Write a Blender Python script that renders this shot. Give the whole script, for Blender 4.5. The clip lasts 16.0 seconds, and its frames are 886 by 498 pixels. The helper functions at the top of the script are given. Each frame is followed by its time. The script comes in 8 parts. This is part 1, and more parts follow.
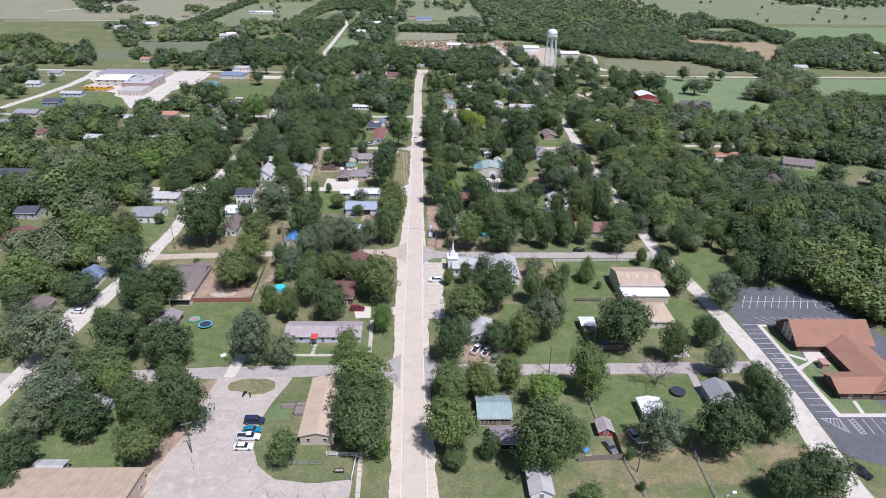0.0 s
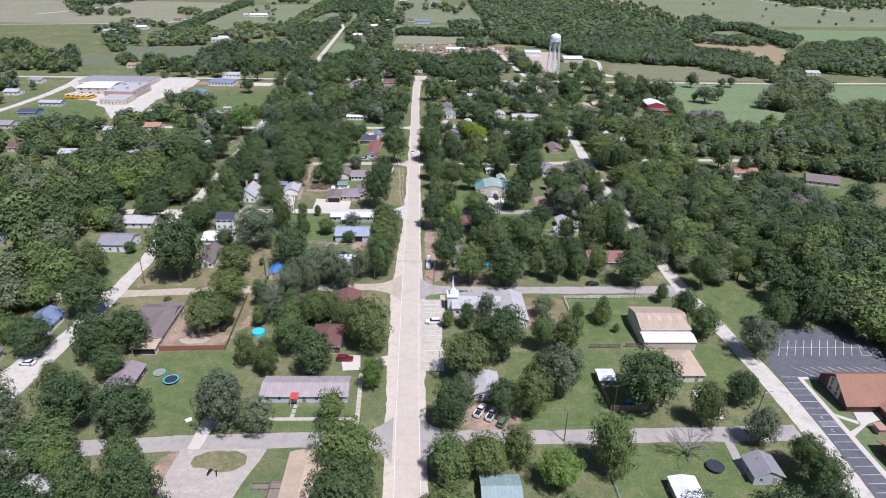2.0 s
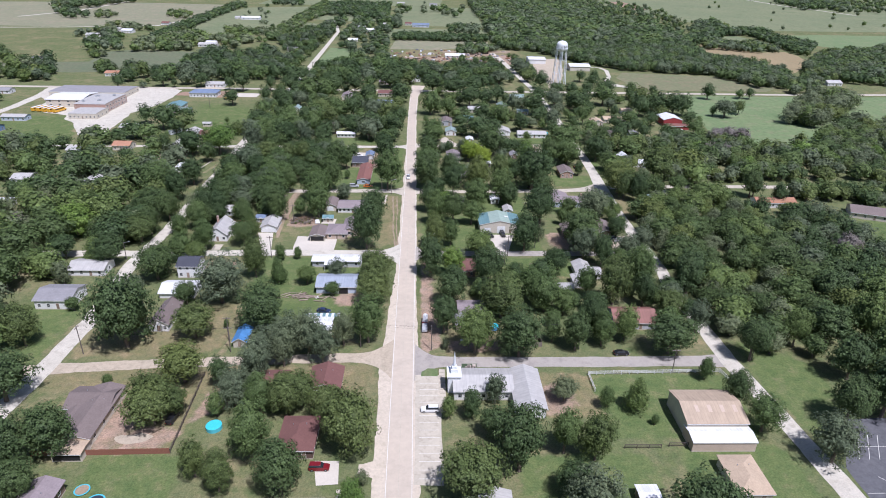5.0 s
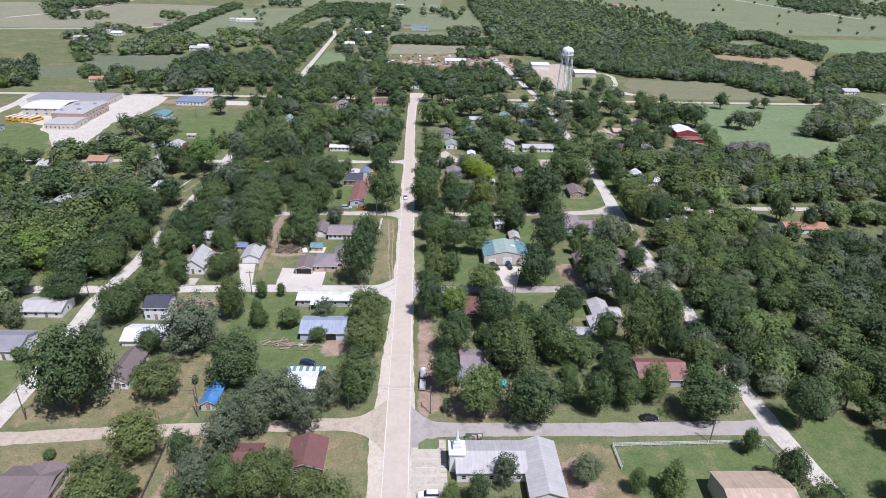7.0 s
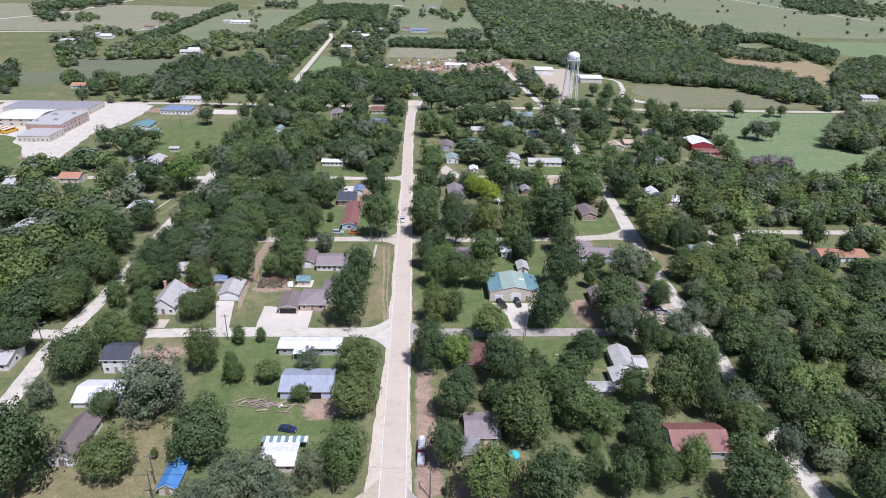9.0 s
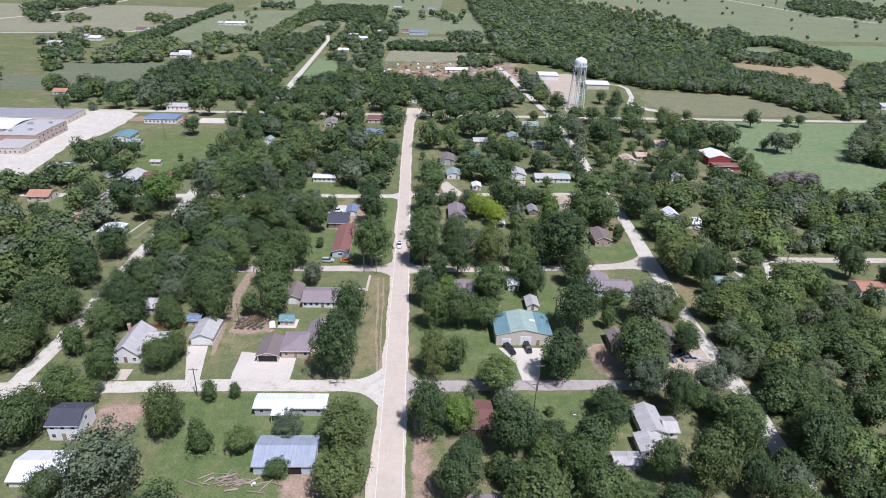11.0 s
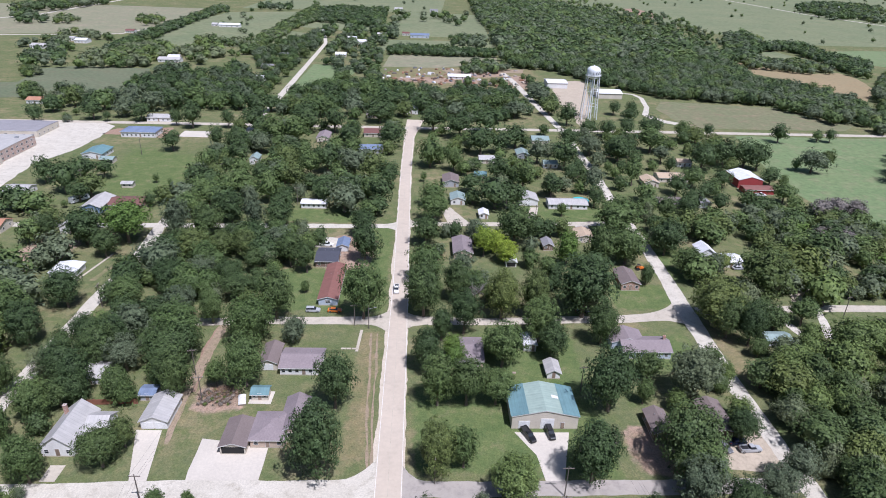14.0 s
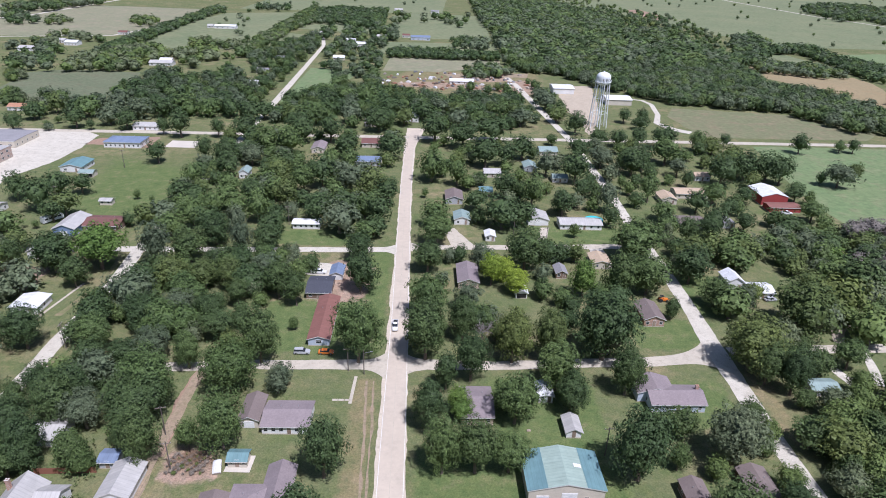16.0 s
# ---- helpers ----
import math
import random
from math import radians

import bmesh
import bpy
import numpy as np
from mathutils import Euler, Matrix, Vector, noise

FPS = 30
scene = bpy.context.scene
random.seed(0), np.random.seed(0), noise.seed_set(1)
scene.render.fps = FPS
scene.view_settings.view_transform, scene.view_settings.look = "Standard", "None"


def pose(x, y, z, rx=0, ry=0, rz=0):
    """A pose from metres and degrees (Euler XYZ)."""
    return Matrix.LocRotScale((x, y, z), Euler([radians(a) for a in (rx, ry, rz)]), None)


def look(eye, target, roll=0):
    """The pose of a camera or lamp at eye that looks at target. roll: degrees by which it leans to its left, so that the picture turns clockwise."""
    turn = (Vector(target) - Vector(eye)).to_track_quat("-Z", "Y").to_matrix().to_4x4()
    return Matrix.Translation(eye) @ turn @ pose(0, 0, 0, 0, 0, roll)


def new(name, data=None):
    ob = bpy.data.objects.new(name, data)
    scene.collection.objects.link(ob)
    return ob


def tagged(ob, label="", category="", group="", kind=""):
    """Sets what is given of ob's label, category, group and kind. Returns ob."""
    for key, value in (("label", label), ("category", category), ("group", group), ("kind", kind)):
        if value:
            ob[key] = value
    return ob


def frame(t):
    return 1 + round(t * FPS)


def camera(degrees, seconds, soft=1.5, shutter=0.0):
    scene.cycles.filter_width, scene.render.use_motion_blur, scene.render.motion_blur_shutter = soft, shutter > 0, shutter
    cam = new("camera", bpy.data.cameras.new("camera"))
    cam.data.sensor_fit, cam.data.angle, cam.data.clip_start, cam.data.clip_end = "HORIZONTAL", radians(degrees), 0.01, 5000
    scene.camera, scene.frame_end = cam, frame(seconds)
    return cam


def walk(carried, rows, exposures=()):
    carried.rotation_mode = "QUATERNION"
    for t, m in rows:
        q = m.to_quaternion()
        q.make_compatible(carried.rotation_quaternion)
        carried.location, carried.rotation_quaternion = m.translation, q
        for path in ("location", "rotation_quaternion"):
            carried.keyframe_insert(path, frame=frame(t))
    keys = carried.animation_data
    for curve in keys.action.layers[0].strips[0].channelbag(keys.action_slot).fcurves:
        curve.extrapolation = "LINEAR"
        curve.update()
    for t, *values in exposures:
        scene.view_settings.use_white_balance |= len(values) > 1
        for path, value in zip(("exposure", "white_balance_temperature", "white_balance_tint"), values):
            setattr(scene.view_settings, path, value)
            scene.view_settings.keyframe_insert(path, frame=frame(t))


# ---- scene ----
cam = camera(70.7, 16.0, 0.95)
PATH = [
    (0, (3.608, 6.375, 109.678), (3.668, 8.175, 108.81), 1.2),
    (0.5, (3.735, 13.102, 109.736), (3.796, 14.902, 108.868), 1.2),
    (1, (3.913, 19.841, 109.825), (3.975, 21.642, 108.958), 1.2),
    (1.5, (4.144, 26.621, 109.966), (4.207, 28.422, 109.099), 1.2),
    (2, (4.344, 33.429, 110.131), (4.407, 35.23, 109.265), 1.2),
    (2.5, (4.556, 40.323, 110.311), (4.62, 42.125, 109.447), 1.2),
    (3, (4.715, 47.28, 110.461), (4.78, 49.082, 109.597), 1.2),
    (3.5, (4.832, 54.261, 110.597), (4.898, 56.064, 109.734), 1.2),
    (4, (4.978, 61.264, 110.694), (5.044, 63.067, 109.83), 1.3),
    (4.2, (5.02, 64.09, 110.714), (5.086, 65.892, 109.849), 1.3),
    (6.5, (5.125, 96.883, 111.145), (5.198, 98.685, 110.28), 1.6),
    (7, (5.227, 103.996, 111.176), (5.299, 105.798, 110.313), 1.6),
    (7.5, (5.309, 111.111, 111.183), (5.382, 112.914, 110.319), 1.6),
    (8, (5.366, 118.186, 111.201), (5.44, 119.988, 110.337), 1.6),
    (8.5, (5.411, 125.204, 111.222), (5.484, 127.006, 110.358), 1.6),
    (9, (5.479, 132.16, 111.245), (5.553, 133.963, 110.382), 1.6),
    (9.2, (5.5, 134.89, 111.248), (5.575, 136.693, 110.385), 1.6),
    (11.5, (5.873, 165.954, 111.243), (5.949, 167.756, 110.381), 1.8),
    (12, (5.881, 172.379, 111.235), (5.957, 174.182, 110.372), 1.8),
    (12.5, (5.843, 178.641, 111.253), (5.919, 180.444, 110.39), 1.9),
    (13, (5.791, 184.812, 111.272), (5.866, 186.615, 110.409), 1.9),
    (13.5, (5.733, 190.944, 111.26), (5.809, 192.746, 110.397), 1.9),
    (14, (5.668, 197.071, 111.243), (5.743, 198.874, 110.38), 2.0),
    (14.5, (5.56, 203.212, 111.216), (5.635, 205.015, 110.354), 2.0),
    (15, (5.439, 209.397, 111.184), (5.514, 211.2, 110.322), 2.0),
    (15.5, (5.256, 215.523, 111.15), (5.332, 217.326, 110.288), 2.0),
    (16, (5.02, 221.57, 111.119), (5.095, 223.373, 110.256), 2.1),
]
walk(cam, [(t, look(eye, target, roll)) for t, eye, target, roll in PATH], [(0.0, 0.05, 5700, 20.5), (16.0, 0.05, 5700, 20.5)])

# ---------------------------------------------------------------- light
SUN_UP, SUN_SIDE = radians(62), radians(147)
world = bpy.data.worlds.new("sky")
scene.world = world
world.use_nodes = True
sky = world.node_tree.nodes.new("ShaderNodeTexSky")
sky.sky_type, sky.sun_disc = 'NISHITA', False
sky.sun_elevation, sky.sun_rotation = SUN_UP, SUN_SIDE
back = world.node_tree.nodes["Background"]
back.inputs[1].default_value = 0.074
world.node_tree.links.new(sky.outputs[0], back.inputs[0])
lamp = bpy.data.lights.new("sun", 'SUN')
lamp.energy, lamp.angle, lamp.color = 5.0, radians(0.55), (1.0, 0.97, 0.94)
to_sun = Vector((math.cos(SUN_UP) * math.sin(SUN_SIDE), math.cos(SUN_UP) * math.cos(SUN_SIDE), math.sin(SUN_UP)))
new("sun", lamp).matrix_world = look(to_sun * 300, (0, 0, 0))

# ---------------------------------------------------------------- materials
MATS = {}


def nodes_of(name):
    m = bpy.data.materials.new(name)
    m.use_nodes = True
    MATS[name] = m
    nt = m.node_tree
    return m, nt, nt.nodes["Principled BSDF"]


def noise_node(nt, where, scale, detail=4.0, rough=0.6):
    n = nt.nodes.new("ShaderNodeTexNoise")
    n.inputs["Scale"].default_value, n.inputs["Detail"].default_value, n.inputs["Roughness"].default_value = scale, detail, rough
    nt.links.new(where, n.inputs["Vector"])
    return n.outputs["Fac"]


def ramp_node(nt, fac, stops):
    r = nt.nodes.new("ShaderNodeValToRGB")
    while len(r.color_ramp.elements) < len(stops):
        r.color_ramp.elements.new(0.5)
    for e, (p, c) in zip(r.color_ramp.elements, stops):
        e.position, e.color = p, (*c, 1)
    nt.links.new(fac, r.inputs[0])
    return r.outputs[0]


def mix_node(nt, kind, fac, a, b):
    n = nt.nodes.new("ShaderNodeMix")
    n.data_type, n.blend_type = 'RGBA', kind
    for sock, v in ((n.inputs[0], fac), (n.inputs[6], a), (n.inputs[7], b)):
        if isinstance(v, bpy.types.NodeSocket):
            nt.links.new(v, sock)
        elif isinstance(v, tuple):
            sock.default_value = (*v, 1)
        else:
            sock.default_value = v
    return n.outputs[2]


def place(nt, kind):
    if kind == "world":
        return nt.nodes.new("ShaderNodeNewGeometry").outputs["Position"]
    return nt.nodes.new("ShaderNodeTexCoord").outputs["Object"]


def surface(name, low, high, big=0.05, small=1.5, rough=0.9, metal=0.0, bump=0.0, grain=0.5, where="world", piece=0.0, sharp=0.18, third=None):
    """Two tones spread by a large noise, broken up by a fine one; piece: spread from object to object."""
    m, nt, bsdf = nodes_of(name)
    pos = place(nt, where)
    c = ramp_node(nt, noise_node(nt, pos, big, 5.0, 0.62), [(0.5 - sharp, low), (0.5 + sharp, high)])
    if third:
        f = ramp_node(nt, noise_node(nt, pos, big * 3.1, 6.0, 0.7), [(0.50, (0, 0, 0)), (0.64, (1, 1, 1))])
        c = mix_node(nt, 'MIX', f, c, third)
    fine = noise_node(nt, pos, small, 4.0, 0.7)
    g = ramp_node(nt, fine, [(0.25, (1 - grain,) * 3), (0.75, (1 + grain * 0.6,) * 3)])
    c = mix_node(nt, 'MULTIPLY', 1.0, c, g)
    if piece:
        r = ramp_node(nt, nt.nodes.new("ShaderNodeObjectInfo").outputs["Random"], [(0, (1 - piece,) * 3), (1, (1 + piece,) * 3)])
        c = mix_node(nt, 'MULTIPLY', 1.0, c, r)
    nt.links.new(c, bsdf.inputs["Base Color"])
    bsdf.inputs["Roughness"].default_value, bsdf.inputs["Metallic"].default_value = rough, metal
    if bump:
        b = nt.nodes.new("ShaderNodeBump")
        b.inputs["Strength"].default_value, b.inputs["Distance"].default_value = bump, 0.1
        nt.links.new(fine, b.inputs["Height"])
        nt.links.new(b.outputs[0], bsdf.inputs["Normal"])
    return m


def leafy(name, dark, light, tip):
    """Foliage: hue spread from tree to tree, tone from leaf to leaf."""
    m, nt, bsdf = nodes_of(name)
    geo = nt.nodes.new("ShaderNodeNewGeometry")
    c = ramp_node(nt, geo.outputs["Random Per Island"], [(0.0, dark), (0.55, light), (1.0, tip)])
    o = ramp_node(nt, nt.nodes.new("ShaderNodeObjectInfo").outputs["Random"], [(0, (0.80, 0.84, 0.82)), (0.5, (1, 1, 1)), (1, (1.24, 1.17, 1.04))])
    c = mix_node(nt, 'MULTIPLY', 1.0, c, o)
    patchy = ramp_node(nt, noise_node(nt, geo.outputs["Position"], 0.14, 3.0, 0.5), [(0.3, (0.87, 0.89, 0.87)), (0.7, (1.13, 1.10, 1.03))])
    c = mix_node(nt, 'MULTIPLY', 1.0, c, patchy)
    spray = ramp_node(nt, noise_node(nt, geo.outputs["Position"], 1.9, 3.0, 0.8), [(0.36, (0.80, 0.83, 0.83)), (0.66, (1.20, 1.16, 1.12))])
    c = mix_node(nt, 'MULTIPLY', 1.0, c, spray)
    nt.links.new(c, bsdf.inputs["Base Color"])
    bsdf.inputs["Roughness"].default_value = 0.62
    bsdf.inputs["Specular IOR Level"].default_value = 0.22
    t = nt.nodes.new("ShaderNodeBsdfTranslucent")
    nt.links.new(c, t.inputs[0])
    mix = nt.nodes.new("ShaderNodeMixShader")
    mix.inputs[0].default_value = 0.17
    nt.links.new(bsdf.outputs[0], mix.inputs[1])
    nt.links.new(t.outputs[0], mix.inputs[2])
    nt.links.new(mix.outputs[0], nt.nodes["Material Output"].inputs[0])
    return m


def plain(name, colour, rough=0.6, metal=0.0, grain=0.15, small=3.0, where="object", piece=0.0):
    dim = tuple(v * 0.86 for v in colour)
    return surface(name, dim, colour, 0.35, small, rough, metal, 0.0, grain, where, piece)


def shingle(name, colour):
    """Asphalt shingle: courses and stained patches."""
    m = surface(name, tuple(v * 0.9 for v in colour), tuple(v * 1.06 for v in colour), 0.25, 2.2, 0.95, 0, 0.25, 0.2, "object", 0.06)
    return m


def sheet_metal(name, colour):
    """Ribbed metal roofing with faint runs of weathering along the slope."""
    m, nt, bsdf = nodes_of(name)
    pos = place(nt, "object")
    sep = nt.nodes.new("ShaderNodeMapping")
    sep.inputs["Scale"].default_value = (1.1, 0.12, 0.12)
    nt.links.new(pos, sep.inputs[0])
    run = noise_node(nt, sep.outputs[0], 1.2, 5.0, 0.7)
    c = ramp_node(nt, run, [(0.3, tuple(v * 0.80 for v in colour)), (0.7, colour)])
    g = ramp_node(nt, noise_node(nt, pos, 0.5, 4.0), [(0.3, (0.88,) * 3), (0.7, (1.06,) * 3)])
    wave = nt.nodes.new("ShaderNodeTexWave")
    wave.bands_direction, wave.inputs["Scale"].default_value, wave.inputs["Distortion"].default_value = 'X', 0.34, 0.0
    nt.links.new(pos, wave.inputs["Vector"])
    seam = ramp_node(nt, wave.outputs["Fac"], [(0.0, (0.80,) * 3), (0.10, (1.0,) * 3)])
    c = mix_node(nt, 'MULTIPLY', 0.6, c, seam)
    nt.links.new(mix_node(nt, 'MULTIPLY', 1.0, c, g), bsdf.inputs["Base Color"])
    bsdf.inputs["Roughness"].default_value, bsdf.inputs["Metallic"].default_value = 0.62, 0.03
    return m


surface("lawn", (0.112, 0.170, 0.062), (0.154, 0.196, 0.080), 0.08, 0.8, 1.0, grain=0.3, third=(0.188, 0.200, 0.094))


def ground_cover(name):
    """Grass that turns to watered lawn, dry grass or bare soil where the sheet's cover says so."""
    m, nt, bsdf = nodes_of(name)
    pos = place(nt, "world")
    n1, n2, n3 = noise_node(nt, pos, 0.03, 5.0), noise_node(nt, pos, 0.16, 6.0, 0.7), noise_node(nt, pos, 1.9, 5.0, 0.8)
    base = ramp_node(nt, n1, [(0.28, (0.118, 0.160, 0.068)), (0.52, (0.166, 0.184, 0.088)), (0.72, (0.268, 0.240, 0.136))])
    base = mix_node(nt, 'MIX', ramp_node(nt, n2, [(0.44, (0, 0, 0)), (0.62, (0.85,) * 3)]), base, (0.110, 0.153, 0.058))
    lawn = ramp_node(nt, n2, [(0.32, (0.092, 0.146, 0.050)), (0.54, (0.126, 0.174, 0.065)), (0.74, (0.200, 0.204, 0.104))])
    dry = ramp_node(nt, n2, [(0.30, (0.150, 0.170, 0.076)), (0.54, (0.216, 0.204, 0.106)), (0.72, (0.288, 0.250, 0.148))])
    soil = ramp_node(nt, n2, [(0.30, (0.215, 0.195, 0.118)), (0.50, (0.320, 0.252, 0.180)), (0.72, (0.415, 0.330, 0.250))])
    cover = nt.nodes.new("ShaderNodeAttribute")
    cover.attribute_name = "cover"
    sep = nt.nodes.new("ShaderNodeSeparateColor")
    nt.links.new(cover.outputs["Color"], sep.inputs[0])
    for k, tone in enumerate((lawn, dry, soil)):
        add = nt.nodes.new("ShaderNodeMath")
        add.operation = 'MULTIPLY_ADD'
        nt.links.new(n2, add.inputs[0])
        add.inputs[1].default_value = 1.1
        nt.links.new(sep.outputs[k], add.inputs[2])
        edge = ramp_node(nt, add.outputs[0], [(0.78, (0, 0, 0)), (1.06, (1, 1, 1))])
        base = mix_node(nt, 'MIX', edge, base, tone)
    fine = ramp_node(nt, n3, [(0.30, (0.58,) * 3), (0.70, (1.34,) * 3)])
    base = mix_node(nt, 'MULTIPLY', 1.0, base, fine)
    base = mix_node(nt, 'MULTIPLY', 1.0, base, (1.06, 0.985, 1.02))
    tuft = ramp_node(nt, noise_node(nt, pos, 0.42, 5.0, 0.75), [(0.34, (0.80, 0.86, 0.84)), (0.64, (1.16, 1.08, 1.04))])
    nt.links.new(mix_node(nt, 'MULTIPLY', 1.0, base, tuft), bsdf.inputs["Base Color"])
    bsdf.inputs["Roughness"].default_value = 1.0
    bsdf.inputs["Specular IOR Level"].default_value = 0.1


ground_cover("grass")
surface("dry_grass", (0.215, 0.195, 0.095), (0.155, 0.165, 0.068), 0.09, 0.9, 1.0, grain=0.35, third=(0.29, 0.225, 0.135))
surface("hay_field", (0.262, 0.248, 0.150), (0.222, 0.228, 0.134), 0.012, 0.16, 1.0, grain=0.3, third=(0.286, 0.252, 0.165))
surface("pasture", (0.168, 0.198, 0.098), (0.214, 0.226, 0.116), 0.008, 0.14, 1.0, grain=0.35, third=(0.156, 0.190, 0.090))
surface("meadow", (0.126, 0.154, 0.080), (0.158, 0.172, 0.096), 0.03, 0.3, 1.0, grain=0.35, third=(0.155, 0.158, 0.088))
surface("green_meadow", (0.140, 0.208, 0.084), (0.182, 0.234, 0.102), 0.03, 0.3, 1.0, grain=0.3, third=(0.206, 0.228, 0.112))
surface("fallow", (0.198, 0.190, 0.100), (0.166, 0.184, 0.088), 0.03, 0.25, 1.0, grain=0.3, third=(0.230, 0.192, 0.110))
surface("stubble", (0.320, 0.246, 0.132), (0.270, 0.222, 0.116), 0.02, 0.3, 1.0, grain=0.25, third=(0.300, 0.226, 0.118))
surface("bare_soil", (0.35, 0.265, 0.185), (0.29, 0.225, 0.145), 0.12, 1.2, 1.0, grain=0.3, third=(0.24, 0.205, 0.115))
surface("red_soil", (0.34, 0.215, 0.150), (0.30, 0.215, 0.145), 0.1, 1.0, 1.0, grain=0.3)
surface("gravel", (0.609, 0.565, 0.469), (0.528, 0.485, 0.396), 0.12, 2.5, 1.0, grain=0.26, bump=0.3, third=(0.457, 0.415, 0.331))
surface("dirt_road", (0.507, 0.424, 0.318), (0.436, 0.364, 0.266), 0.15, 1.2, 1.0, grain=0.25, bump=0.2, third=(0.386, 0.330, 0.240))
surface("worn_asphalt", (0.408, 0.364, 0.311), (0.352, 0.320, 0.279), 0.10, 0.8, 0.95, grain=0.12, third=(0.306, 0.276, 0.244))
surface("highway", (0.550, 0.468, 0.368), (0.507, 0.432, 0.340), 0.06, 0.5, 0.92, grain=0.10, third=(0.485, 0.415, 0.328))
surface("shoulder_gravel", (0.605, 0.522, 0.408), (0.545, 0.468, 0.364), 0.14, 1.4, 1.0, grain=0.18, third=(0.495, 0.426, 0.324))
surface("concrete", (0.540, 0.480, 0.378), (0.460, 0.412, 0.326), 0.16, 1.2, 0.95, grain=0.12, third=(0.412, 0.360, 0.282))
surface("lot_concrete", (0.455, 0.396, 0.325), (0.375, 0.330, 0.275), 0.13, 1.1, 0.95, grain=0.16, third=(0.49, 0.435, 0.36))
surface("pale_concrete", (0.600, 0.546, 0.455), (0.530, 0.482, 0.402), 0.14, 1.5, 0.95, grain=0.12)
surface("fresh_asphalt", (0.112, 0.112, 0.120), (0.138, 0.136, 0.142), 0.10, 0.7, 0.9, grain=0.25, third=(0.098, 0.099, 0.106))
plain("line_paint", (0.74, 0.72, 0.66), 0.8, where="world")
plain("seam_dark", (0.16, 0.145, 0.13), 0.95, where="world")
for n, c in (("tan", (0.47, 0.36, 0.25)), ("brown", (0.195, 0.155, 0.140)), ("dark red", (0.175, 0.083, 0.070)), ("grey", (0.27, 0.26, 0.265)),
             ("slate", (0.070, 0.074, 0.092)), ("rust brown", (0.315, 0.168, 0.108)), ("orange", (0.40, 0.205, 0.125)), ("mauve", (0.26, 0.215, 0.215))):
    shingle("roof " + n, c)
for n, c in (("white", (0.80, 0.80, 0.79)), ("pale grey", (0.51, 0.49, 0.455)), ("green", (0.36, 0.455, 0.385)), ("teal", (0.165, 0.29, 0.30)), ("sage", (0.30, 0.39, 0.36)),
             ("red brown", (0.27, 0.125, 0.098)), ("blue grey", (0.20, 0.255, 0.36)), ("weathered blue", (0.36, 0.40, 0.46)), ("pink grey", (0.43, 0.365, 0.345)), ("tan metal", (0.50, 0.385, 0.27)), ("blue", (0.095, 0.265, 0.54)), ("red", (0.55, 0.07, 0.06))):
    sheet_metal("roof " + n, c)
for n, c in (("white", (0.78, 0.77, 0.74)), ("cream", (0.62, 0.56, 0.46)), ("pale blue", (0.52, 0.58, 0.66)), ("grey", (0.44, 0.45, 0.47)), ("tan", (0.56, 0.44, 0.34)), ("brown", (0.22, 0.15, 0.11)),
             ("barn red", (0.34, 0.05, 0.045)), ("blue", (0.20, 0.28, 0.42)), ("dark brick", (0.14, 0.085, 0.068))):
    plain("wall " + n, c, 0.85, grain=0.12)
# brick
m, nt, bsdf = nodes_of("wall brick")
tex = nt.nodes.new("ShaderNodeTexBrick")
tex.inputs["Color1"].default_value, tex.inputs["Color2"].default_value, tex.inputs["Mortar"].default_value = (0.36, 0.19, 0.13, 1), (0.44, 0.26, 0.19, 1), (0.5, 0.45, 0.4, 1)
tex.inputs["Scale"].default_value = 4.0
mp = nt.nodes.new("ShaderNodeMapping")
mp.inputs["Rotation"].default_value = (radians(90), 0, 0)
nt.links.new(place(nt, "object"), mp.inputs[0])
nt.links.new(mp.outputs[0], tex.inputs[0])
nt.links.new(tex.outputs[0], bsdf.inputs["Base Color"])
bsdf.inputs["Roughness"].default_value = 0.9
plain("trim", (0.76, 0.75, 0.72), 0.6)
plain("dark_trim", (0.10, 0.075, 0.06), 0.7)
plain("door_paint", (0.30, 0.22, 0.17), 0.5, piece=0.3)
plain("door_white", (0.80, 0.80, 0.78), 0.5)
# near-black colour that paints shade into open bays and a doorway
plain("shade_void", (0.02, 0.019, 0.018), 0.9)
m, nt, bsdf = nodes_of("glass")
bsdf.inputs["Base Color"].default_value = (0.025, 0.030, 0.036, 1)
bsdf.inputs["Roughness"].default_value = 0.08
plain("weathered_wood", (0.25, 0.205, 0.165), 0.9, grain=0.3, small=6.0)
plain("red_wood", (0.30, 0.125, 0.080), 0.9, grain=0.25, small=6.0)
plain("dark_wood", (0.11, 0.085, 0.07), 0.9, grain=0.3, small=6.0)
plain("pole_wood", (0.15, 0.125, 0.105), 0.95, grain=0.3, small=5.0)
plain("galvanised", (0.52, 0.53, 0.54), 0.45, 0.6)
plain("tower_white", (0.80, 0.82, 0.82), 0.5, grain=0.06)
plain("black_paint", (0.02, 0.02, 0.022), 0.5)
plain("rubber", (0.022, 0.022, 0.023), 0.85)
plain("rim_metal", (0.42, 0.42, 0.43), 0.35, 0.7)
plain("lamp_red", (0.45, 0.03, 0.02), 0.3)
plain("lamp_clear", (0.75, 0.75, 0.72), 0.2)
plain("cyan_pad", (0.10, 0.50, 0.58), 0.6)
plain("blue_pad", (0.10, 0.30, 0.50), 0.6)
plain("net_black", (0.035, 0.04, 0.055), 0.7)
plain("pool_water", (0.08, 0.62, 0.66), 0.15)
plain("bark", (0.17, 0.135, 0.105), 1.0, grain=0.35, small=4.0)
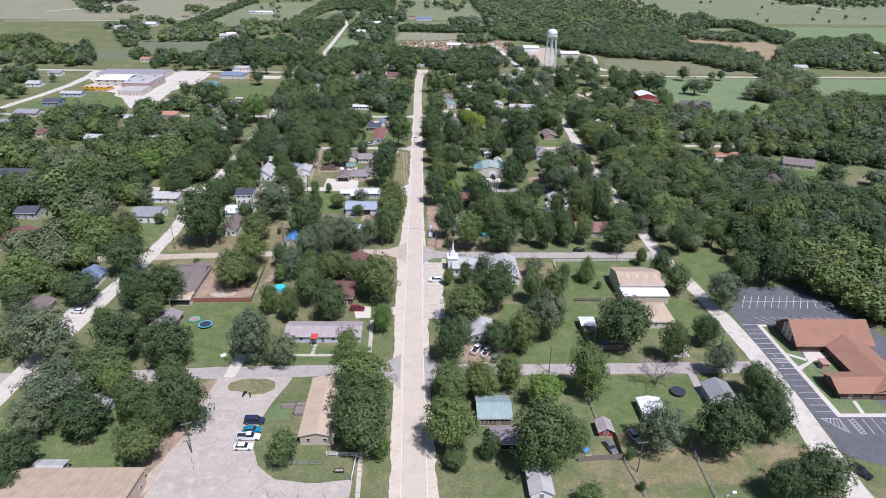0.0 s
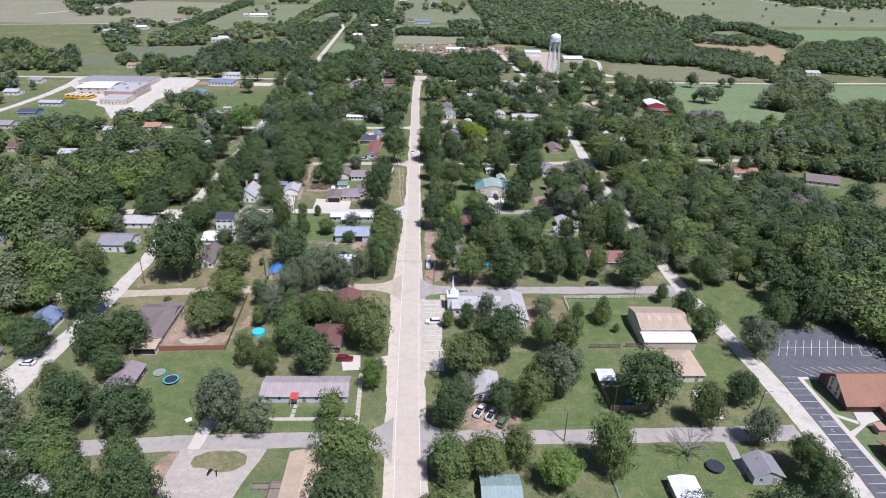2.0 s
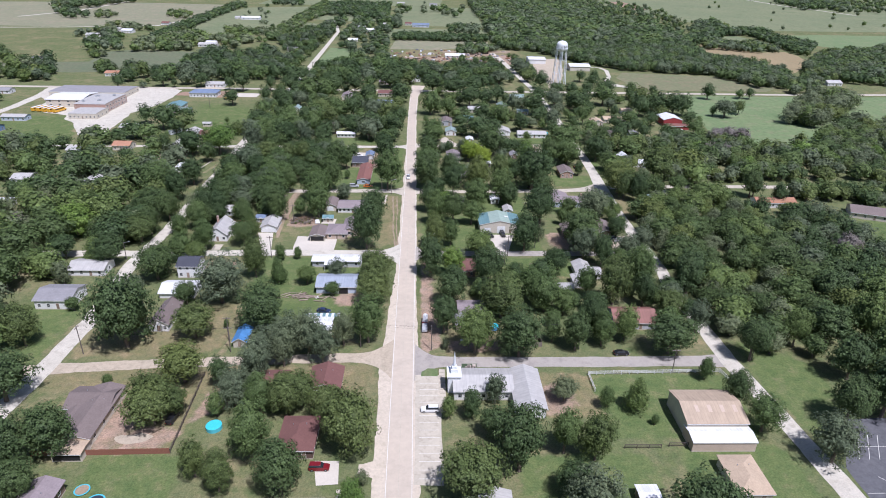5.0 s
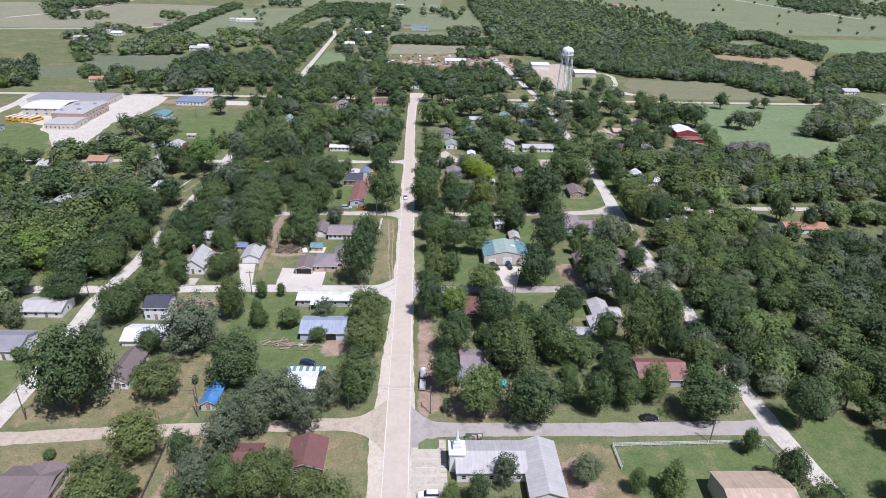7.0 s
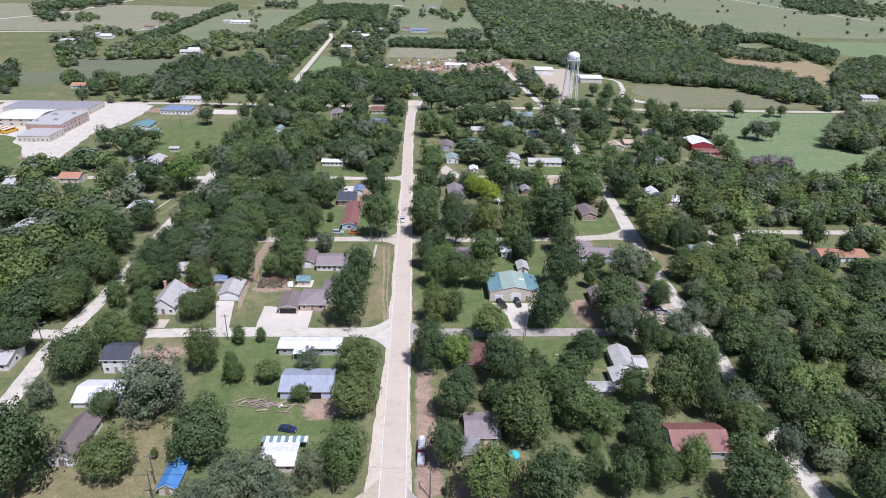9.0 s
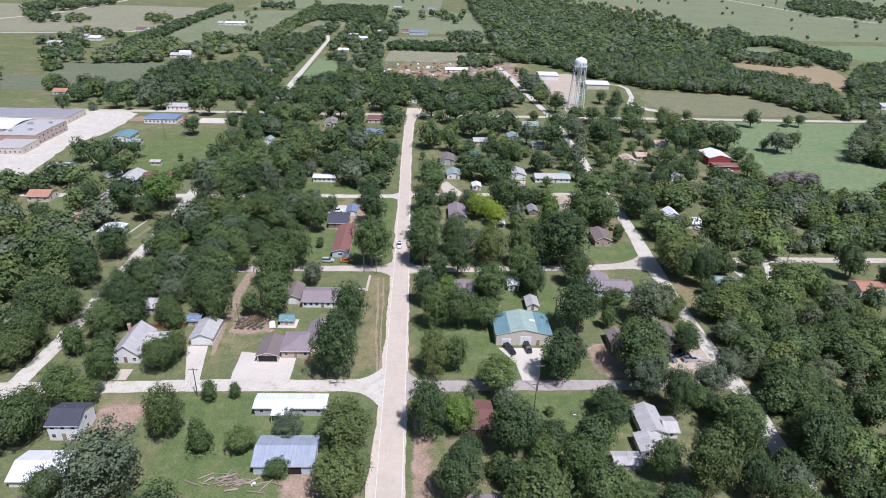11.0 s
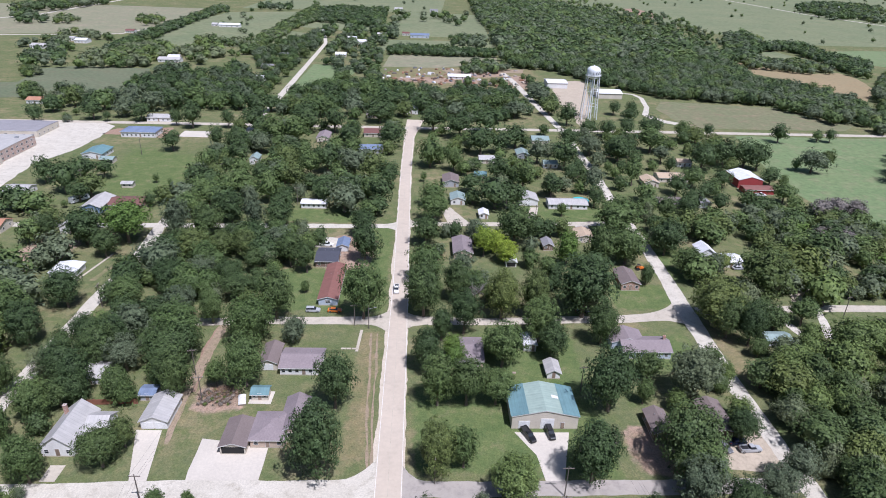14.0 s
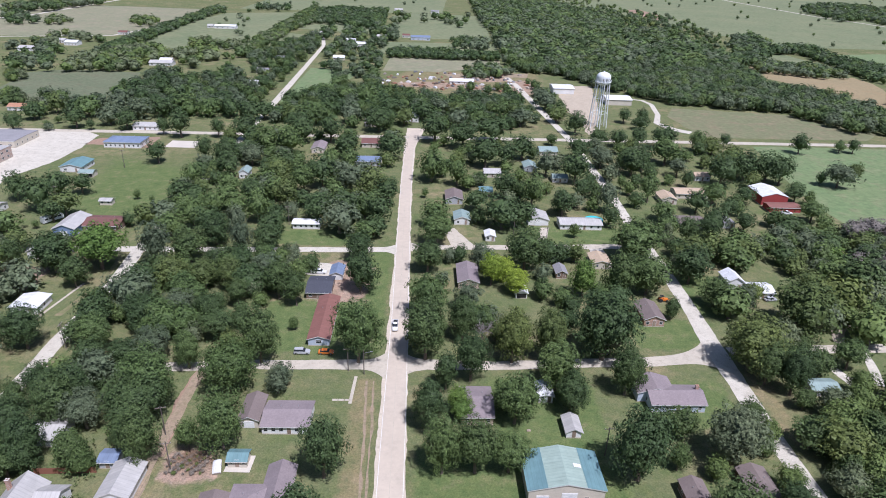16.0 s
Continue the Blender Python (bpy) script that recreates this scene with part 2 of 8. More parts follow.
plain("dead_bark", (0.30, 0.27, 0.25), 0.95, grain=0.3, small=3.0)
plain("dead_wood", (0.34, 0.27, 0.21), 0.95, grain=0.3, small=2.0, piece=0.25)
plain("scrap", (0.34, 0.29, 0.24), 0.8, grain=0.2, piece=0.7)
plain("hay_brown", (0.30, 0.195, 0.12), 1.0, grain=0.4, small=2.0)
for n, c in (("green", (0.110, 0.161, 0.056)), ("deep", (0.073, 0.113, 0.045)), ("olive", (0.118, 0.156, 0.053)), ("grey", (0.124, 0.157, 0.092)), ("bright", (0.128, 0.205, 0.050)), ("yellow", (0.232, 0.312, 0.042)), ("bare", (0.220, 0.195, 0.180))):
    leafy("leaf " + n, tuple(v * 0.66 for v in c), c, tuple(v * 1.38 for v in c))
PAINT = {}
for n, c in (("white", (0.80, 0.80, 0.79)), ("black", (0.018, 0.018, 0.020)), ("silver", (0.45, 0.46, 0.47)), ("red", (0.19, 0.014, 0.02)), ("dark blue", (0.025, 0.04, 0.09)),
             ("teal", (0.02, 0.21, 0.30)), ("orange", (0.72, 0.20, 0.03)), ("green", (0.12, 0.17, 0.10)), ("school yellow", (0.78, 0.42, 0.04)), ("grey", (0.16, 0.165, 0.17))):
    PAINT[n] = plain("paint " + n, c, 0.28, 0.0, 0.04)


# ---------------------------------------------------------------- mesh helpers
class Geo:
    """Gathers corners and faces; every face may carry a material number."""

    def __init__(self):
        self.v, self.f, self.k = [], [], []

    def face(self, pts, k=0):
        n = len(self.v)
        self.v += [tuple(p) for p in pts]
        self.f.append(tuple(range(n, n + len(pts))))
        self.k.append(k)

    def box(self, x0, x1, y0, y1, z0, z1, k=0):
        n = len(self.v)
        self.v += [(x, y, z) for z in (z0, z1) for y in (y0, y1) for x in (x0, x1)]
        for q in ((0, 2, 3, 1), (4, 5, 7, 6), (0, 1, 5, 4), (2, 6, 7, 3), (0, 4, 6, 2), (1, 3, 7, 5)):
            self.f.append(tuple(n + i for i in q))
            self.k.append(k)

    def prism(self, ring, a, b, axis, k=0):
        """A ring of (u, z) swept from a to b along x or y."""
        n, c = len(self.v), len(ring)
        for s in (a, b):
            self.v += [(s, u, z) if axis == 'x' else (u, s, z) for u, z in ring]
        for i in range(c):
            j = (i + 1) % c
            self.f.append((n + i, n + j, n + c + j, n + c + i))
        self.f += [tuple(n + i for i in reversed(range(c))), tuple(n + c + i for i in range(c))]
        self.k += [k] * (c + 2)

    def tube(self, p, q, r0, r1=None, sides=6, k=0, caps=True):
        p, q = Vector(p), Vector(q)
        r1 = r0 if r1 is None else r1
        w = (q - p).normalized()
        u = w.orthogonal().normalized()
        v = w.cross(u)
        n = len(self.v)
        for c, r in ((p, r0), (q, r1)):
            for i in range(sides):
                a = 2 * math.pi * i / sides
                self.v.append(tuple(c + u * math.cos(a) * r + v * math.sin(a) * r))
        for i in range(sides):
            j = (i + 1) % sides
            self.f.append((n + i, n + j, n + sides + j, n + sides + i))
            self.k.append(k)
        if caps:
            self.f += [tuple(n + i for i in reversed(range(sides))), tuple(n + sides + i for i in range(sides))]
            self.k += [k, k]

    def lathe(self, rings, sides=20, k=0, ring=False):
        """Rings of (radius, z) about the z axis, closed at both ends."""
        n = len(self.v)
        for r, z in rings:
            self.v += [(r * math.cos(2 * math.pi * i / sides), r * math.sin(2 * math.pi * i / sides), z) for i in range(sides)]
        for a in range(len(rings) - 1):
            for i in range(sides):
                j = (i + 1) % sides
                self.f.append((n + a * sides + i, n + a * sides + j, n + (a + 1) * sides + j, n + (a + 1) * sides + i))
                self.k.append(k)
        if ring:
            e = n + (len(rings) - 1) * sides
            for i in range(sides):
                j = (i + 1) % sides
                self.f.append((e + i, e + j, n + j, n + i))
                self.k.append(k)
            return
        self.f += [tuple(n + i for i in reversed(range(sides))), tuple(n + (len(rings) - 1) * sides + i for i in range(sides))]
        self.k += [k, k]

    def mesh(self, name, mats, smooth=False):
        me = bpy.data.meshes.new(name)
        me.from_pydata(self.v, [], self.f)
        for m in (mats if isinstance(mats, (list, tuple)) else [mats]):
            me.materials.append(MATS[m] if isinstance(m, str) else m)
        me.polygons.foreach_set("material_index", self.k)
        if smooth:
            me.polygons.foreach_set("use_smooth", [True] * len(me.polygons))
        me.update()
        return me


def part(name, geo, mats, parent, label="", smooth=False):
    ob = new(name, geo.mesh(name, mats, smooth) if isinstance(geo, Geo) else geo)
    ob.parent = parent
    return tagged(ob, label)


def thing(name, x, y, z, label, category, turn=0.0, group=""):
    ob = new(name)
    ob.empty_display_size = 0.5
    ob.matrix_basis = pose(x, y, z, 0, 0, turn)
    return tagged(ob, label, category, group)


def setting(name, geo, mats, label="", kind="structure"):
    return tagged(new(name, geo.mesh(name, mats)), label, kind=kind)


rng = random.Random(7)
FOOT = []   # footprints that trees keep clear of: x0, x1, y0, y1


def roughened(poly, step=3.0, wobble=0.35, seed=0):
    """The outline with points every few metres, each pushed about a little."""
    r, out = random.Random(seed), []
    for (x0, y0), (x1, y1) in zip(poly, poly[1:] + poly[:1]):
        n = max(1, int(math.hypot(x1 - x0, y1 - y0) / step))
        for i in range(n):
            px, py = x0 + (x1 - x0) * i / n, y0 + (y1 - y0) * i / n
            out.append((px + wobble * 1.6 * noise.noise((px * 0.2, py * 0.2, seed)), py + wobble * 1.6 * noise.noise((px * 0.2, py * 0.2, seed + 7))))
    return out


def patch(name, poly, mat, z, wobble=0.4, step=3.0, label=""):
    pts = roughened(poly, step, wobble, len(poly) + int(abs(poly[0][0])))
    bm = bmesh.new()
    f = bm.faces.new([bm.verts.new((x, y, z)) for x, y in pts])
    if f.calc_area() and f.normal.z < 0:
        f.normal_flip()
    bmesh.ops.triangulate(bm, faces=[f])
    bmesh.ops.recalc_face_normals(bm, faces=bm.faces)
    me = bpy.data.meshes.new(name)
    bm.to_mesh(me)
    bm.free()
    me.materials.append(MATS[mat])
    return tagged(new(name, me), label, kind="structure")


def rect(x0, x1, y0, y1):
    return [(x0, y0), (x1, y0), (x1, y1), (x0, y1)]


def blob(x, y, rx, ry, n=14, seed=1):
    r = random.Random(seed)
    return [(x + rx * r.uniform(0.8, 1.15) * math.cos(2 * math.pi * i / n), y + ry * r.uniform(0.8, 1.15) * math.sin(2 * math.pi * i / n)) for i in range(n)]


def ribbon(name, pts, mat, z, wobble=0.25, step=1.6, label="", flare=0.0, reach=9.0):
    """A road along (x, y, width) points, with uneven edges; flare widens its last end in a curve."""
    line = []
    if len(pts) > 2 and wobble > 0.06:
        step = min(step, 2.0)
    for (x0, y0, w0), (x1, y1, w1) in zip(pts, pts[1:]):
        d = math.hypot(x1 - x0, y1 - y0)
        n = max(1, int(d / (step if d < 400 else 20)))
        line += [(x0 + (x1 - x0) * i / n, y0 + (y1 - y0) * i / n, w0 + (w1 - w0) * i / n) for i in range(n)]
    line.append(pts[-1])
    end = Vector(pts[-1][:2])
    g = Geo()
    for i, (x, y, w) in enumerate(line):
        a, b = line[max(0, i - 1)], line[min(len(line) - 1, i + 1)]
        d = Vector((b[0] - a[0], b[1] - a[1])).normalized()
        s = Vector((d.y, -d.x))
        if flare:
            w += flare * max(0.0, 1 - (Vector((x, y)) - end).length / reach) ** 2.2
        u = wobble * 1.5
        l = -w / 2 + u * noise.noise((x * 0.22, y * 0.22, z * 100)) + u * 0.5 * noise.noise((x * 0.7, y * 0.7, 3))
        rr = w / 2 + u * noise.noise((x * 0.22, y * 0.22, 9)) + u * 0.5 * noise.noise((x * 0.7, y * 0.7, 5))
        g.v += [(x + s.x * l, y + s.y * l, z), (x + s.x * rr, y + s.y * rr, z)]
    for i in range(len(line) - 1):
        g.f.append((2 * i, 2 * i + 1, 2 * i + 3, 2 * i + 2))
        g.k.append(0)
    return setting(name, g, mat, label)

# ---------------------------------------------------------------- ground, fields and roads
COVER = []


def yard(poly, kind, soft=3.4):
    """Lawn, dry grass or bare soil, blended into the ground sheet."""
    COVER.append((poly, kind, soft))


# fields beyond the town
patch("field", [(-1400, 1000), (-520, 1030), (-392, 1068), (-364, 1150), (-366, 1440), (-600, 1455), (-1400, 1300)], "hay_field", 0.05, 2, 20, "pale mown hay field")
patch("field", [(-346, 930), (-208, 980), (-206, 1450), (-340, 1390), (-362, 1100)], "pasture", 0.05, 2, 20, "green pasture with scattered trees")
patch("field", [(-340, 1480), (40, 1500), (100, 2700), (-340, 2700)], "pasture", 0.04, 2, 20, "far green pasture")
patch("field", [(-190, 960), (-125, 940), (-130, 1100), (-190, 1150)], "pasture", 0.05, 2, 20, "small green pasture")
patch("field", [(-195, 1200), (-70, 1160), (-75, 1400), (-195, 1400)], "pasture", 0.05, 2, 20, "green pasture between tree lines")
patch("field", [(-46, 985), (92, 990), (104, 1090), (-46, 1080)], "pasture", 0.05, 2, 20, "green pasture")
patch("field", [(-40, 1130), (100, 1120), (112, 1480), (-50, 1500)], "pasture", 0.05, 2, 20, "green pasture")
patch("field", [(-106, 715), (-100, 712), (-66, 776), (-58, 860), (-108, 870)], "green_meadow", 0.04, 1, 15, "green meadow beside the road")
patch("field", [(205, 468), (232, 440), (330, 450), (470, 560), (500, 628), (225, 620), (208, 530)], "green_meadow", 0.04, 1.5, 12, "bright green meadow")
patch("field", [(330, 470), (420, 430), (700, 560), (700, 640), (500, 628)], "green_meadow", 0.05, 1.5, 12, "green meadow")
patch("field", [(535, 1080), (560, 968), (700, 800), (1100, 900), (1100, 1120), (640, 1110)], "green_meadow", 0.05, 2, 20, "smooth green field")
patch("field", [(440, 1480), (480, 1300), (545, 1155), (690, 1160), (1500, 1250), (1900, 2900), (520, 2900), (480, 2050)], "pasture", 0.04, 2, 25, "rolling green pasture")
patch("field", [(112, 1500), (440, 1480), (480, 2050), (140, 2700)], "pasture", 0.035, 2, 25, "scrubby pasture")

patch("field", [(-36, 866), (-32, 952), (92, 952), (88, 905), (52, 886), (21, 868)], "hay_field", 0.05, 1, 10, "dry fallow field")
patch("field", [(362, 962), (391, 962), (412, 917), (438, 895), (475, 907), (474, 870), (455, 818), (430, 781), (398, 742), (396, 800), (386, 846), (370, 880), (362, 907)], "stubble", 0.06, 1.2, 12, "bare brown stubble field")
patch("field", [(412, 1007), (488, 1085), (489, 1004), (478, 925), (445, 906), (416, 924), (396, 953)], "pasture", 0.09, 1.2, 12, "grassy rise")
patch("field", [(-560, 700), (-334, 742), (-352, 803), (-325, 824), (-254, 819), (-245, 783), (-233, 730), (-255, 696), (-290, 685), (-400, 670)], "meadow", 0.04, 1.5, 15, "rough olive meadow")
patch("field", [(200, 640), (318, 642), (338, 662), (312, 690), (302, 716), (262, 722), (210, 730), (196, 700)], "fallow", 0.04, 1, 10, "grey-brown fallow field")
patch("field", [(441, 1614), (469, 1757), (509, 1773), (510, 1638), (499, 1541), (469, 1532)], "red_soil", 0.12, 3, 20, "patch of reddish soil")

# dirt, yards and lawns
yard(rect(-76, -56, 193, 214), "dry_grass")
yard(rect(-75, -69, 193, 212), "bare_soil")
yard(blob(-62, 197, 6, 3), "bare_soil")
patch("yard", blob(-66, 196.6, 5, 1.9), "dirt_road", 0.022, 0.3, 1, "pale sand patch")
yard([(-67, 262), (-54, 259), (-56, 236), (-62, 234), (-70, 250)], "dry_grass")
patch("yard", [(-196, 589), (-193, 602), (-158, 609), (-156, 584)], "red_soil", 0.03, 1.2, 3, "reddish graded soil")
yard([(-36, 775), (101, 760), (118, 872), (-8, 866)], "dry_grass", 10)
for x, y, a, b in ((10, 800, 28, 12), (62, 838, 30, 16), (96, 800, 14, 30), (48, 792, 18, 12)):
    yard(blob(x, y, a, b), "bare_soil", 8)
patch("yard", [(30, 838), (108, 850), (112, 872), (25, 860)], "bare_soil", 0.05, 1.5, 5, "reddish dirt yard")
yard([(-53.6, 338), (-45, 338.6), (-42.6, 330), (-52, 328.6)], "bare_soil")
yard([(-53, 222), (-48, 222), (-46.6, 208), (-53, 204)], "bare_soil", 1.5)
yard([(5.6, 234), (10.4, 236), (9.6, 262), (8.6, 296), (6.0, 296)], "bare_soil", 1.5)
yard(rect(38, 62, 205, 222), "dry_grass")
yard(blob(43, 212, 5, 6), "bare_soil")
yard(rect(14, 30, 232, 252), "dry_grass")
yard(blob(22, 236.5, 8, 2.4), "bare_soil")
yard(rect(16, 30, 156.5, 165), "bare_soil")
patch("yard", [(80.2, 152.4), (82.4, 152.6), (81.4, 141), (79.2, 141)], "worn_asphalt", 0.03, 0.15, 2, "narrow asphalt drive")
patch("yard", [(79, 160), (84, 160), (86, 172), (80, 172)], "pale_concrete", 0.022, 0.3, 2, "concrete drive")
yard(rect(60, 74, 308, 322), "bare_soil")
patch("yard", rect(80, 96, 308, 322), "dirt_road", 0.018, 1.2, 3, "gravel parking yard")
yard(rect(-30, -12, 410, 440), "bare_soil")
patch("yard", [(-44, 429), (-25, 429), (-24, 438), (-46, 440)], "gravel", 0.022, 0.8, 3, "gravel drive")
yard([(-108, 106), (-60, 114), (-60, 134), (-100, 138)], "lawn")
yard([(-66, 100), (-56, 108), (-53, 128), (-53, 149), (-57, 148), (-58, 130), (-64, 112)], "bare_soil", 1.5)
yard(rect(52, 80, 112, 128), "dry_grass")
yard(rect(84, 100, 104, 122), "dry_grass")
yard(rect(49, 86, 128, 150), "lawn", 2)
yard(rect(-72, -52, 158, 190), "lawn")
yard(rect(30, 60, 158, 190), "lawn", 4)
yard([(66, 176), (96, 172), (96, 192), (72, 194)], "lawn")
yard(rect(53, 93, 197, 222), "lawn")
yard([(105, 240), (122, 228), (122, 200), (108, 192), (104, 215)], "lawn")
yard(rect(10, 64, 284, 298), "lawn")
yard(rect(26, 54, 306, 367), "lawn")
yard(rect(6, 26, 308, 340), "lawn")
yard(rect(-56, -16, 264, 297), "lawn")
yard(rect(-44, -13, 250, 268), "lawn", 3)
yard([(-24, 262), (-15, 262), (-14, 269), (-22, 269)], "bare_soil")
yard(rect(-11.5, -8, 312, 366), "dry_grass", 3)
yard([(-75, 284), (-68, 284), (-66, 292), (-76, 293)], "bare_soil")
yard(rect(-46, -14, 380, 409), "lawn")
yard(rect(-14, -7, 380, 450), "lawn")
yard([(78, 366), (92, 366), (92, 350), (68, 346), (66, 366)], "lawn")
yard(rect(76, 96, 384, 400), "lawn")
yard(rect(104, 118, 404, 432), "lawn")
yard([(212, 347), (235, 350), (243, 347), (206, 294), (194, 303), (198, 322)], "lawn")
yard([(-148, 414), (-132, 414), (-132, 430), (-150, 432)], "bare_soil")
yard([(103, 340), (108, 366), (103, 376), (102, 345)], "dry_grass")
yard(rect(52, 95, 462, 478), "lawn")
yard([(-150, 490), (-118, 480), (-120, 540), (-160, 560)], "lawn", 14)
yard(rect(-56, -20, 456, 470), "lawn")
yard([(-285, 516), (-241, 512), (-221, 477), (-208, 442), (-285, 442)], "meadow")
yard(rect(-125, -108, 225, 262), "lawn")
yard(rect(-98, -66, 232, 244), "dry_grass")
yard(rect(-98, -10, 216, 225), "dry_grass")
yard(rect(-50, -12, 158, 165), "lawn")


# the ground: one sheet, closely knit in town, with its cover
def spans(*runs):
    out = []
    for a, b, s in runs:
        out += list(np.arange(a, b, s))
    return np.array(out + [runs[-1][1]])


gx = spans((-5000, -400, 230), (-400, -170, 10), (-170, 170, 3.0), (170, 400, 10), (400, 5000, 230))
gy = spans((-5000, 90, 212), (90, 480, 3.0), (480, 880, 8), (880, 5000, 206))
X, Y = np.meshgrid(gx, gy, indexing='ij')
V = np.stack([X.ravel(), Y.ravel(), np.zeros(X.size)], 1)
cover = np.zeros((X.size, 3))
for poly, kind, soft in COVER:
    k = {"lawn": 0, "meadow": 0, "dry_grass": 1, "bare_soil": 2, "red_soil": 2}[kind]
    P = np.array(poly)
    Q = np.roll(P, -1, 0)
    near = np.where((V[:, 0] > P[:, 0].min() - 8) & (V[:, 0] < P[:, 0].max() + 8) & (V[:, 1] > P[:, 1].min() - 8) & (V[:, 1] < P[:, 1].max() + 8))[0]
    pts = V[near, :2]
    ins = np.zeros(len(near), bool)
    far = np.full(len(near), 1e9)
    for a, b in zip(P, Q):
        cross = (a[1] > pts[:, 1]) != (b[1] > pts[:, 1])
        if a[1] != b[1]:
            ins ^= cross & (pts[:, 0] < (b[0] - a[0]) * (pts[:, 1] - a[1]) / (b[1] - a[1]) + a[0])
        ab = b - a
        u = np.clip(((pts - a) @ ab) / max(1e-6, ab @ ab), 0, 1)
        far = np.minimum(far, np.linalg.norm(pts - a - u[:, None] * ab, axis=1))
    w = np.clip(0.5 + np.where(ins, far, -far) / (2 * soft), 0, 1)
    for j in range(3):
        cover[near, j] = np.maximum(cover[near, j], w) if j == k else cover[near, j] * (1 - w * (j > k or k == 0))
nx, ny = len(gx), len(gy)
I = (np.arange(nx - 1)[:, None] * ny + np.arange(ny - 1)[None, :]).ravel()
F = np.stack([I, I + ny, I + ny + 1, I + 1], 1)
me = bpy.data.meshes.new("ground")
me.from_pydata(V.tolist(), [], F.tolist())
me.materials.append(MATS["grass"])
att = me.attributes.new("cover", 'FLOAT_COLOR', 'POINT')
att.data.foreach_set("color", np.concatenate([cover, np.ones((len(cover), 1))], 1).astype(np.float32).ravel())
tagged(new("ground", me), "patchy green and sun-dried grass", kind="structure")

# main road and its gravel shoulders
MAIN = [(1.9, -200), (1.9, 100), (0.5, 160), (0.0, 205), (-0.5, 290), (-0.8, 350), (-1.1, 400), (-1.8, 450), (-2.6, 528), (-2.2, 600), (1.2, 640)]
SHOULDER = [(1.9, -200, 11), (1.9, 100, 11), (0.5, 142, 10.2), (-0.6, 185, 11.0), (-1.1, 225, 11.5), (-1.2, 262, 9.2), (-0.8, 290, 7.8), (-1.0, 330, 7.5), (-1.3, 365, 7.0), (-1.8, 450, 6.3), (-2.5, 528, 6.2), (-2.2, 600, 7), (1.2, 645, 12)]
ribbon("road_shoulder", SHOULDER, "shoulder_gravel", 0.026, 0.32, 1.5, "pale gravel shoulder")
ribbon("road", [(x, y, 6.4 if y < 380 else 5.8) for x, y in MAIN], "highway", 0.045, 0.05, 4, "pale worn asphalt road")
for side in (-1, 1):
    ribbon("trim", [(x + side * (3.0 if y < 380 else 2.7), y, 0.15) for x, y in MAIN[:-1]], "line_paint", 0.055, 0.01, 6, "worn white edge line")
ribbon("trim", [(x - 0.1, y, 0.11) for x, y in MAIN[:-1]], "concrete", 0.052, 0.02, 6, "faded centre line")
# side streets
ribbon("street", [(-500, 147, 5.2), (-115, 149.2, 5.2), (-90, 149.6, 5.2), (-55, 152, 5.4), (-24, 153, 5.4), (-3, 153.2, 5.6)], "worn_asphalt", 0.034, 0.2, 1.6, "grey patched side street", 11, 9)
ribbon("street", [(101, 155, 5.6), (70, 154.3, 5.2), (33, 153.7, 5), (3.5, 153.4, 5.4)], "worn_asphalt", 0.034, 0.2, 1.6, "grey patched side street", 11, 9)
ribbon("street", [(-140, 222, 4), (-105, 224.5, 5), (-72, 227.5, 4.4), (-20, 230.6, 4.6), (-3, 230.6, 5)], "dirt_road", 0.034, 0.3, 1.6, "tan dirt street", 16, 11)
ribbon("street", [(98, 229.4, 7), (90, 229.3, 5.4), (54, 228.7, 4.9), (17, 228.6, 5), (3.2, 228.6, 5.4)], "worn_asphalt", 0.034, 0.2, 1.6, "grey patched side street", 13, 9)
ribbon("street", [(-300, 296, 5), (-104, 300.2, 5.2), (-46, 302, 5.2), (-14, 302, 5.4), (-3, 302, 5.6)], "gravel", 0.034, 0.25, 1.6, "white gravel street", 17, 10)
ribbon("street", [(97, 303.6, 4.6), (63, 302.9, 4.6), (8, 302, 4.8), (2, 302, 5)], "worn_asphalt", 0.034, 0.2, 1.6, "grey patched side street", 11, 7)
ribbon("street", [(-104, 369, 4.4), (-43, 373, 4.4), (-13, 373.6, 4.8), (-3, 373.6, 5)], "concrete", 0.034, 0.2, 1.6, "worn pale side street", 12, 8)
ribbon("street", [(2, 374, 10), (4, 374, 7), (8, 374, 5.0), (28, 373.8, 4.2), (54, 375.6, 4.2), (77, 376.8, 4.8), (99, 380.5, 5.4)], "concrete", 0.034, 0.2, 1.6, "worn pale side street", 13, 15)
ribbon("street", [(103, 382.5, 5), (132, 384.5, 4.6), (155, 385.6, 4.6), (330, 388, 4.6)], "concrete", 0.030, 0.2, 3, "pale chip-sealed lane")
ribbon("street", [(-320, 444, 4.4), (-145, 447, 4.4), (-48, 450.5, 4.4), (-12, 452, 4.6), (-3, 452.4, 5)], "gravel", 0.034, 0.25, 1.6, "pale gravel street", 9, 7)
ribbon("street", [(1, 455, 9), (5, 455, 4.4), (48, 456.6, 4.4), (100, 460, 4.6)], "concrete", 0.034, 0.2, 3, "pale side street")
ribbon("road", [(-900, 600, 6.5), (-260, 616.6, 6.5), (-130, 620, 6.5), (0, 622, 6.5), (100, 625, 6.5), (225, 628, 6.5), (325, 630, 6.5), (468, 640, 6.5), (900, 655, 6.5)], "concrete", 0.036, 0.2, 8, "pale cross road")
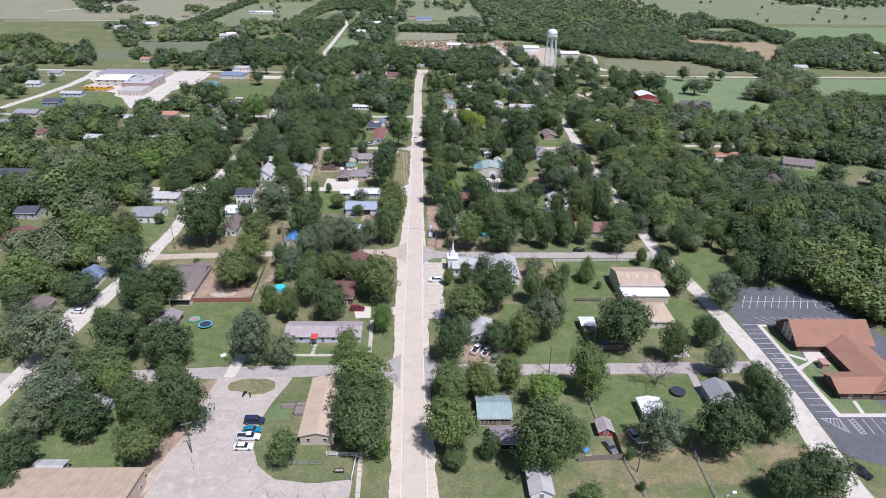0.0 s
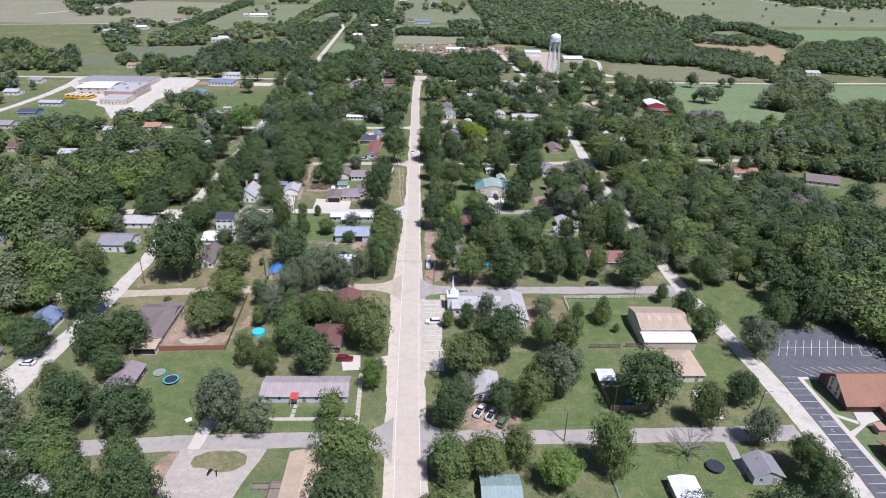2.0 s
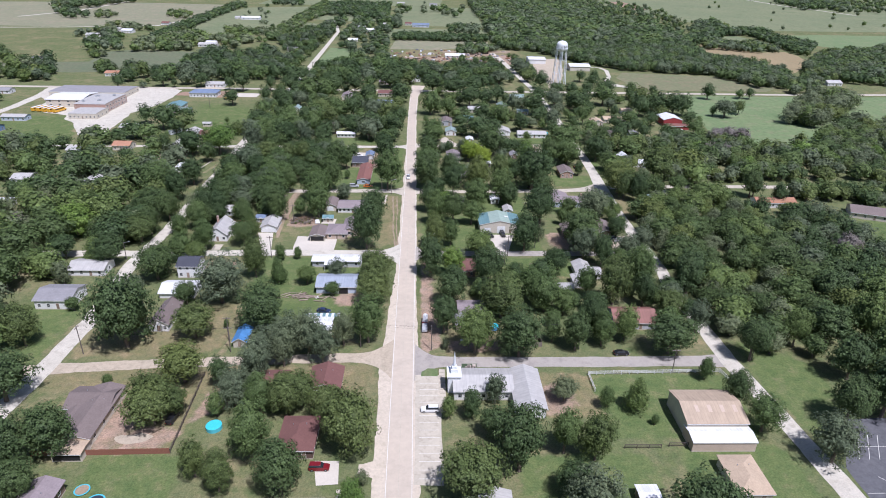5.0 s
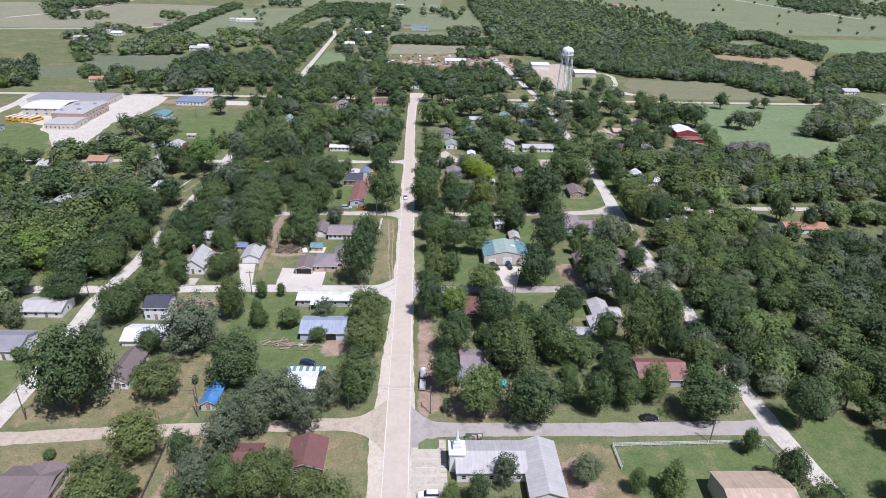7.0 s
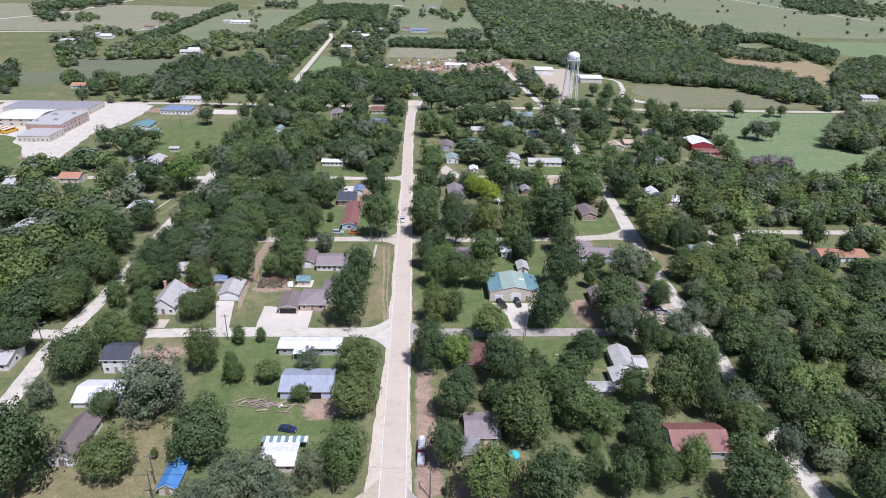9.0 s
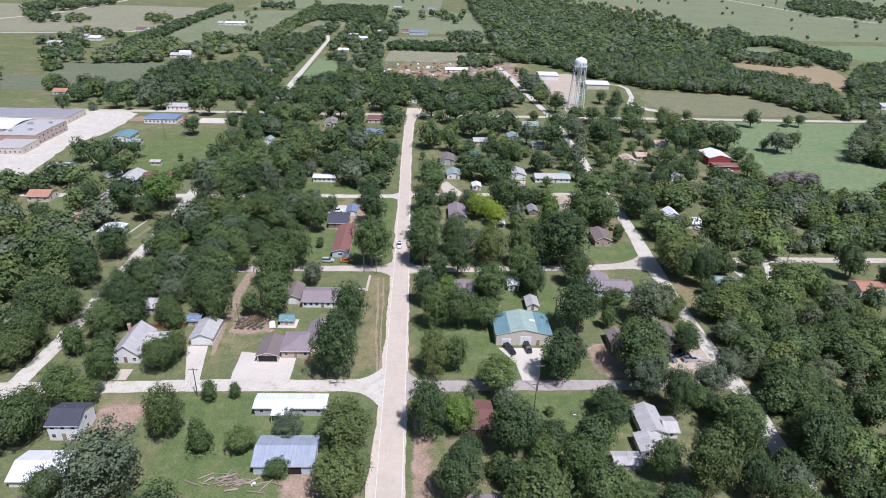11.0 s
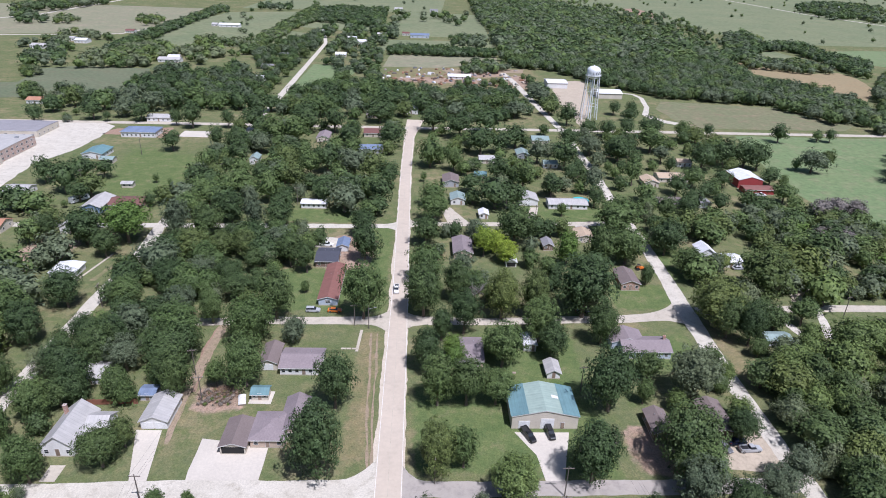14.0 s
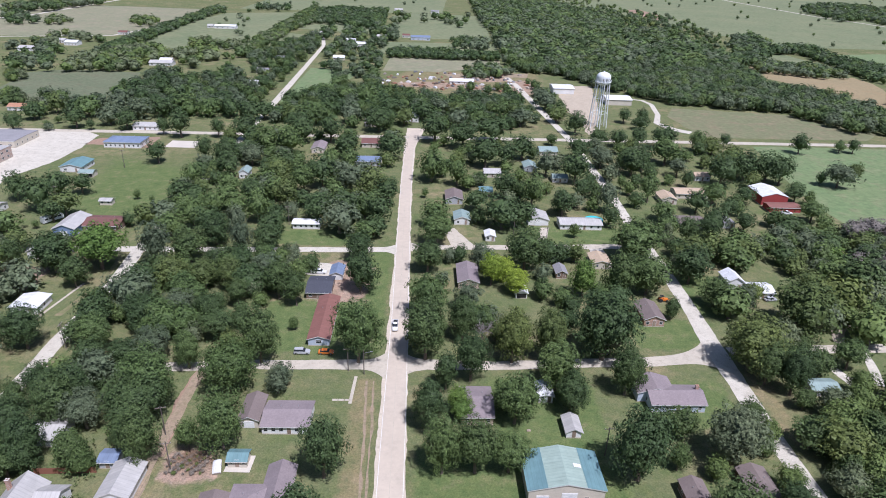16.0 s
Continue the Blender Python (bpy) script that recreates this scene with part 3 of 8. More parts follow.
ribbon("street", [(-112, 60, 6), (-109, 150, 6), (-106.5, 180, 6.4), (-103, 222, 6.2), (-102, 250, 5.4), (-105.5, 290, 5.4), (-103.5, 322, 5), (-104.5, 392, 5), (-103, 412, 5.4), (-106, 445, 5), (-107, 540, 4.6), (-109, 640, 4.6), (-110, 720, 5.5), (-114, 880, 5), (-118, 1030, 4.6), (-143, 1190, 4.6), (-150, 1500, 5)], "gravel", 0.038, 0.24, 4, "pale gravel street")
ribbon("street", [(102, 60, 6), (102, 110, 6.4), (103, 130, 7), (105, 152, 6.2), (104, 178, 6), (101.6, 203, 5.4), (98.7, 228, 5.6), (98, 245, 5.4), (97, 275, 5), (98.4, 290, 5), (97.8, 320, 5), (97.6, 345, 5.4), (99, 384, 6.5), (100.6, 408, 5.4), (101.6, 436, 5.2), (101.4, 480, 5), (103.5, 520, 4.6), (104, 620, 4.6), (98, 710, 5.5), (92, 805, 6), (84, 880, 5)], "gravel", 0.038, 0.22, 4, "white gravel street")
ribbon("street", [(948, 1500, 7), (916, 1750, 7), (930, 2230, 7), (960, 2700, 7)], "gravel", 0.07, 0.2, 20, "far gravel road")
ribbon("street", [(-620, 1000, 6), (-503, 1024, 6), (-388, 1062, 6), (-362, 1195, 6), (-366, 1300, 5)], "gravel", 0.07, 0.3, 12, "far gravel lane")
ribbon("street", [(-640, 1150, 7), (-600, 1262, 7), (-604, 1480, 7), (-610, 2400, 7)], "gravel", 0.07, 0.3, 20, "far gravel road")
# lanes, drives and tracks
ribbon("driveway", [(142, 388, 3), (145, 394, 4), (150, 399, 3), (163, 400.5, 3), (172, 399, 2.5)], "dirt_road", 0.04, 0.2, 2, "dirt drive")
ribbon("driveway", [(131, 383, 3), (131.5, 375, 3), (133.5, 366, 3.4)], "gravel", 0.04, 0.2, 2, "gravel drive")
ribbon("driveway", [(147, 384, 2.6), (145.5, 378, 2.8), (141, 366, 3)], "gravel", 0.04, 0.2, 2, "gravel drive")
patch("yard", [(119, 640), (125, 641), (131, 668), (140, 690), (150, 735), (155, 770), (164, 814), (138, 812), (124, 770), (119, 705), (123, 690)], "dirt_road", 0.05, 1.5, 4, "pale dirt works yard")
ribbon("driveway", [(182, 762, 3.5), (194, 757, 3.5), (197, 742, 4), (190, 705, 4), (180, 678, 4.5), (186, 660, 9), (196, 652, 8)], "gravel", 0.05, 0.3, 5, "curved gravel lane")
ribbon("driveway", [(-9.4, 366, 0.7), (-8.4, 350, 0.7), (-7.4, 325, 0.7), (-5.6, 306, 0.8)], "bare_soil", 0.030, 0.3, 2, "wheel track")
ribbon("driveway", [(-7.4, 366, 0.7), (-6.6, 350, 0.7), (-6.0, 325, 0.6), (-4.6, 306, 0.8)], "bare_soil", 0.031, 0.3, 2, "wheel track")
ribbon("driveway", [(-56.8, 371, 3.0), (-57.4, 343, 3.0), (-57, 330, 2.4), (-55.5, 316, 1.2)], "bare_soil", 0.026, 0.35, 2, "dirt alley")
ribbon("driveway", [(-57, 369, 3.2), (-57.6, 357, 3.6), (-57, 343, 3.0), (-55.6, 336, 1.8)], "red_soil", 0.022, 0.5, 1.5, "bare reddish earth along an alley")
ribbon("driveway", [(-62, 104, 3), (-58, 112, 3), (-53, 130, 3), (-52, 146, 3)], "dirt_road", 0.030, 0.4, 2, "dirt alley")
ribbon("driveway", [(-51, 150, 3), (-50, 161, 4.0)], "pale_concrete", 0.035, 0.1, 2, "short concrete drive")
ribbon("driveway", [(-56, 224, 2), (-54, 240, 1.8), (-56, 262, 1.8)], "dry_grass", 0.03, 0.3, 2, "worn track")
ribbon("driveway", [(-112, 398, 2), (-108, 420, 2), (-110, 440, 2)], "dry_grass", 0.03, 0.3, 2, "worn track")
patch("driveway", [(-64.8, 321), (-58.4, 321), (-55.6, 304), (-59.6, 304)], "pale_concrete", 0.030, 0.05, 4, "concrete drive")
patch("driveway", [(-47.5, 318), (-30.5, 315.6), (-30.6, 304), (-47, 304)], "pale_concrete", 0.030, 0.3, 3, "pale gravel and concrete apron")
patch("driveway", [(30.8, 321), (45, 321), (40.4, 304), (36.2, 304), (35.2, 313)], "pale_concrete", 0.030, 0.1, 3, "concrete apron and drive")
patch("driveway", [(-20.3, 188.8), (-14.2, 188.8), (-13.6, 181.6), (-18.6, 181.2)], "pale_concrete", 0.024, 0.1, 4, "concrete drive")
patch("driveway", [(-116, 176), (-104, 172), (-103, 194), (-112, 192)], "gravel", 0.03, 0.4, 3, "gravel pull-in")
ribbon("driveway", [(-9.5, 186, 3), (-3.5, 186, 4)], "shoulder_gravel", 0.028, 0.4, 1, "gravel mouth of a drive", 6, 5)
patch("driveway", rect(-79.5, -76, 304, 309), "concrete", 0.03, 0.05, 3, "short drive")
patch("driveway", rect(76, 82, 439, 458), "pale_concrete", 0.03, 0.2, 3, "concrete drive")
patch("driveway", [(28, 436), (33, 436), (33, 455), (29, 455)], "concrete", 0.03, 0.15, 3, "concrete drive")
patch("driveway", [(55, 462), (59, 478), (63, 478), (58, 458)], "concrete", 0.03, 0.15, 3, "concrete drive")
patch("driveway", rect(-148, -129, 587, 601), "pale_concrete", 0.04, 0.3, 4, "concrete slab")
patch("driveway", [(20, 448), (28, 458), (26, 462), (20, 476), (16, 470)], "concrete", 0.03, 0.3, 3, "concrete drive")
# footpaths of separate slabs
def footpath(x0, y0, x1, y1, wide=1.2):
    base = setting("pavement", Geo(), "concrete", "narrow concrete footpath")
    length = math.hypot(x1 - x0, y1 - y0)
    k = max(1, int(length / 1.5))
    g = Geo()
    g.box(-0.73, 0.73, -wide / 2, wide / 2, 0, 0.05)
    me = g.mesh("slab", "concrete")
    for i in range(k):
        s = part("slab", me, None, base)
        s.location = (x0 + (x1 - x0) * (i + 0.5) / k, y0 + (y1 - y0) * (i + 0.5) / k, 0.02)
        s.rotation_euler = (0, 0, math.atan2(y1 - y0, x1 - x0) + rng.uniform(-0.01, 0.01))


footpath(-40, 160.6, -13, 160.6)
footpath(-12.4, 157, -13.2, 180)
footpath(-29.5, 161, -29.2, 166.5, 1.0)
footpath(-10.8, 107, -11.4, 124, 1.1)
footpath(-13, 356, -12.5, 368, 0.9)
footpath(-18, 357.5, -13, 357.5, 0.8)
footpath(11.2, 206, 11.2, 225, 1.7)
footpath(-118, 395, -114, 420, 0.9)

# chapel parking beside the main road
patch("parking", rect(3.6, 10.6, 181, 222), "concrete", 0.036, 0.25, 4, "worn concrete parking strip")
for i in range(14):
    y = 183 + i * 2.72
    g = Geo()
    g.box(4.8, 10.0, y - 0.06, y + 0.06, 0.05, 0.056)
    setting("trim", g, "line_paint", "painted bay line")
patch("verge", [(5.2, 221.5), (9.8, 221.5), (9.9, 225.2), (7.2, 225.4), (5.4, 223.6)], "lawn", 0.06, 0.25, 1.5, "grass island")
# office parking
patch("parking", [(-54, 150), (-33, 150), (-36.5, 139), (-38, 132), (-37.3, 122.6), (-35, 117), (-30, 112.6), (-23, 111.2), (-12.6, 112.2), (-12.4, 90), (-58, 90), (-57.4, 111), (-55, 128)], "lot_concrete", 0.038, 0.25, 3, "cracked concrete parking lot")
patch("verge", blob(-43.4, 146.2, 6.8, 3.4, 18, 3), "dry_grass", 0.07, 0.2, 2, "grass island with dry spots")
patch("verge", [(-36.6, 135.5), (-34.6, 139), (-31, 139), (-31, 132.4), (-36.8, 132.4)], "lawn", 0.06, 0.15, 2, "grass strip")
g = Geo()
r = random.Random(5)
for c in range(15):
    x, y, a = r.uniform(-52, -14), r.uniform(102, 124), r.uniform(0, 6.28)
    if y > 111 and x > -38:
        y = r.uniform(102, 110)
    for s in range(r.randint(4, 9)):
        a += r.uniform(-0.7, 0.7)
        nx, ny, w = x + math.cos(a) * 0.9, y + math.sin(a) * 0.9, r.uniform(0.03, 0.08)
        g.face([(x - w, y - w, 0.048), (x + w, y - w, 0.048), (nx + w, ny + w, 0.048), (nx - w, ny + w, 0.048)])
        x, y = nx, ny
tagged(setting("crack", g, "seam_dark", "dark cracks in the concrete"), kind="stuff")
# brick church parking
patch("parking", [(108, 186), (119, 203), (144, 204.5), (150, 184), (153, 150), (153, 113), (114.5, 115.8), (106.6, 119.4), (107.4, 150)], "fresh_asphalt", 0.042, 0.2, 4, "dark sealed parking lot")
patch("verge", [(113.6, 177.0), (119.5, 177.4), (119, 160), (128, 162), (128, 136), (142, 134), (142, 133.6), (113.8, 133.6)], "lawn", 0.07, 0.05, 4, "church lawn")
for p in ([(113.0, 178), (114.3, 176.8), (114.6, 134.4), (113.0, 133)], [(113.0, 178), (120, 178), (119.4, 176.8), (114.3, 176.8)], [(113, 133), (114.6, 134.4), (150, 134.4), (150, 133)], [(114.5, 162), (119.3, 158.9), (118.8, 157.6), (114.5, 160.6)], [(114.5, 155.2), (114.5, 153.4), (121, 158), (126.4, 160), (126.8, 162.6), (120, 162.6), (118.6, 157.4)], [(121.0, 139.6), (122.1, 139.6), (121.3, 134.4), (120.1, 134.4)]):
    patch("pavement", p, "pale_concrete", 0.10, 0.02, 6, "concrete church walk")


def bay(x0, y0, x1, y1):
    g = Geo()
    d = Vector((x1 - x0, y1 - y0, 0)).normalized()
    s = Vector((-d.y, d.x, 0)) * 0.06
    p, q = Vector((x0, y0, 0.056)), Vector((x1, y1, 0.056))
    g.face([p - s, p + s, q + s, q - s])
    setting("trim", g, "line_paint", "painted bay line")


for i in range(10):
    bay(118 + i * 2.55, 197, 113 + i * 2.55, 188.5)
    bay(114 + i * 2.75, 183, 119 + i * 2.75, 177.5)
bay(115.6, 193, 141, 193)
bay(141, 193, 139.2, 188.7), bay(141, 197, 142.4, 188.7), bay(142.4, 188.7, 139.2, 188.7)
for i in range(7):
    bay(107.9 if i > 1 else 108.3, 178 - i * 2.72, 112.9, 178 - i * 2.72)
for i in range(8):
    bay(108.1, 154.2 - i * 2.72, 112.9, 154.2 - i * 2.72)
# hatched aisles and the marks of the two wide bays
for y in (157.2, 159.2):
    bay(108.4, y, 112.9, y)
for i in range(6):
    bay(108.4 + i * 0.8, 159.2, 109.0 + i * 0.78, 157.2)
for y in (160.6, 155.7):
    bay(110.0, y - 0.35, 110.6, y - 0.35), bay(110.0, y - 0.35, 109.9, y + 0.1), bay(109.9, y + 0.1, 110.3, y + 0.4), bay(110.3, y + 0.4, 110.6, y + 0.4)
for i in range(12):
    bay(119.2 + i * 2.6, 132.6, 118.8 + i * 2.6, 126.8)
bay(108.2, 132.6, 113, 132.6), bay(108.2, 132.6, 112.7, 127), bay(113, 132.6, 112.7, 127)
for i in range(1, 6):
    bay(108.2 + i * 0.75, 132.6 - i * 0.93, 109.2 + i * 0.77, 132.5)
bay(115.3, 132.6, 115.3, 126.8), bay(116.9, 132.6, 116.9, 126.8), bay(115.3, 126.8, 116.9, 126.8)
for i in range(6):
    bay(115.3, 127 + i * 0.9, 116.9, 127.9 + i * 0.9)
# school grounds
patch("parking", [(-300, 610), (-206, 616), (-196, 609), (-194, 586), (-195, 556), (-200, 540), (-204, 527), (-198, 474), (-212, 468), (-232, 500), (-240, 506), (-245, 519), (-265, 526), (-276, 540), (-281, 560), (-292, 574)], "gravel", 0.03, 0.8, 4, "wide pale gravel lot")
ribbon("street", [(-306, 400, 6), (-302, 450, 6), (-300.5, 476, 6.5), (-297, 504, 6.5), (-295, 541, 7), (-297, 582, 8), (-303, 615, 9)], "gravel", 0.035, 0.3, 4, "pale gravel street beside the school")

# ---------------------------------------------------------------- buildings
ROOF_WORD = {"white": "white metal", "pale grey": "pale grey metal", "green": "green metal", "teal": "teal metal", "sage": "sage green metal", "red brown": "red-brown metal", "blue grey": "blue-grey metal", "weathered blue": "weathered grey-blue metal",
             "pink grey": "pinkish grey metal", "tan metal": "tan metal", "blue": "blue tarpaulin", "red": "red metal"}


def window_mesh(w, h):
    f = Geo()
    f.box(-w / 2, w / 2, -0.05, 0.0, -h / 2, -h / 2 + 0.09)
    f.box(-w / 2, w / 2, -0.05, 0.0, h / 2 - 0.09, h / 2)
    f.box(-w / 2, -w / 2 + 0.09, -0.05, 0.0, -h / 2 + 0.09, h / 2 - 0.09)
    f.box(w / 2 - 0.09, w / 2, -0.05, 0.0, -h / 2 + 0.09, h / 2 - 0.09)
    f.box(-w / 2 + 0.09, w / 2 - 0.09, -0.04, 0.0, -0.03, 0.03)
    p = Geo()
    p.box(-w / 2 + 0.09, w / 2 - 0.09, -0.025, 0.0, -h / 2 + 0.09, h / 2 - 0.09)
    return f.mesh("window", "trim"), p.mesh("pane", "glass")


WINDOW = {k: window_mesh(*k) for k in ((1.1, 1.2), (0.8, 0.9), (1.8, 1.2))}


def put_window(root, x, y, z, turn, size=(1.1, 1.2)):
    w = part("window", WINDOW[size][0], None, root)
    w.matrix_basis = pose(x, y, z, 0, 0, turn)
    part("pane", WINDOW[size][1], None, w)


def put_door(root, x, y, z0, wide, high, turn=0, mat="door_paint", panels=1, name="door"):
    g = Geo()
    g.box(-wide / 2 - 0.08, wide / 2 + 0.08, -0.05, 0, 0, high + 0.08, 1)
    g.box(-wide / 2, wide / 2, -0.075, -0.05, 0.02, high)
    d = part(name, g, [mat, "trim"], root)
    d.matrix_basis = pose(x, y, z0, 0, 0, turn)
    for i in range(panels):
        z = 0.15 + i * (high - 0.2) / panels
        g = Geo()
        g.box(-wide / 2 + 0.12, wide / 2 - 0.12, -0.09, -0.075, z, z + (high - 0.2) / panels - 0.1)
        part("panel", g, mat, d)


def gable_roof(a, b, h, rise, over, thick=0.16, ribs=0, eave=0.0):
    """A two-slope roof with its ridge along x: half length a, half depth b."""
    g = Geo()
    slope = rise / b
    zo = h - slope * over
    A, B = a + over * 0.8, b + over
    ring = [(-B, zo), (0, h + rise), (B, zo), (B, zo + thick), (0, h + rise + thick), (-B, zo + thick)]
    g.prism(ring, -A, A, 'x')
    return g


def hip_roof(a, b, h, rise, over):
    g = Geo()
    A, B = a + over, b + over
    t = h + 0.02
    r = max(0.3, A - B)
    ridge = [(-r, 0, h + rise + 0.1), (r, 0, h + rise + 0.1)]
    low = [(-A, -B, t), (A, -B, t), (A, B, t), (-A, B, t)]
    up = [(x, y, z + 0.14) for x, y, z in low]
    g.face([up[0], up[1], ridge[1], ridge[0]])
    g.face([up[2], up[3], ridge[0], ridge[1]])
    g.face([up[1], up[2], ridge[1]])
    g.face([up[3], up[0], ridge[0]])
    for i in range(4):
        j = (i + 1) % 4
        g.face([low[i], low[j], up[j], up[i]])
    g.face(low[::-1])
    return g


def building(x0, x1, y0, y1, h=2.6, axis='x', rise=1.2, roof="brown", wall="white", name="house", over=0.45, hip=False, wins=2, door=1, side=1, chimney=None, turn=0, label="", cat="", garage=0, extra="", group="", shade_front=False):
    """A gabled or hipped building over the plan x0..x1, y0..y1; its front looks towards -y."""
    cx, cy, w, d = (x0 + x1) / 2, (y0 + y1) / 2, x1 - x0, y1 - y0
    FOOT.append((x0 - 1, x1 + 1, y0 - (1 if y0 < 376 else 14 if x0 > -104 else 7), y1 + 1))
    words = ROOF_WORD.get(roof, roof + " shingle")
    label = label or f"{wall} {name.replace('_', ' ')} with a {words} {'hip ' if hip else ''}roof{extra}"
    root = thing(name, cx, cy, 0, label, cat or name.replace('_', ' '), turn, group)
    a, b = w / 2, d / 2
    metal = roof in ROOF_WORD
    g = Geo()
    if hip:
        g.box(-a, a, -b, b, 0.25, h + 0.02)
    elif axis == 'x':
        g.prism([(-b, 0.25), (b, 0.25), (b, h), (0, h + rise), (-b, h)], -a, a, 'x')
    else:
        g.prism([(-a, 0.25), (a, 0.25), (a, h), (0, h + rise), (-a, h)], -b, b, 'y')
    part("wall", g, "wall " + wall, root)
    g = Geo()
    g.box(-a - 0.03, a + 0.03, -b - 0.03, b + 0.03, -0.05, 0.28)
    part("foundation", g, "concrete", root)
    if hip:
        g = hip_roof(max(a, b), min(a, b), h, rise, over)
    else:
        g = gable_roof(a if axis == 'x' else b, b if axis == 'x' else a, h, rise, over, ribs=0.9 if metal else 0)
    r = part("roof", g, "roof " + roof, root)
    if (axis == 'y' and not hip) or (hip and b > a):
        r.matrix_basis = pose(0, 0, 0, 0, 0, 90)
    # fascia along the front eave or the front gable
    g = Geo()
    if axis == 'x' or hip:
        e = h - (0 if hip else rise / b * over)
        g.box(-a - over * 0.8, a + over * 0.8, -b - over - 0.03, -b - over - 0.004, e - 0.12, e + 0.1)
    else:
        s = rise / a
        for q in (-1, 1):
            x = q * (a + over)
            z = h - s * over
            y = -b - over * 0.8 - 0.03
            g.face([(x, y, z - 0.06), (0, y, h + rise - 0.06), (0, y, h + rise + 0.16), (x, y, z + 0.16)][::q])
    part("fascia", g, "trim", root)
    # openings on the front
    floors = [1.55] if h < 4.3 else [1.55, 4.1]
    slots = wins + (1 if door else 0)
    for f, z in enumerate(floors):
        for i in range(slots):
            x = -a + w * (i + 0.5) / slots
            if door and f == 0 and i == slots // 2:
                put_door(root, x, -b, 0.28, 0.95, 2.05)
            else:
                put_window(root, x, -b, z, 0, (1.8, 1.2) if w / slots > 4.2 else (1.1, 1.2) if w / slots > 1.6 else (0.8, 0.9))
        if side and d > 3.5:
            k = max(1, int(d / 4.5))
            for i in range(k):
                y = -b + d * (i + 0.5) / k
                put_window(root, a if cx < 0 else -a, y, z, 90 if cx < 0 else -90)
    for i in range(garage):
        put_door(root, -a + w * (i + 0.5) / garage, -b, 0.1, min(2.7, w / garage - 0.6), 2.1, 0, "door_white", 4, "garage_door")
    if shade_front:
        # dark sheet on the solid front wall paints the shade of an open bay
        g = Geo()
        g.box(-a + 0.3, a - 0.3, -b - 0.03, -b, 0.3, h - 0.25)
        part("opening", g, "shade_void", root, "dark panel painting the shade of an open front")
    if chimney:
        g = Geo()
        px, py = chimney
        g.box(px - 0.4, px + 0.4, py - 0.35, py + 0.35, h - 0.3, h + rise + 0.9)
        g.box(px - 0.46, px + 0.46, py - 0.41, py + 0.41, h + rise + 0.9, h + rise + 1.05)
        g.box(px - 0.16, px + 0.16, py - 0.12, py + 0.12, h + rise + 1.05, h + rise + 1.3)
        part("chimney", g, "wall brick", root, "brick chimney")
    elif name == "house":
        for px, py in ((a * 0.4, b * 0.35), (-a * 0.35, b * 0.3)):
            u = abs(py) / b if axis == 'x' else abs(px) / a
            g = Geo()
            g.tube((px, py, h + rise * (1 - u) - 0.1), (px, py, h + rise * (1 - u) + 0.55), 0.09, sides=6)
            part("vent_pipe", g, "galvanised", root)
    return root


H = building
# office block and hall beside the car park
o = H(-26.2, -18.2, 123.4, 145.5, 3, 'y', 1.0, "tan", "tan", "office", wins=2, door=0, side=0, label="tan brick office with a long tan shingle roof")
g = Geo()
for y in (2.4, 4.2):
    g.box(-11.5, -4.4, y - 0.04, y + 0.04, 0.9, 1.0)
    for x in (-11.5, -9.7, -8, -6.2, -4.5):
        g.box(x - 0.05, x + 0.05, y - 0.05, y + 0.05, 0, 1.0)
g.box(-11.5, -4, 2.4, 4.2, 0.12, 0.22)
part("ramp", g, "weathered_wood", o, "grey timber ramp with rails")
g = Geo()
g.box(-7.5, -4.0, -0.5, 4.6, 0.0, 0.75)
g.box(-7.6, -7.5, -0.5, 4.6, 0.75, 1.6)
part("deck", g, "weathered_wood", o, "grey timber deck")
H(-86, -58.4, 90, 111.6, 4.2, 'x', 1.5, "tan metal", "tan", "hall", wins=3, door=0, label="long tan metal hall with a low roof")
H(-84, -77.5, 111.8, 115.8, 2.6, 'x', 0.5, "pale grey", "grey", "lean_to", wins=0, door=0, side=0)
# block south of the chapel
o = H(-38.6, -15.8, 167, 174.8, 2.6, 'x', 1.0, "pink grey", "pale blue", "house", wins=6, side=0, label="long pale blue house with a pinkish metal roof")
g = Geo()
g.prism([(-5.6, 2.55), (-3.5, 3.1), (-3.5, 3.2), (-5.6, 2.65)], -3.4, -1.3, 'x')
part("awning", g, "roof red", o, "red porch awning")
for x in (-3.3, -1.4):
    g = Geo()
    g.box(x - 0.05, x + 0.05, -5.55, -5.45, 0, 2.6)
    part("porch_post", g, "trim", o)
H(-81, -74, 166.6, 180.2, 2.8, 'y', 1.3, "mauve", "brown", wins=1, door=0, side=1)
H(-82.2, -74.8, 193.6, 213.6, 2.8, 'y', 1.1, "brown", "cream", wins=2, door=0)
H(-84.6, -82.3, 196, 206, 2.6, 'y', 0.3, "brown", "cream", "house_wing", wins=0, door=0, side=0, cat="house")
H(-81.6, -74.6, 188.9, 193.2, 2.5, 'x', 0.25, "tan", "cream", "carport", wins=0, door=0, side=0, shade_front=True)
H(-29, -20.6, 189.4, 201, 2.8, 'y', 1.6, "dark red", "dark brick", hip=True, wins=1)
H(17.6, 26, 130, 138.2, 2.8, 'x', 1.2, "sage", "brown", wins=3, extra=" and a dark porch")
H(27.4, 32.2, 105.8, 113.6, 2.5, 'y', 1.3, "pale grey", "white", "shed", wins=0, side=0)
H(20.4, 27.4, 121.4, 126.6, 2.4, 'x', 0.5, "mauve", "tan", "carport", wins=0, door=0, side=0, shade_front=True)
H(18.4, 25, 167.6, 176.8, 2.6, 'y', 1.0, "pale grey", "white", wins=1)
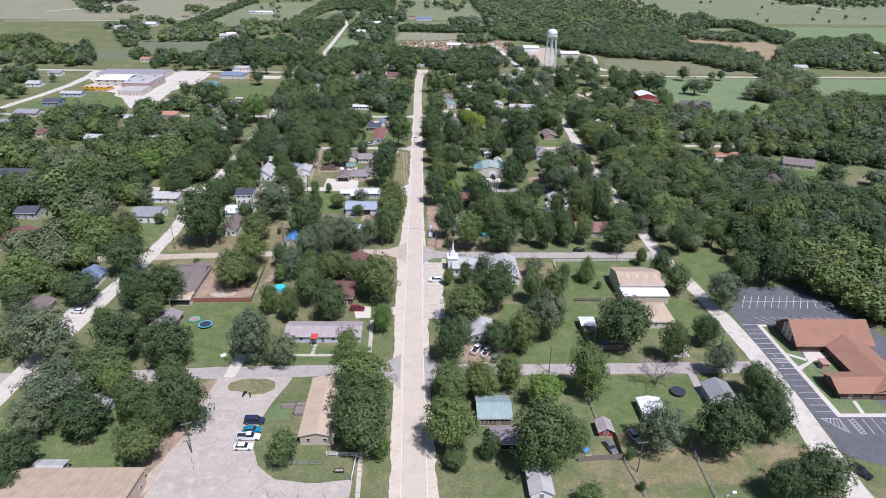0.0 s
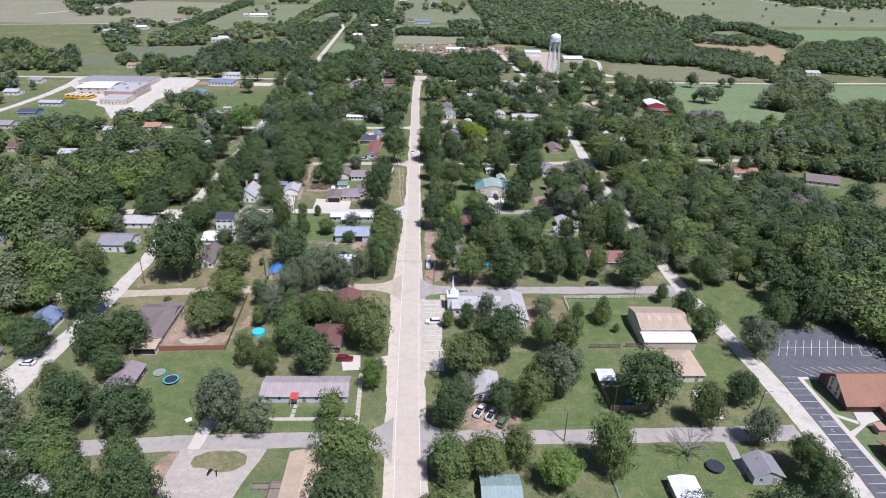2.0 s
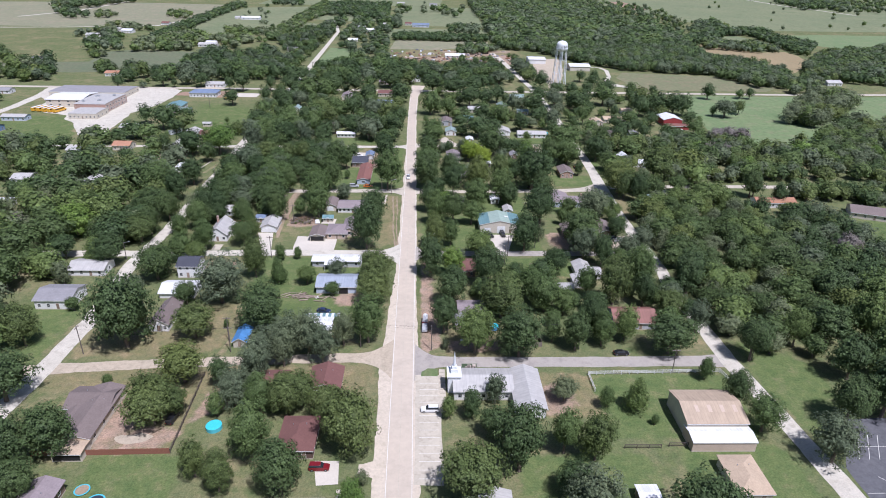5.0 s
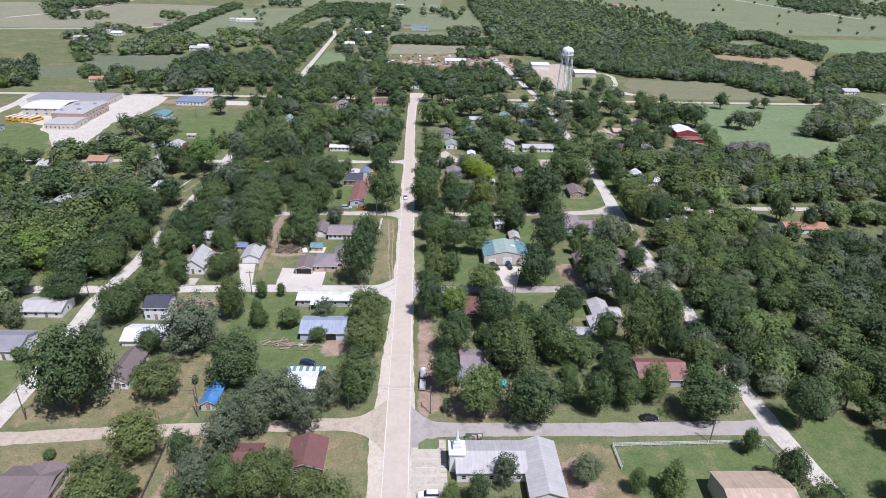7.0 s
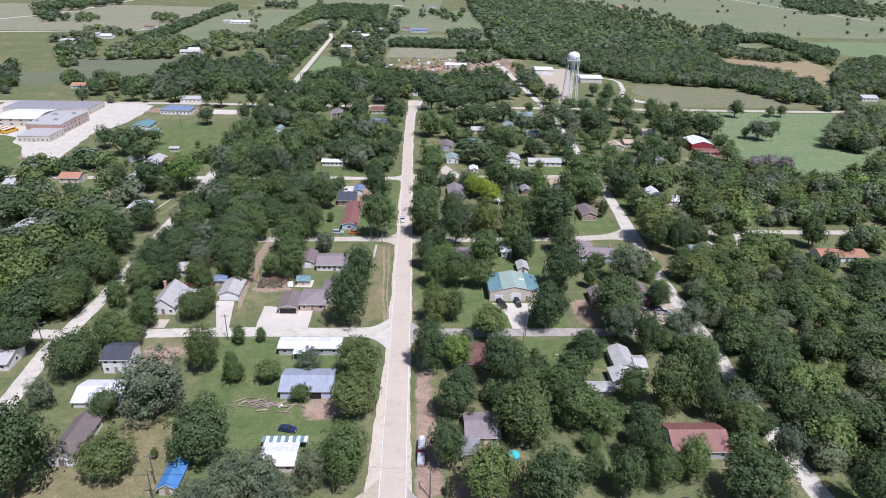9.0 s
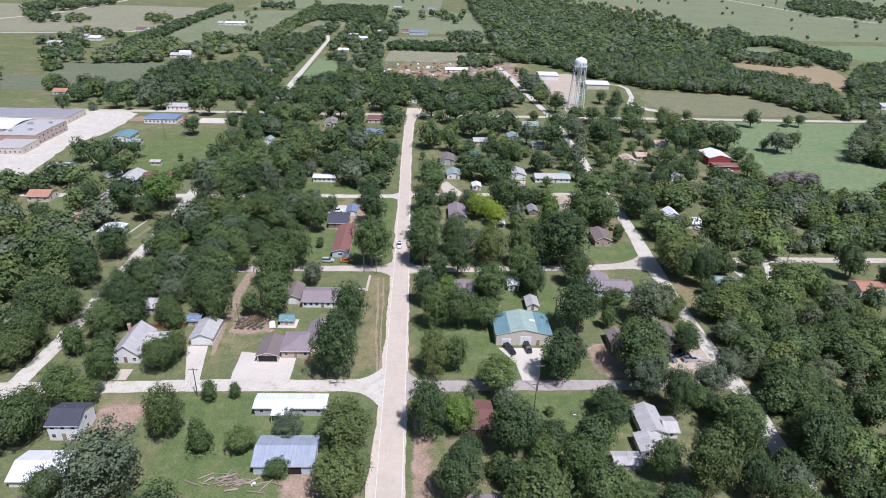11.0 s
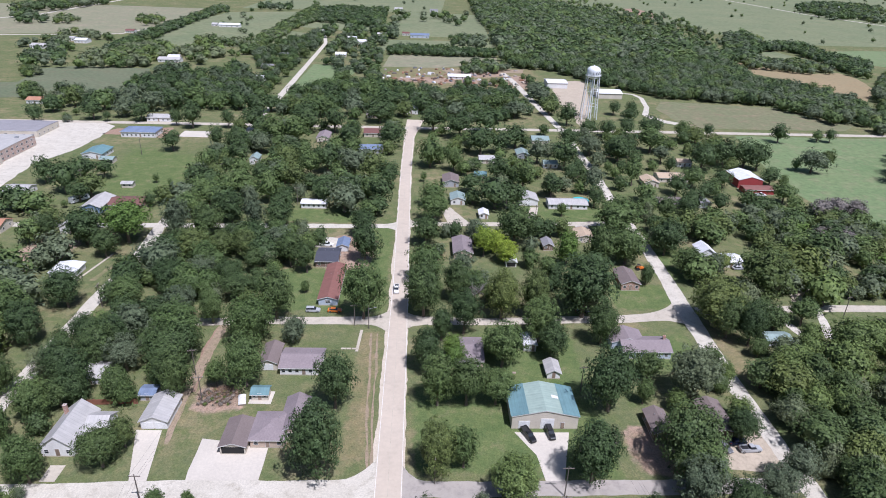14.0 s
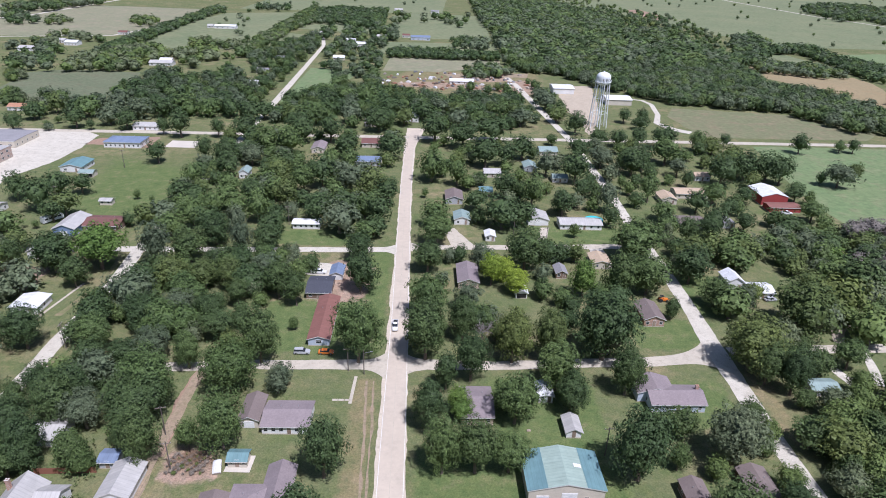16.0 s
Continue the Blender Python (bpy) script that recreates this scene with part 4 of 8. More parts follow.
H(72.4, 88, 196.4, 209.4, 4.6, 'x', 1.7, "tan metal", "cream", "barn", wins=0, door=0, side=0, label="large tan metal barn with skylight panels", over=0.3)
H(72.2, 88.2, 191.4, 197.6, 3.0, 'x', 0.6, "white", "tan", "lean_to", wins=0, door=0, side=0, over=0.2, label="white-roofed timber lean-to along the barn")
o = [q for q in bpy.data.objects if q.name.startswith("barn")][-1]
for i in range(4):
    g = Geo()
    x, s = -4.6 + i * 3.3, 1.7 / 6.5
    g.face([(x, -3.3, 4.6 + 1.7 - s * 3.3 + 0.19), (x + 1.0, -3.3, 4.6 + 1.7 - s * 3.3 + 0.19), (x + 1.0, -1.2, 4.6 + 1.7 - s * 1.2 + 0.19), (x, -1.2, 4.6 + 1.7 - s * 1.2 + 0.19)])
    part("skylight", g, "wall tan", o, "pale skylight panel")
H(76.6, 84.2, 175.6, 187, 2.7, 'y', 1.4, "tan", "cream", hip=True, wins=1)
H(54, 58.4, 174, 178.4, 2.3, 'x', 0.3, "white", "cream", "shed", wins=0, side=0)
H(60.8, 66.4, 130.6, 138, 2.3, 'y', 0.5, "white", "cream", "shed", wins=0, side=0)
H(80.6, 87.2, 137.8, 144, 2.8, 'y', 1.6, "grey", "grey", wins=1)
H(47.6, 51.0, 125.8, 129.6, 2.1, 'y', 1.0, "pink grey", "barn red", "shed", wins=0, side=0, label="small red garden shed with white trim")
# white chapel
o = H(14.2, 30.2, 211, 220.8, 3.3, 'x', 1.5, "pale grey", "white", "church", wins=5, door=0, side=0, label="white chapel with a grey metal roof and steeple")
g = Geo()
g.box(-9.6, -6.2, -1.8, 2.4, 0, 5.4)
g.box(-9.9, -5.9, -2.1, 2.7, 5.4, 5.7)
g.box(-8.9, -6.9, -0.6, 1.3, 5.7, 7.0)
g.box(-8.6, -7.2, -0.3, 1.0, 7.0, 7.7)
part("tower", g, "tower_white", o, "square white bell tower")
g = Geo()
g.tube((-7.9, 0.35, 7.7), (-7.9, 0.35, 12.3), 0.5, 0.03, 8)
part("steeple", g, "tower_white", o, "slender white spire")
put_door(o, -9.6, 0.3, 0.1, 1.6, 2.2, -90, "door_white")
H(30.2, 38, 203.6, 220.6, 3.3, 'y', 1.5, "pale grey", "white", "church_wing", wins=2, door=0, label="white chapel wing with a grey metal roof", cat="church")
# brick church
o = thing("church", 129, 152, 0, "brown brick church with a wide rust-brown shingle roof", "church")
FOOT.append((113, 153, 110, 206))
BR = "wall dark brick"
g = Geo()
g.prism([(10.8, 0.1), (24.2, 0.1), (24.2, 2.7), (17.5, 7.3), (10.8, 2.7)], -10.9, 12, 'x')
part("wall", g, BR, o)
r1 = part("roof", gable_roof(11.9, 6.9, 2.75, 4.7, 0.6), "roof rust brown", o)
r1.location = (0.4, 17.5, 0)
g = Geo()
g.prism([(-2.2, 0.1), (9.6, 0.1), (9.6, 2.7), (3.7, 4.6), (-2.2, 2.7)], -12, 12, 'y')
part("wall", g, BR, o)
r2 = part("roof", gable_roof(13.1, 6.1, 2.7, 2.0, 0.6), "roof rust brown", o)
r2.matrix_basis = pose(3.7, 1, 0, 0, 0, 90)
g = Geo()
g.prism([(-11.8, 0.1), (-3.4, 0.1), (-3.4, 2.7), (-7.4, 4.4), (-11.8, 2.7)], -11.2, 13, 'x')
part("wall", g, BR, o)
r3 = part("roof", gable_roof(12.6, 4.3, 2.7, 1.7, 0.6), "roof rust brown", o)
r3.location = (0.6, -7.6, 0)
g = Geo()
g.prism([(14.9, 0.9), (20.1, 0.9), (20.1, 4.8), (17.5, 6.5), (14.9, 4.8)], -10.98, -10.86, 'x')
part("gable_panel", g, "wall cream", o, "pale gable panel")
for y in (16.2, 18.8):
    for z in (1.9, 3.5, 4.6):
        put_window(o, -11.0, y, z, -90, (1.1, 1.2))
for x in (-4, -1, 2):
    put_window(o, x, -11.8, 1.5, 0, (1.8, 1.2))
put_door(o, -8.4, -11.8, 0.1, 1.0, 2.1)
g = Geo()
g.box(-8.2, -6.4, 1.8, 4.2, 0, 1.9)
g.box(-8.5, -6.1, 1.5, 4.5, 1.9, 2.05)
part("sign_stand", g, "wall brick", o, "brick planter stand")
# row between the two cross streets
H(-123, -111, 257.6, 268, 3.6, 'x', 1.6, "grey", "white", wins=3, label="white two-part house with a grey roof")
H(-80.4, -74.6, 244.4, 258.6, 2.8, 'y', 1.9, "brown", "white", wins=2, side=1)
H(-52, -48.2, 235.8, 243.6, 2.2, 'y', 1.2, "blue", "cream", "shed", wins=0, side=0)
H(-31.4, -23.4, 242.4, 249.2, 2.5, 'x', 0.6, "white", "cream", wins=2)
o = H(-32, -18.2, 269, 278.4, 2.9, 'x', 1.4, "weathered blue", "pale blue", "workshop", wins=1, door=0, label="pale blue workshop with a weathered metal roof")
# closed near-black slab, coloured as the shade inside a doorway
put_door(o, 2.6, -4.7, 0.1, 3.2, 2.5, 0, "shade_void", 1, "open_doorway")
o = H(-36.6, -18.2, 289.4, 294.6, 2.7, 'x', 0.45, "white", "grey", "mobile_home", wins=5, door=0, label="long grey mobile home with a white roof")
g = Geo()
g.prism([(-5.6, 2.45), (-2.6, 2.75), (-2.6, 2.85), (-5.6, 2.55)], -4.4, 0.2, 'x')
part("porch_roof", g, "roof white", o)
for x in (-4.2, 0.0):
    g = Geo()
    g.box(x - 0.05, x + 0.05, -5.5, -5.4, 0, 2.5)
    part("porch_post", g, "trim", o)
H(-85.2, -73.4, 265.2, 274, 2.2, 'x', 1.5, "white", "white", "storage_building", wins=0, side=0, door=0)
H(-84, -76.6, 280, 288, 5, 'x', 1.6, "slate", "white", wins=2, label="white two-storey house with a slate roof")
H(-124, -111, 281, 289.6, 2.7, 'x', 1.4, "pale grey", "white", wins=3)
H(-86.5, -75.2, 205, 213.4, 2.6, 'x', 1.4, "brown", "grey", wins=3)
H(-39, -32, 212, 220.6, 2.7, 'x', 1.5, "dark red", "brown", wins=1)
H(-25.4, -17, 212.6, 222.4, 2.8, 'y', 1.5, "dark red", "brown", wins=1)
H(17.4, 25.8, 251.4, 260, 2.7, 'x', 1.2, "mauve", "cream", wins=2)
H(16.4, 20.4, 245.4, 251.4, 2.4, 'y', 0.6, "grey", "tan", "lean_to", wins=0, door=0, side=0)
H(68, 82, 246.4, 256, 2.8, 'x', 2.2, "red brown", "grey", wins=3)
H(63.2, 69, 280.2, 290, 2.8, 'y', 1.3, "pale grey", "white", wins=1, door=0)
H(69.1, 72.4, 280.8, 286, 2.6, 'x', 0.9, "pale grey", "white", "house_wing", wins=1, door=0, cat="house")
H(60.8, 66.6, 274, 280, 2.5, 'y', 1.0, "pale grey", "white", "house_wing", wins=1, side=0, cat="house")
H(17, 25.2, 282, 292, 2.7, 'x', 1.4, "dark red", "brown", wins=2)
H(53.2, 59.6, 270.2, 273.8, 2.2, 'x', 0.4, "pale grey", "grey", "shed", wins=0, side=0, door=0)
# row with the green workshop
H(-63.6, -57, 321.4, 331.6, 2.6, 'y', 1.5, "pale grey", "white", "garage", wins=0, door=0, side=0, garage=2)
H(-88.4, -80.4, 339, 346, 2.6, 'x', 1.3, "pale grey", "grey", wins=2, label="low grey house with a pale metal roof among trees")
patch("pavement", [(-39.6, 331.4), (-33.6, 331.2), (-33.4, 336.6), (-39.4, 336.8)], "pale_concrete", 0.05, 0.05, 3, "concrete slab under a garden shed")
o = H(-82.8, -75.2, 311.8, 325, 3.2, 'y', 3.0, "pale grey", "white", wins=2, chimney=(-2.2, 3.4), label="white house with steep pale metal gables")
H(-75.2, -70.4, 317.4, 324.2, 3.0, 'x', 1.8, "pale grey", "white", "house_wing", wins=1, door=0, cat="house")
H(-68.2, -64.2, 332.2, 336, 2.2, 'x', 0.5, "blue grey", "grey", "shed", wins=0, side=0)
H(-41.4, -35.4, 312.8, 322.6, 2.5, 'y', 1.0, "brown", "cream", "carport", wins=0, door=0, side=0, shade_front=True)
H(-34.8, -26.4, 315, 324.8, 2.6, 'x', 1.5, "mauve", "tan", wins=2, hip=True)
H(-28.4, -22.6, 318, 331, 2.6, 'y', 1.5, "mauve", "tan", "house_wing", wins=1, door=0, cat="house")
H(-38.9, -34.5, 332.8, 336.2, 2.2, 'x', 0.7, "teal", "cream", "shed", wins=2, side=0)
H(-33.6, -22, 344, 353.4, 2.7, 'x', 1.3, "mauve", "white", wins=5, side=0)
H(-39.8, -35, 346.2, 356, 2.6, 'y', 1.1, "brown", "cream", "garage", wins=0, door=0, side=0, garage=1)
o = H(30.2, 47.4, 322.4, 334.4, 4.0, 'y', 1.9, "green", "cream", "workshop", wins=0, door=0, side=0, over=0.25, label="cream metal workshop with a green ribbed roof")
put_door(o, 0.6, -6.0, 0.1, 3.4, 3.2, 0, "door_white", 4, "garage_door")
put_door(o, -5.4, -6.0, 0.1, 2.8, 2.4, 0, "door_white", 4, "garage_door")
put_door(o, 4.6, -6.0, 0.1, 0.95, 2.05)
for s in (-1, 1):
    g = Geo()
    u0, u1 = 4.4, 9.0
    z0, z1 = 5.9 - 1.9 * u0 / 8.6 + 0.16, 5.9 - 1.9 * u1 / 8.6 + 0.16
    q = [(s * u0, -6.22, z0 + 0.07), (s * u1, -6.22, z1 + 0.07), (s * u1, 6.22, z1 + 0.07), (s * u0, 6.22, z0 + 0.07)]
    g.face(q if s > 0 else q[::-1])
    part("roof_panel", g, "roof teal", o, "darker teal roof section")
g = Geo()
q = [(2.4, -0.4, 5.9 - 1.9 * 2.4 / 8.6 + 0.26), (4.2, -0.4, 5.9 - 1.9 * 4.2 / 8.6 + 0.26), (4.2, 0.8, 5.9 - 1.9 * 4.2 / 8.6 + 0.26), (2.4, 0.8, 5.9 - 1.9 * 2.4 / 8.6 + 0.26)]
g.face(q)
part("skylight", g, "roof white", o, "pale skylight panel")
H(43.2, 47, 343.4, 349.4, 2.1, 'y', 1.0, "pale grey", "white", "shed", wins=0, side=0)
H(38.4, 42.2, 357, 363.2, 2.4, 'y', 0.5, "white", "white", "shed", wins=1, side=0)
H(16.8, 25, 348, 360, 2.8, 'x', 1.6, "mauve", "tan", wins=2)
H(68.4, 83.2, 353.6, 361.6, 2.9, 'x', 1.4, "mauve", "pale blue", wins=4, chimney=(6.4, 1.0))
H(66, 76, 358, 365, 3.2, 'y', 1.5, "mauve", "pale blue", "house_wing", wins=0, door=0, side=0, cat="house")
H(80.2, 87, 396.6, 408, 2.8, 'y', 1.4, "brown", "brick", wins=2)
H(81.2, 87.4, 318.4, 331, 2.7, 'y', 1.2, "brown", "dark brick", wins=1)
H(66, 71, 318, 327, 2.7, 'y', 1.2, "brown", "brown", wins=1)
# north blocks
H(-28.6, -22.2, 383, 409, 2.5, 'y', 1.0, "red brown", "pale blue", wins=1, door=0, label="long pale house with a rusty red-brown metal roof")
H(-34, -25.6, 411.4, 423, 2.7, 'x', 1.3, "slate", "brown", wins=2)
H(-27.6, -23.2, 425.4, 433, 2.4, 'y', 0.9, "blue grey", "white", "garage", wins=0, door=0, side=0, garage=1)
H(-50, -38.4, 471, 476.6, 2.6, 'x', 0.6, "white", "white", "mobile_home", wins=5, side=0, door=0)
H(19.4, 26.8, 420.6, 435, 2.7, 'y', 1.3, "mauve", "tan", wins=1)
H(57, 61, 429.4, 436, 2.4, 'y', 1.1, "grey", "brown", "shed", wins=1, side=0)
H(73, 80, 438, 447, 2.6, 'y', 1.0, "tan", "cream", wins=1)
H(39.6, 43.6, 414, 420, 2.3, 'y', 1.0, "white", "white", "gazebo", wins=0, door=0, side=0, shade_front=True)
H(120.2, 126.2, 423, 431, 3.4, 'y', 1.8, "white", "white", wins=1)
H(126.4, 134.6, 416.4, 424, 2.7, 'x', 1.0, "white", "white", wins=2)
H(117, 125, 361, 366, 2.4, 'x', 0.8, "sage", "grey", "shed", wins=0, side=0, door=0)
H(168.6, 188, 355.4, 363, 2.9, 'x', 1.4, "orange", "white", wins=5)
H(210, 226, 341, 352, 2.9, 'x', 2.0, "brown", "cream", wins=3, turn=-22)
H(53.8, 63, 480, 490, 2.9, 'y', 1.5, "pale grey", "white", "garage", wins=0, door=0, side=0, garage=1)
H(67.6, 86.4, 476, 484, 2.7, 'x', 1.2, "pale grey", "white", wins=5)
H(17.4, 25.4, 504, 516, 2.8, 'y', 1.4, "brown", "grey", wins=1)
H(34.6, 41, 516, 523, 2.7, 'x', 1.2, "teal", "cream", wins=1)
H(20.4, 27.2, 479, 488, 2.8, 'y', 1.3, "sage", "white", wins=1)
H(33, 37, 462, 468, 2.4, 'y', 0.8, "white", "white", "shed", wins=1, side=0)
H(39.4, 48.4, 545, 553, 2.7, 'x', 1.3, "pale grey", "cream", wins=2)
H(77, 88, 588, 599, 2.8, 'x', 1.5, "sage", "cream", wins=2)
H(63, 70, 556, 566, 2.8, 'y', 1.4, "sage", "grey", wins=1)
H(76, 84, 539, 546, 2.7, 'x', 1.2, "sage", "white", wins=2)
H(125.4, 133, 510, 520, 2.8, 'y', 1.4, "tan", "cream", wins=1)
H(136, 152.6, 519, 528, 2.7, 'x', 1.2, "tan", "cream", wins=4)
H(123.4, 135.6, 480, 489, 2.6, 'x', 0.8, "brown", "white", wins=3)
H(157, 165.4, 547, 555, 2.7, 'x', 1.2, "tan", "white", wins=2)
o = H(177, 190.4, 512, 528, 4.6, 'y', 1.8, "white", "barn red", "barn", wins=0, door=0, side=0, label="red barn with a white metal roof", over=0.2)
H(176.4, 192, 502, 509, 2.8, 'x', 0.5, "red brown", "barn red", "lean_to", wins=0, door=0, side=0, label="red lean-to shed with a red roof")
H(120, 138.4, 774, 794, 5, 'x', 1.2, "white", "white", "warehouse", wins=0, door=0, side=0)
H(157, 178, 735, 754, 4.6, 'x', 1.6, "white", "cream", "warehouse", wins=0, door=0, side=0)
H(-7, 2.6, 661, 671, 3.0, 'y', 2.2, "white", "white", wins=2)
H(-31.6, -20, 596, 608, 2.8, 'x', 1.6, "dark red", "cream", wins=2)
H(-31.4, -17.8, 560, 570, 2.8, 'x', 1.4, "blue grey", "grey", wins=3)
H(-34, -23, 646, 656, 2.8, 'x', 1.4, "mauve", "cream", wins=2)
H(-60, -52.6, 582, 596, 2.8, 'y', 1.4, "mauve", "cream", wins=1)
H(-181, -160, 583, 596, 3.4, 'x', 2.0, "blue grey", "white", "house", wins=7, label="long white house with a blue metal hip roof", hip=True)
H(-180.6, -165, 622, 632, 3, 'x', 1.2, "pale grey", "white", wins=4)
H(-183, -172, 538, 552, 3, 'y', 1.3, "teal", "white", wins=1, label="pale house with a blue-green metal roof")
H(-170, -163, 531, 536, 2.4, 'x', 0.9, "sage", "cream", "carport", wins=0, door=0, side=0, shade_front=True)
H(-145, -136.4, 459, 474, 3.4, 'y', 1.7, "pale grey", "blue", "workshop", wins=0, door=0, garage=1)
H(-135.6, -121, 464.4, 475, 2.7, 'x', 1.4, "dark red", "brown", wins=3)
H(-89.6, -85, 534, 542, 3.6, 'y', 1.4, "sage", "white", wins=1)
H(-127, -118.4, 398.6, 407.4, 2.6, 'y', 0.6, "white", "white", "mobile_home", wins=1)
H(-142.4, -137, 493.6, 497, 2.3, 'x', 0.5, "pale grey", "cream", "shed", wins=2, side=0, door=0)
H(-238.5, -219.5, 509, 526.8, 3.8, 'x', 0.3, "pale grey", "cream", "school_wing", wins=6, over=0.15, label="low cream school wing with a flat pale roof", cat="school")
o = H(-243, -221, 527.2, 562, 6.2, 'x', 0.3, "pale grey", "brick", "school", wins=0, door=0, side=0, over=0.15, label="brick school block with a flat grey roof", cat="school")
for i in range(7):
    put_window(o, 11.0, -14.6 + i * 4.7, 4.4, 90, (1.8, 1.2))
    put_window(o, 11.0, -14.6 + i * 4.7, 1.7, 90, (1.8, 1.2))
for x, y, w in ((-5, 6, 1.5), (3, -8, 1.2), (6, 9, 1.0), (-7, -11, 0.9)):
    g = Geo()
    g.box(x - w, x + w, y - w * 0.7, y + w * 0.7, 6.3, 7.4)
    g.box(x - w * 0.6, x + w * 0.6, y - w * 0.4, y + w * 0.4, 7.4, 7.7)
    part("roof_unit", g, "galvanised", o, "grey rooftop air unit")
H(-272, -246, 544, 570, 5.2, 'x', 1.4, "white", "cream", "school_gym", wins=4, door=0, side=0, label="school hall with a white metal roof", cat="school")
H(-288, -229, 578, 603, 3.8, 'x', 0.3, "grey", "cream", "school_wing", wins=10, over=0.1, label="long flat-roofed school wing", cat="school")
H(-333, -322, 584, 592, 3, 'x', 1.4, "grey", "white", wins=2)
H(-325, -314, 536, 545, 3, 'x', 1.4, "pale grey", "white", wins=2)
H(-390, -379, 738, 746, 3, 'x', 1.4, "grey", "white", wins=2)
H(-284, -272, 664, 673, 3, 'x', 1.5, "orange", "white", wins=2)
H(-177, -167, 437, 446, 3, 'x', 1.5, "orange", "cream", wins=2)
H(-191, -180, 479, 488, 2.8, 'x', 1.2, "pale grey", "white", wins=3)
H(-143.5, -137, 438, 447, 3.2, 'y', 1.8, "pale grey", "white", wins=1)
H(-199, -191, 428, 436, 2.8, 'x', 1.2, "pale grey", "white", wins=2)
H(-190, -183, 344, 352, 2.8, 'x', 1.2, "white", "white", wins=2)
H(-201, -192, 378, 387, 2.8, 'x', 1.3, "pale grey", "white", wins=2)
H(-164, -156, 374, 383, 2.8, 'y', 1.3, "pale grey", "white", wins=1)
H(-279, -263, 501, 508, 3, 'x', 1.0, "pale grey", "pale blue", wins=4)
H(-276, -264, 470, 480, 3, 'x', 1.6, "slate", "blue", wins=3)
H(-277, -262, 437, 448, 3, 'x', 1.5, "grey", "cream", wins=3)
H(-271, -255, 409, 420, 3, 'x', 1.5, "grey", "white", wins=3)
H(-213, -196, 309, 320, 3, 'x', 1.6, "slate", "dark brick", wins=3)
H(-164, -153, 230.6, 244, 3, 'y', 1.6, "dark red", "brown", wins=2)
H(-235, -226, 388, 397, 3, 'x', 1.4, "dark red", "cream", wins=2)
H(-172.6, -163, 324, 334, 3, 'y', 1.6, "brown", "pale blue", wins=2)
H(-174, -165, 261, 269, 3, 'x', 1.3, "slate", "grey", wins=2)
H(-126, -118, 175.6, 188, 2.8, 'y', 1.4, "brown", "cream", wins=1)
H(-119, -111, 199, 209, 2.8, 'y', 2.0, "blue grey", "white", wins=1)
H(-83.4, -77, 134.8, 139.6, 2.4, 'x', 0.5, "pale grey", "grey", "shed", wins=0, side=0, door=0)
H(143.6, 149.4, 481, 488, 2.6, 'y', 1.1, "grey", "white", wins=1)
H(395, 409, 676, 686, 3, 'x', 1.8, "pale grey", "white", wins=3)
H(546, 560, 787, 797, 3, 'x', 1.5, "pale grey", "white", wins=3)
# farms and houses far out
for x0, x1, y0, y1, h, rf, wl in ((-424, -408, 920, 932, 3.4, "pale grey", "white"), (-400, -386, 968, 980, 3.6, "white", "white"), (-262, -240, 856, 866, 3, "pale grey", "white"), (-258, -246, 872, 880, 3, "white", "cream"),
                                  (-292, -262, 1166, 1176, 3.6, "white", "white"), (-304, -296, 1172, 1180, 3, "pale grey", "white"), (-146, -134, 1118, 1130, 4, "pale grey", "white"), (-94, -82, 1056, 1068, 3.6, "white", "white"),
                                  (-78, -66, 1024, 1036, 4, "white", "white"), (-58, -46, 1108, 1118, 3.4, "pale grey", "cream"), (-12, 14, 1106, 1118, 4, "blue grey", "pale blue"), (-24, -14, 1130, 1138, 3, "dark red", "white")):
    H(x0, x1, y0, y1, h, 'x', 1.8, rf, wl, wins=3, side=0)
for x0, x1, y0, y1, h, rf, wl in ((-52, -36, 1520, 1532, 4, "pale grey", "white"), (18, 34, 1508, 1520, 4, "grey", "white"), (-92, -80, 921, 929, 3, "white", "cream"), (30, 52, 806, 811, 3, "white", "white"),
                                  (-385, -374, 1070, 1080, 3, "dark red", "white"), (-420, -409, 985, 996, 3, "pale grey", "white"), (1118, 1132, 1974, 1986, 5, "white", "white"), (1190, 1204, 1966, 1978, 5, "red brown", "barn red"),
                                  (-150, -141, 905, 914, 3, "grey", "white"), (-152, -141, 830, 839, 3, "grey", "cream"), (-145, -136, 770, 778, 3, "white", "white")):
    H(x0, x1, y0, y1, h, 'x', 1.8, rf, wl, wins=3, side=0)

# ---------------------------------------------------------------- trees
def ico(level):
    bm = bmesh.new()
    bmesh.ops.create_icosphere(bm, subdivisions=level, radius=1)
    v = np.array([tuple(p.co) for p in bm.verts])
    f = np.array([[q.index for q in t.verts] for t in bm.faces])
    bm.free()
    return v, f


ICO = {1: ico(1), 2: ico(2), 3: ico(3)}


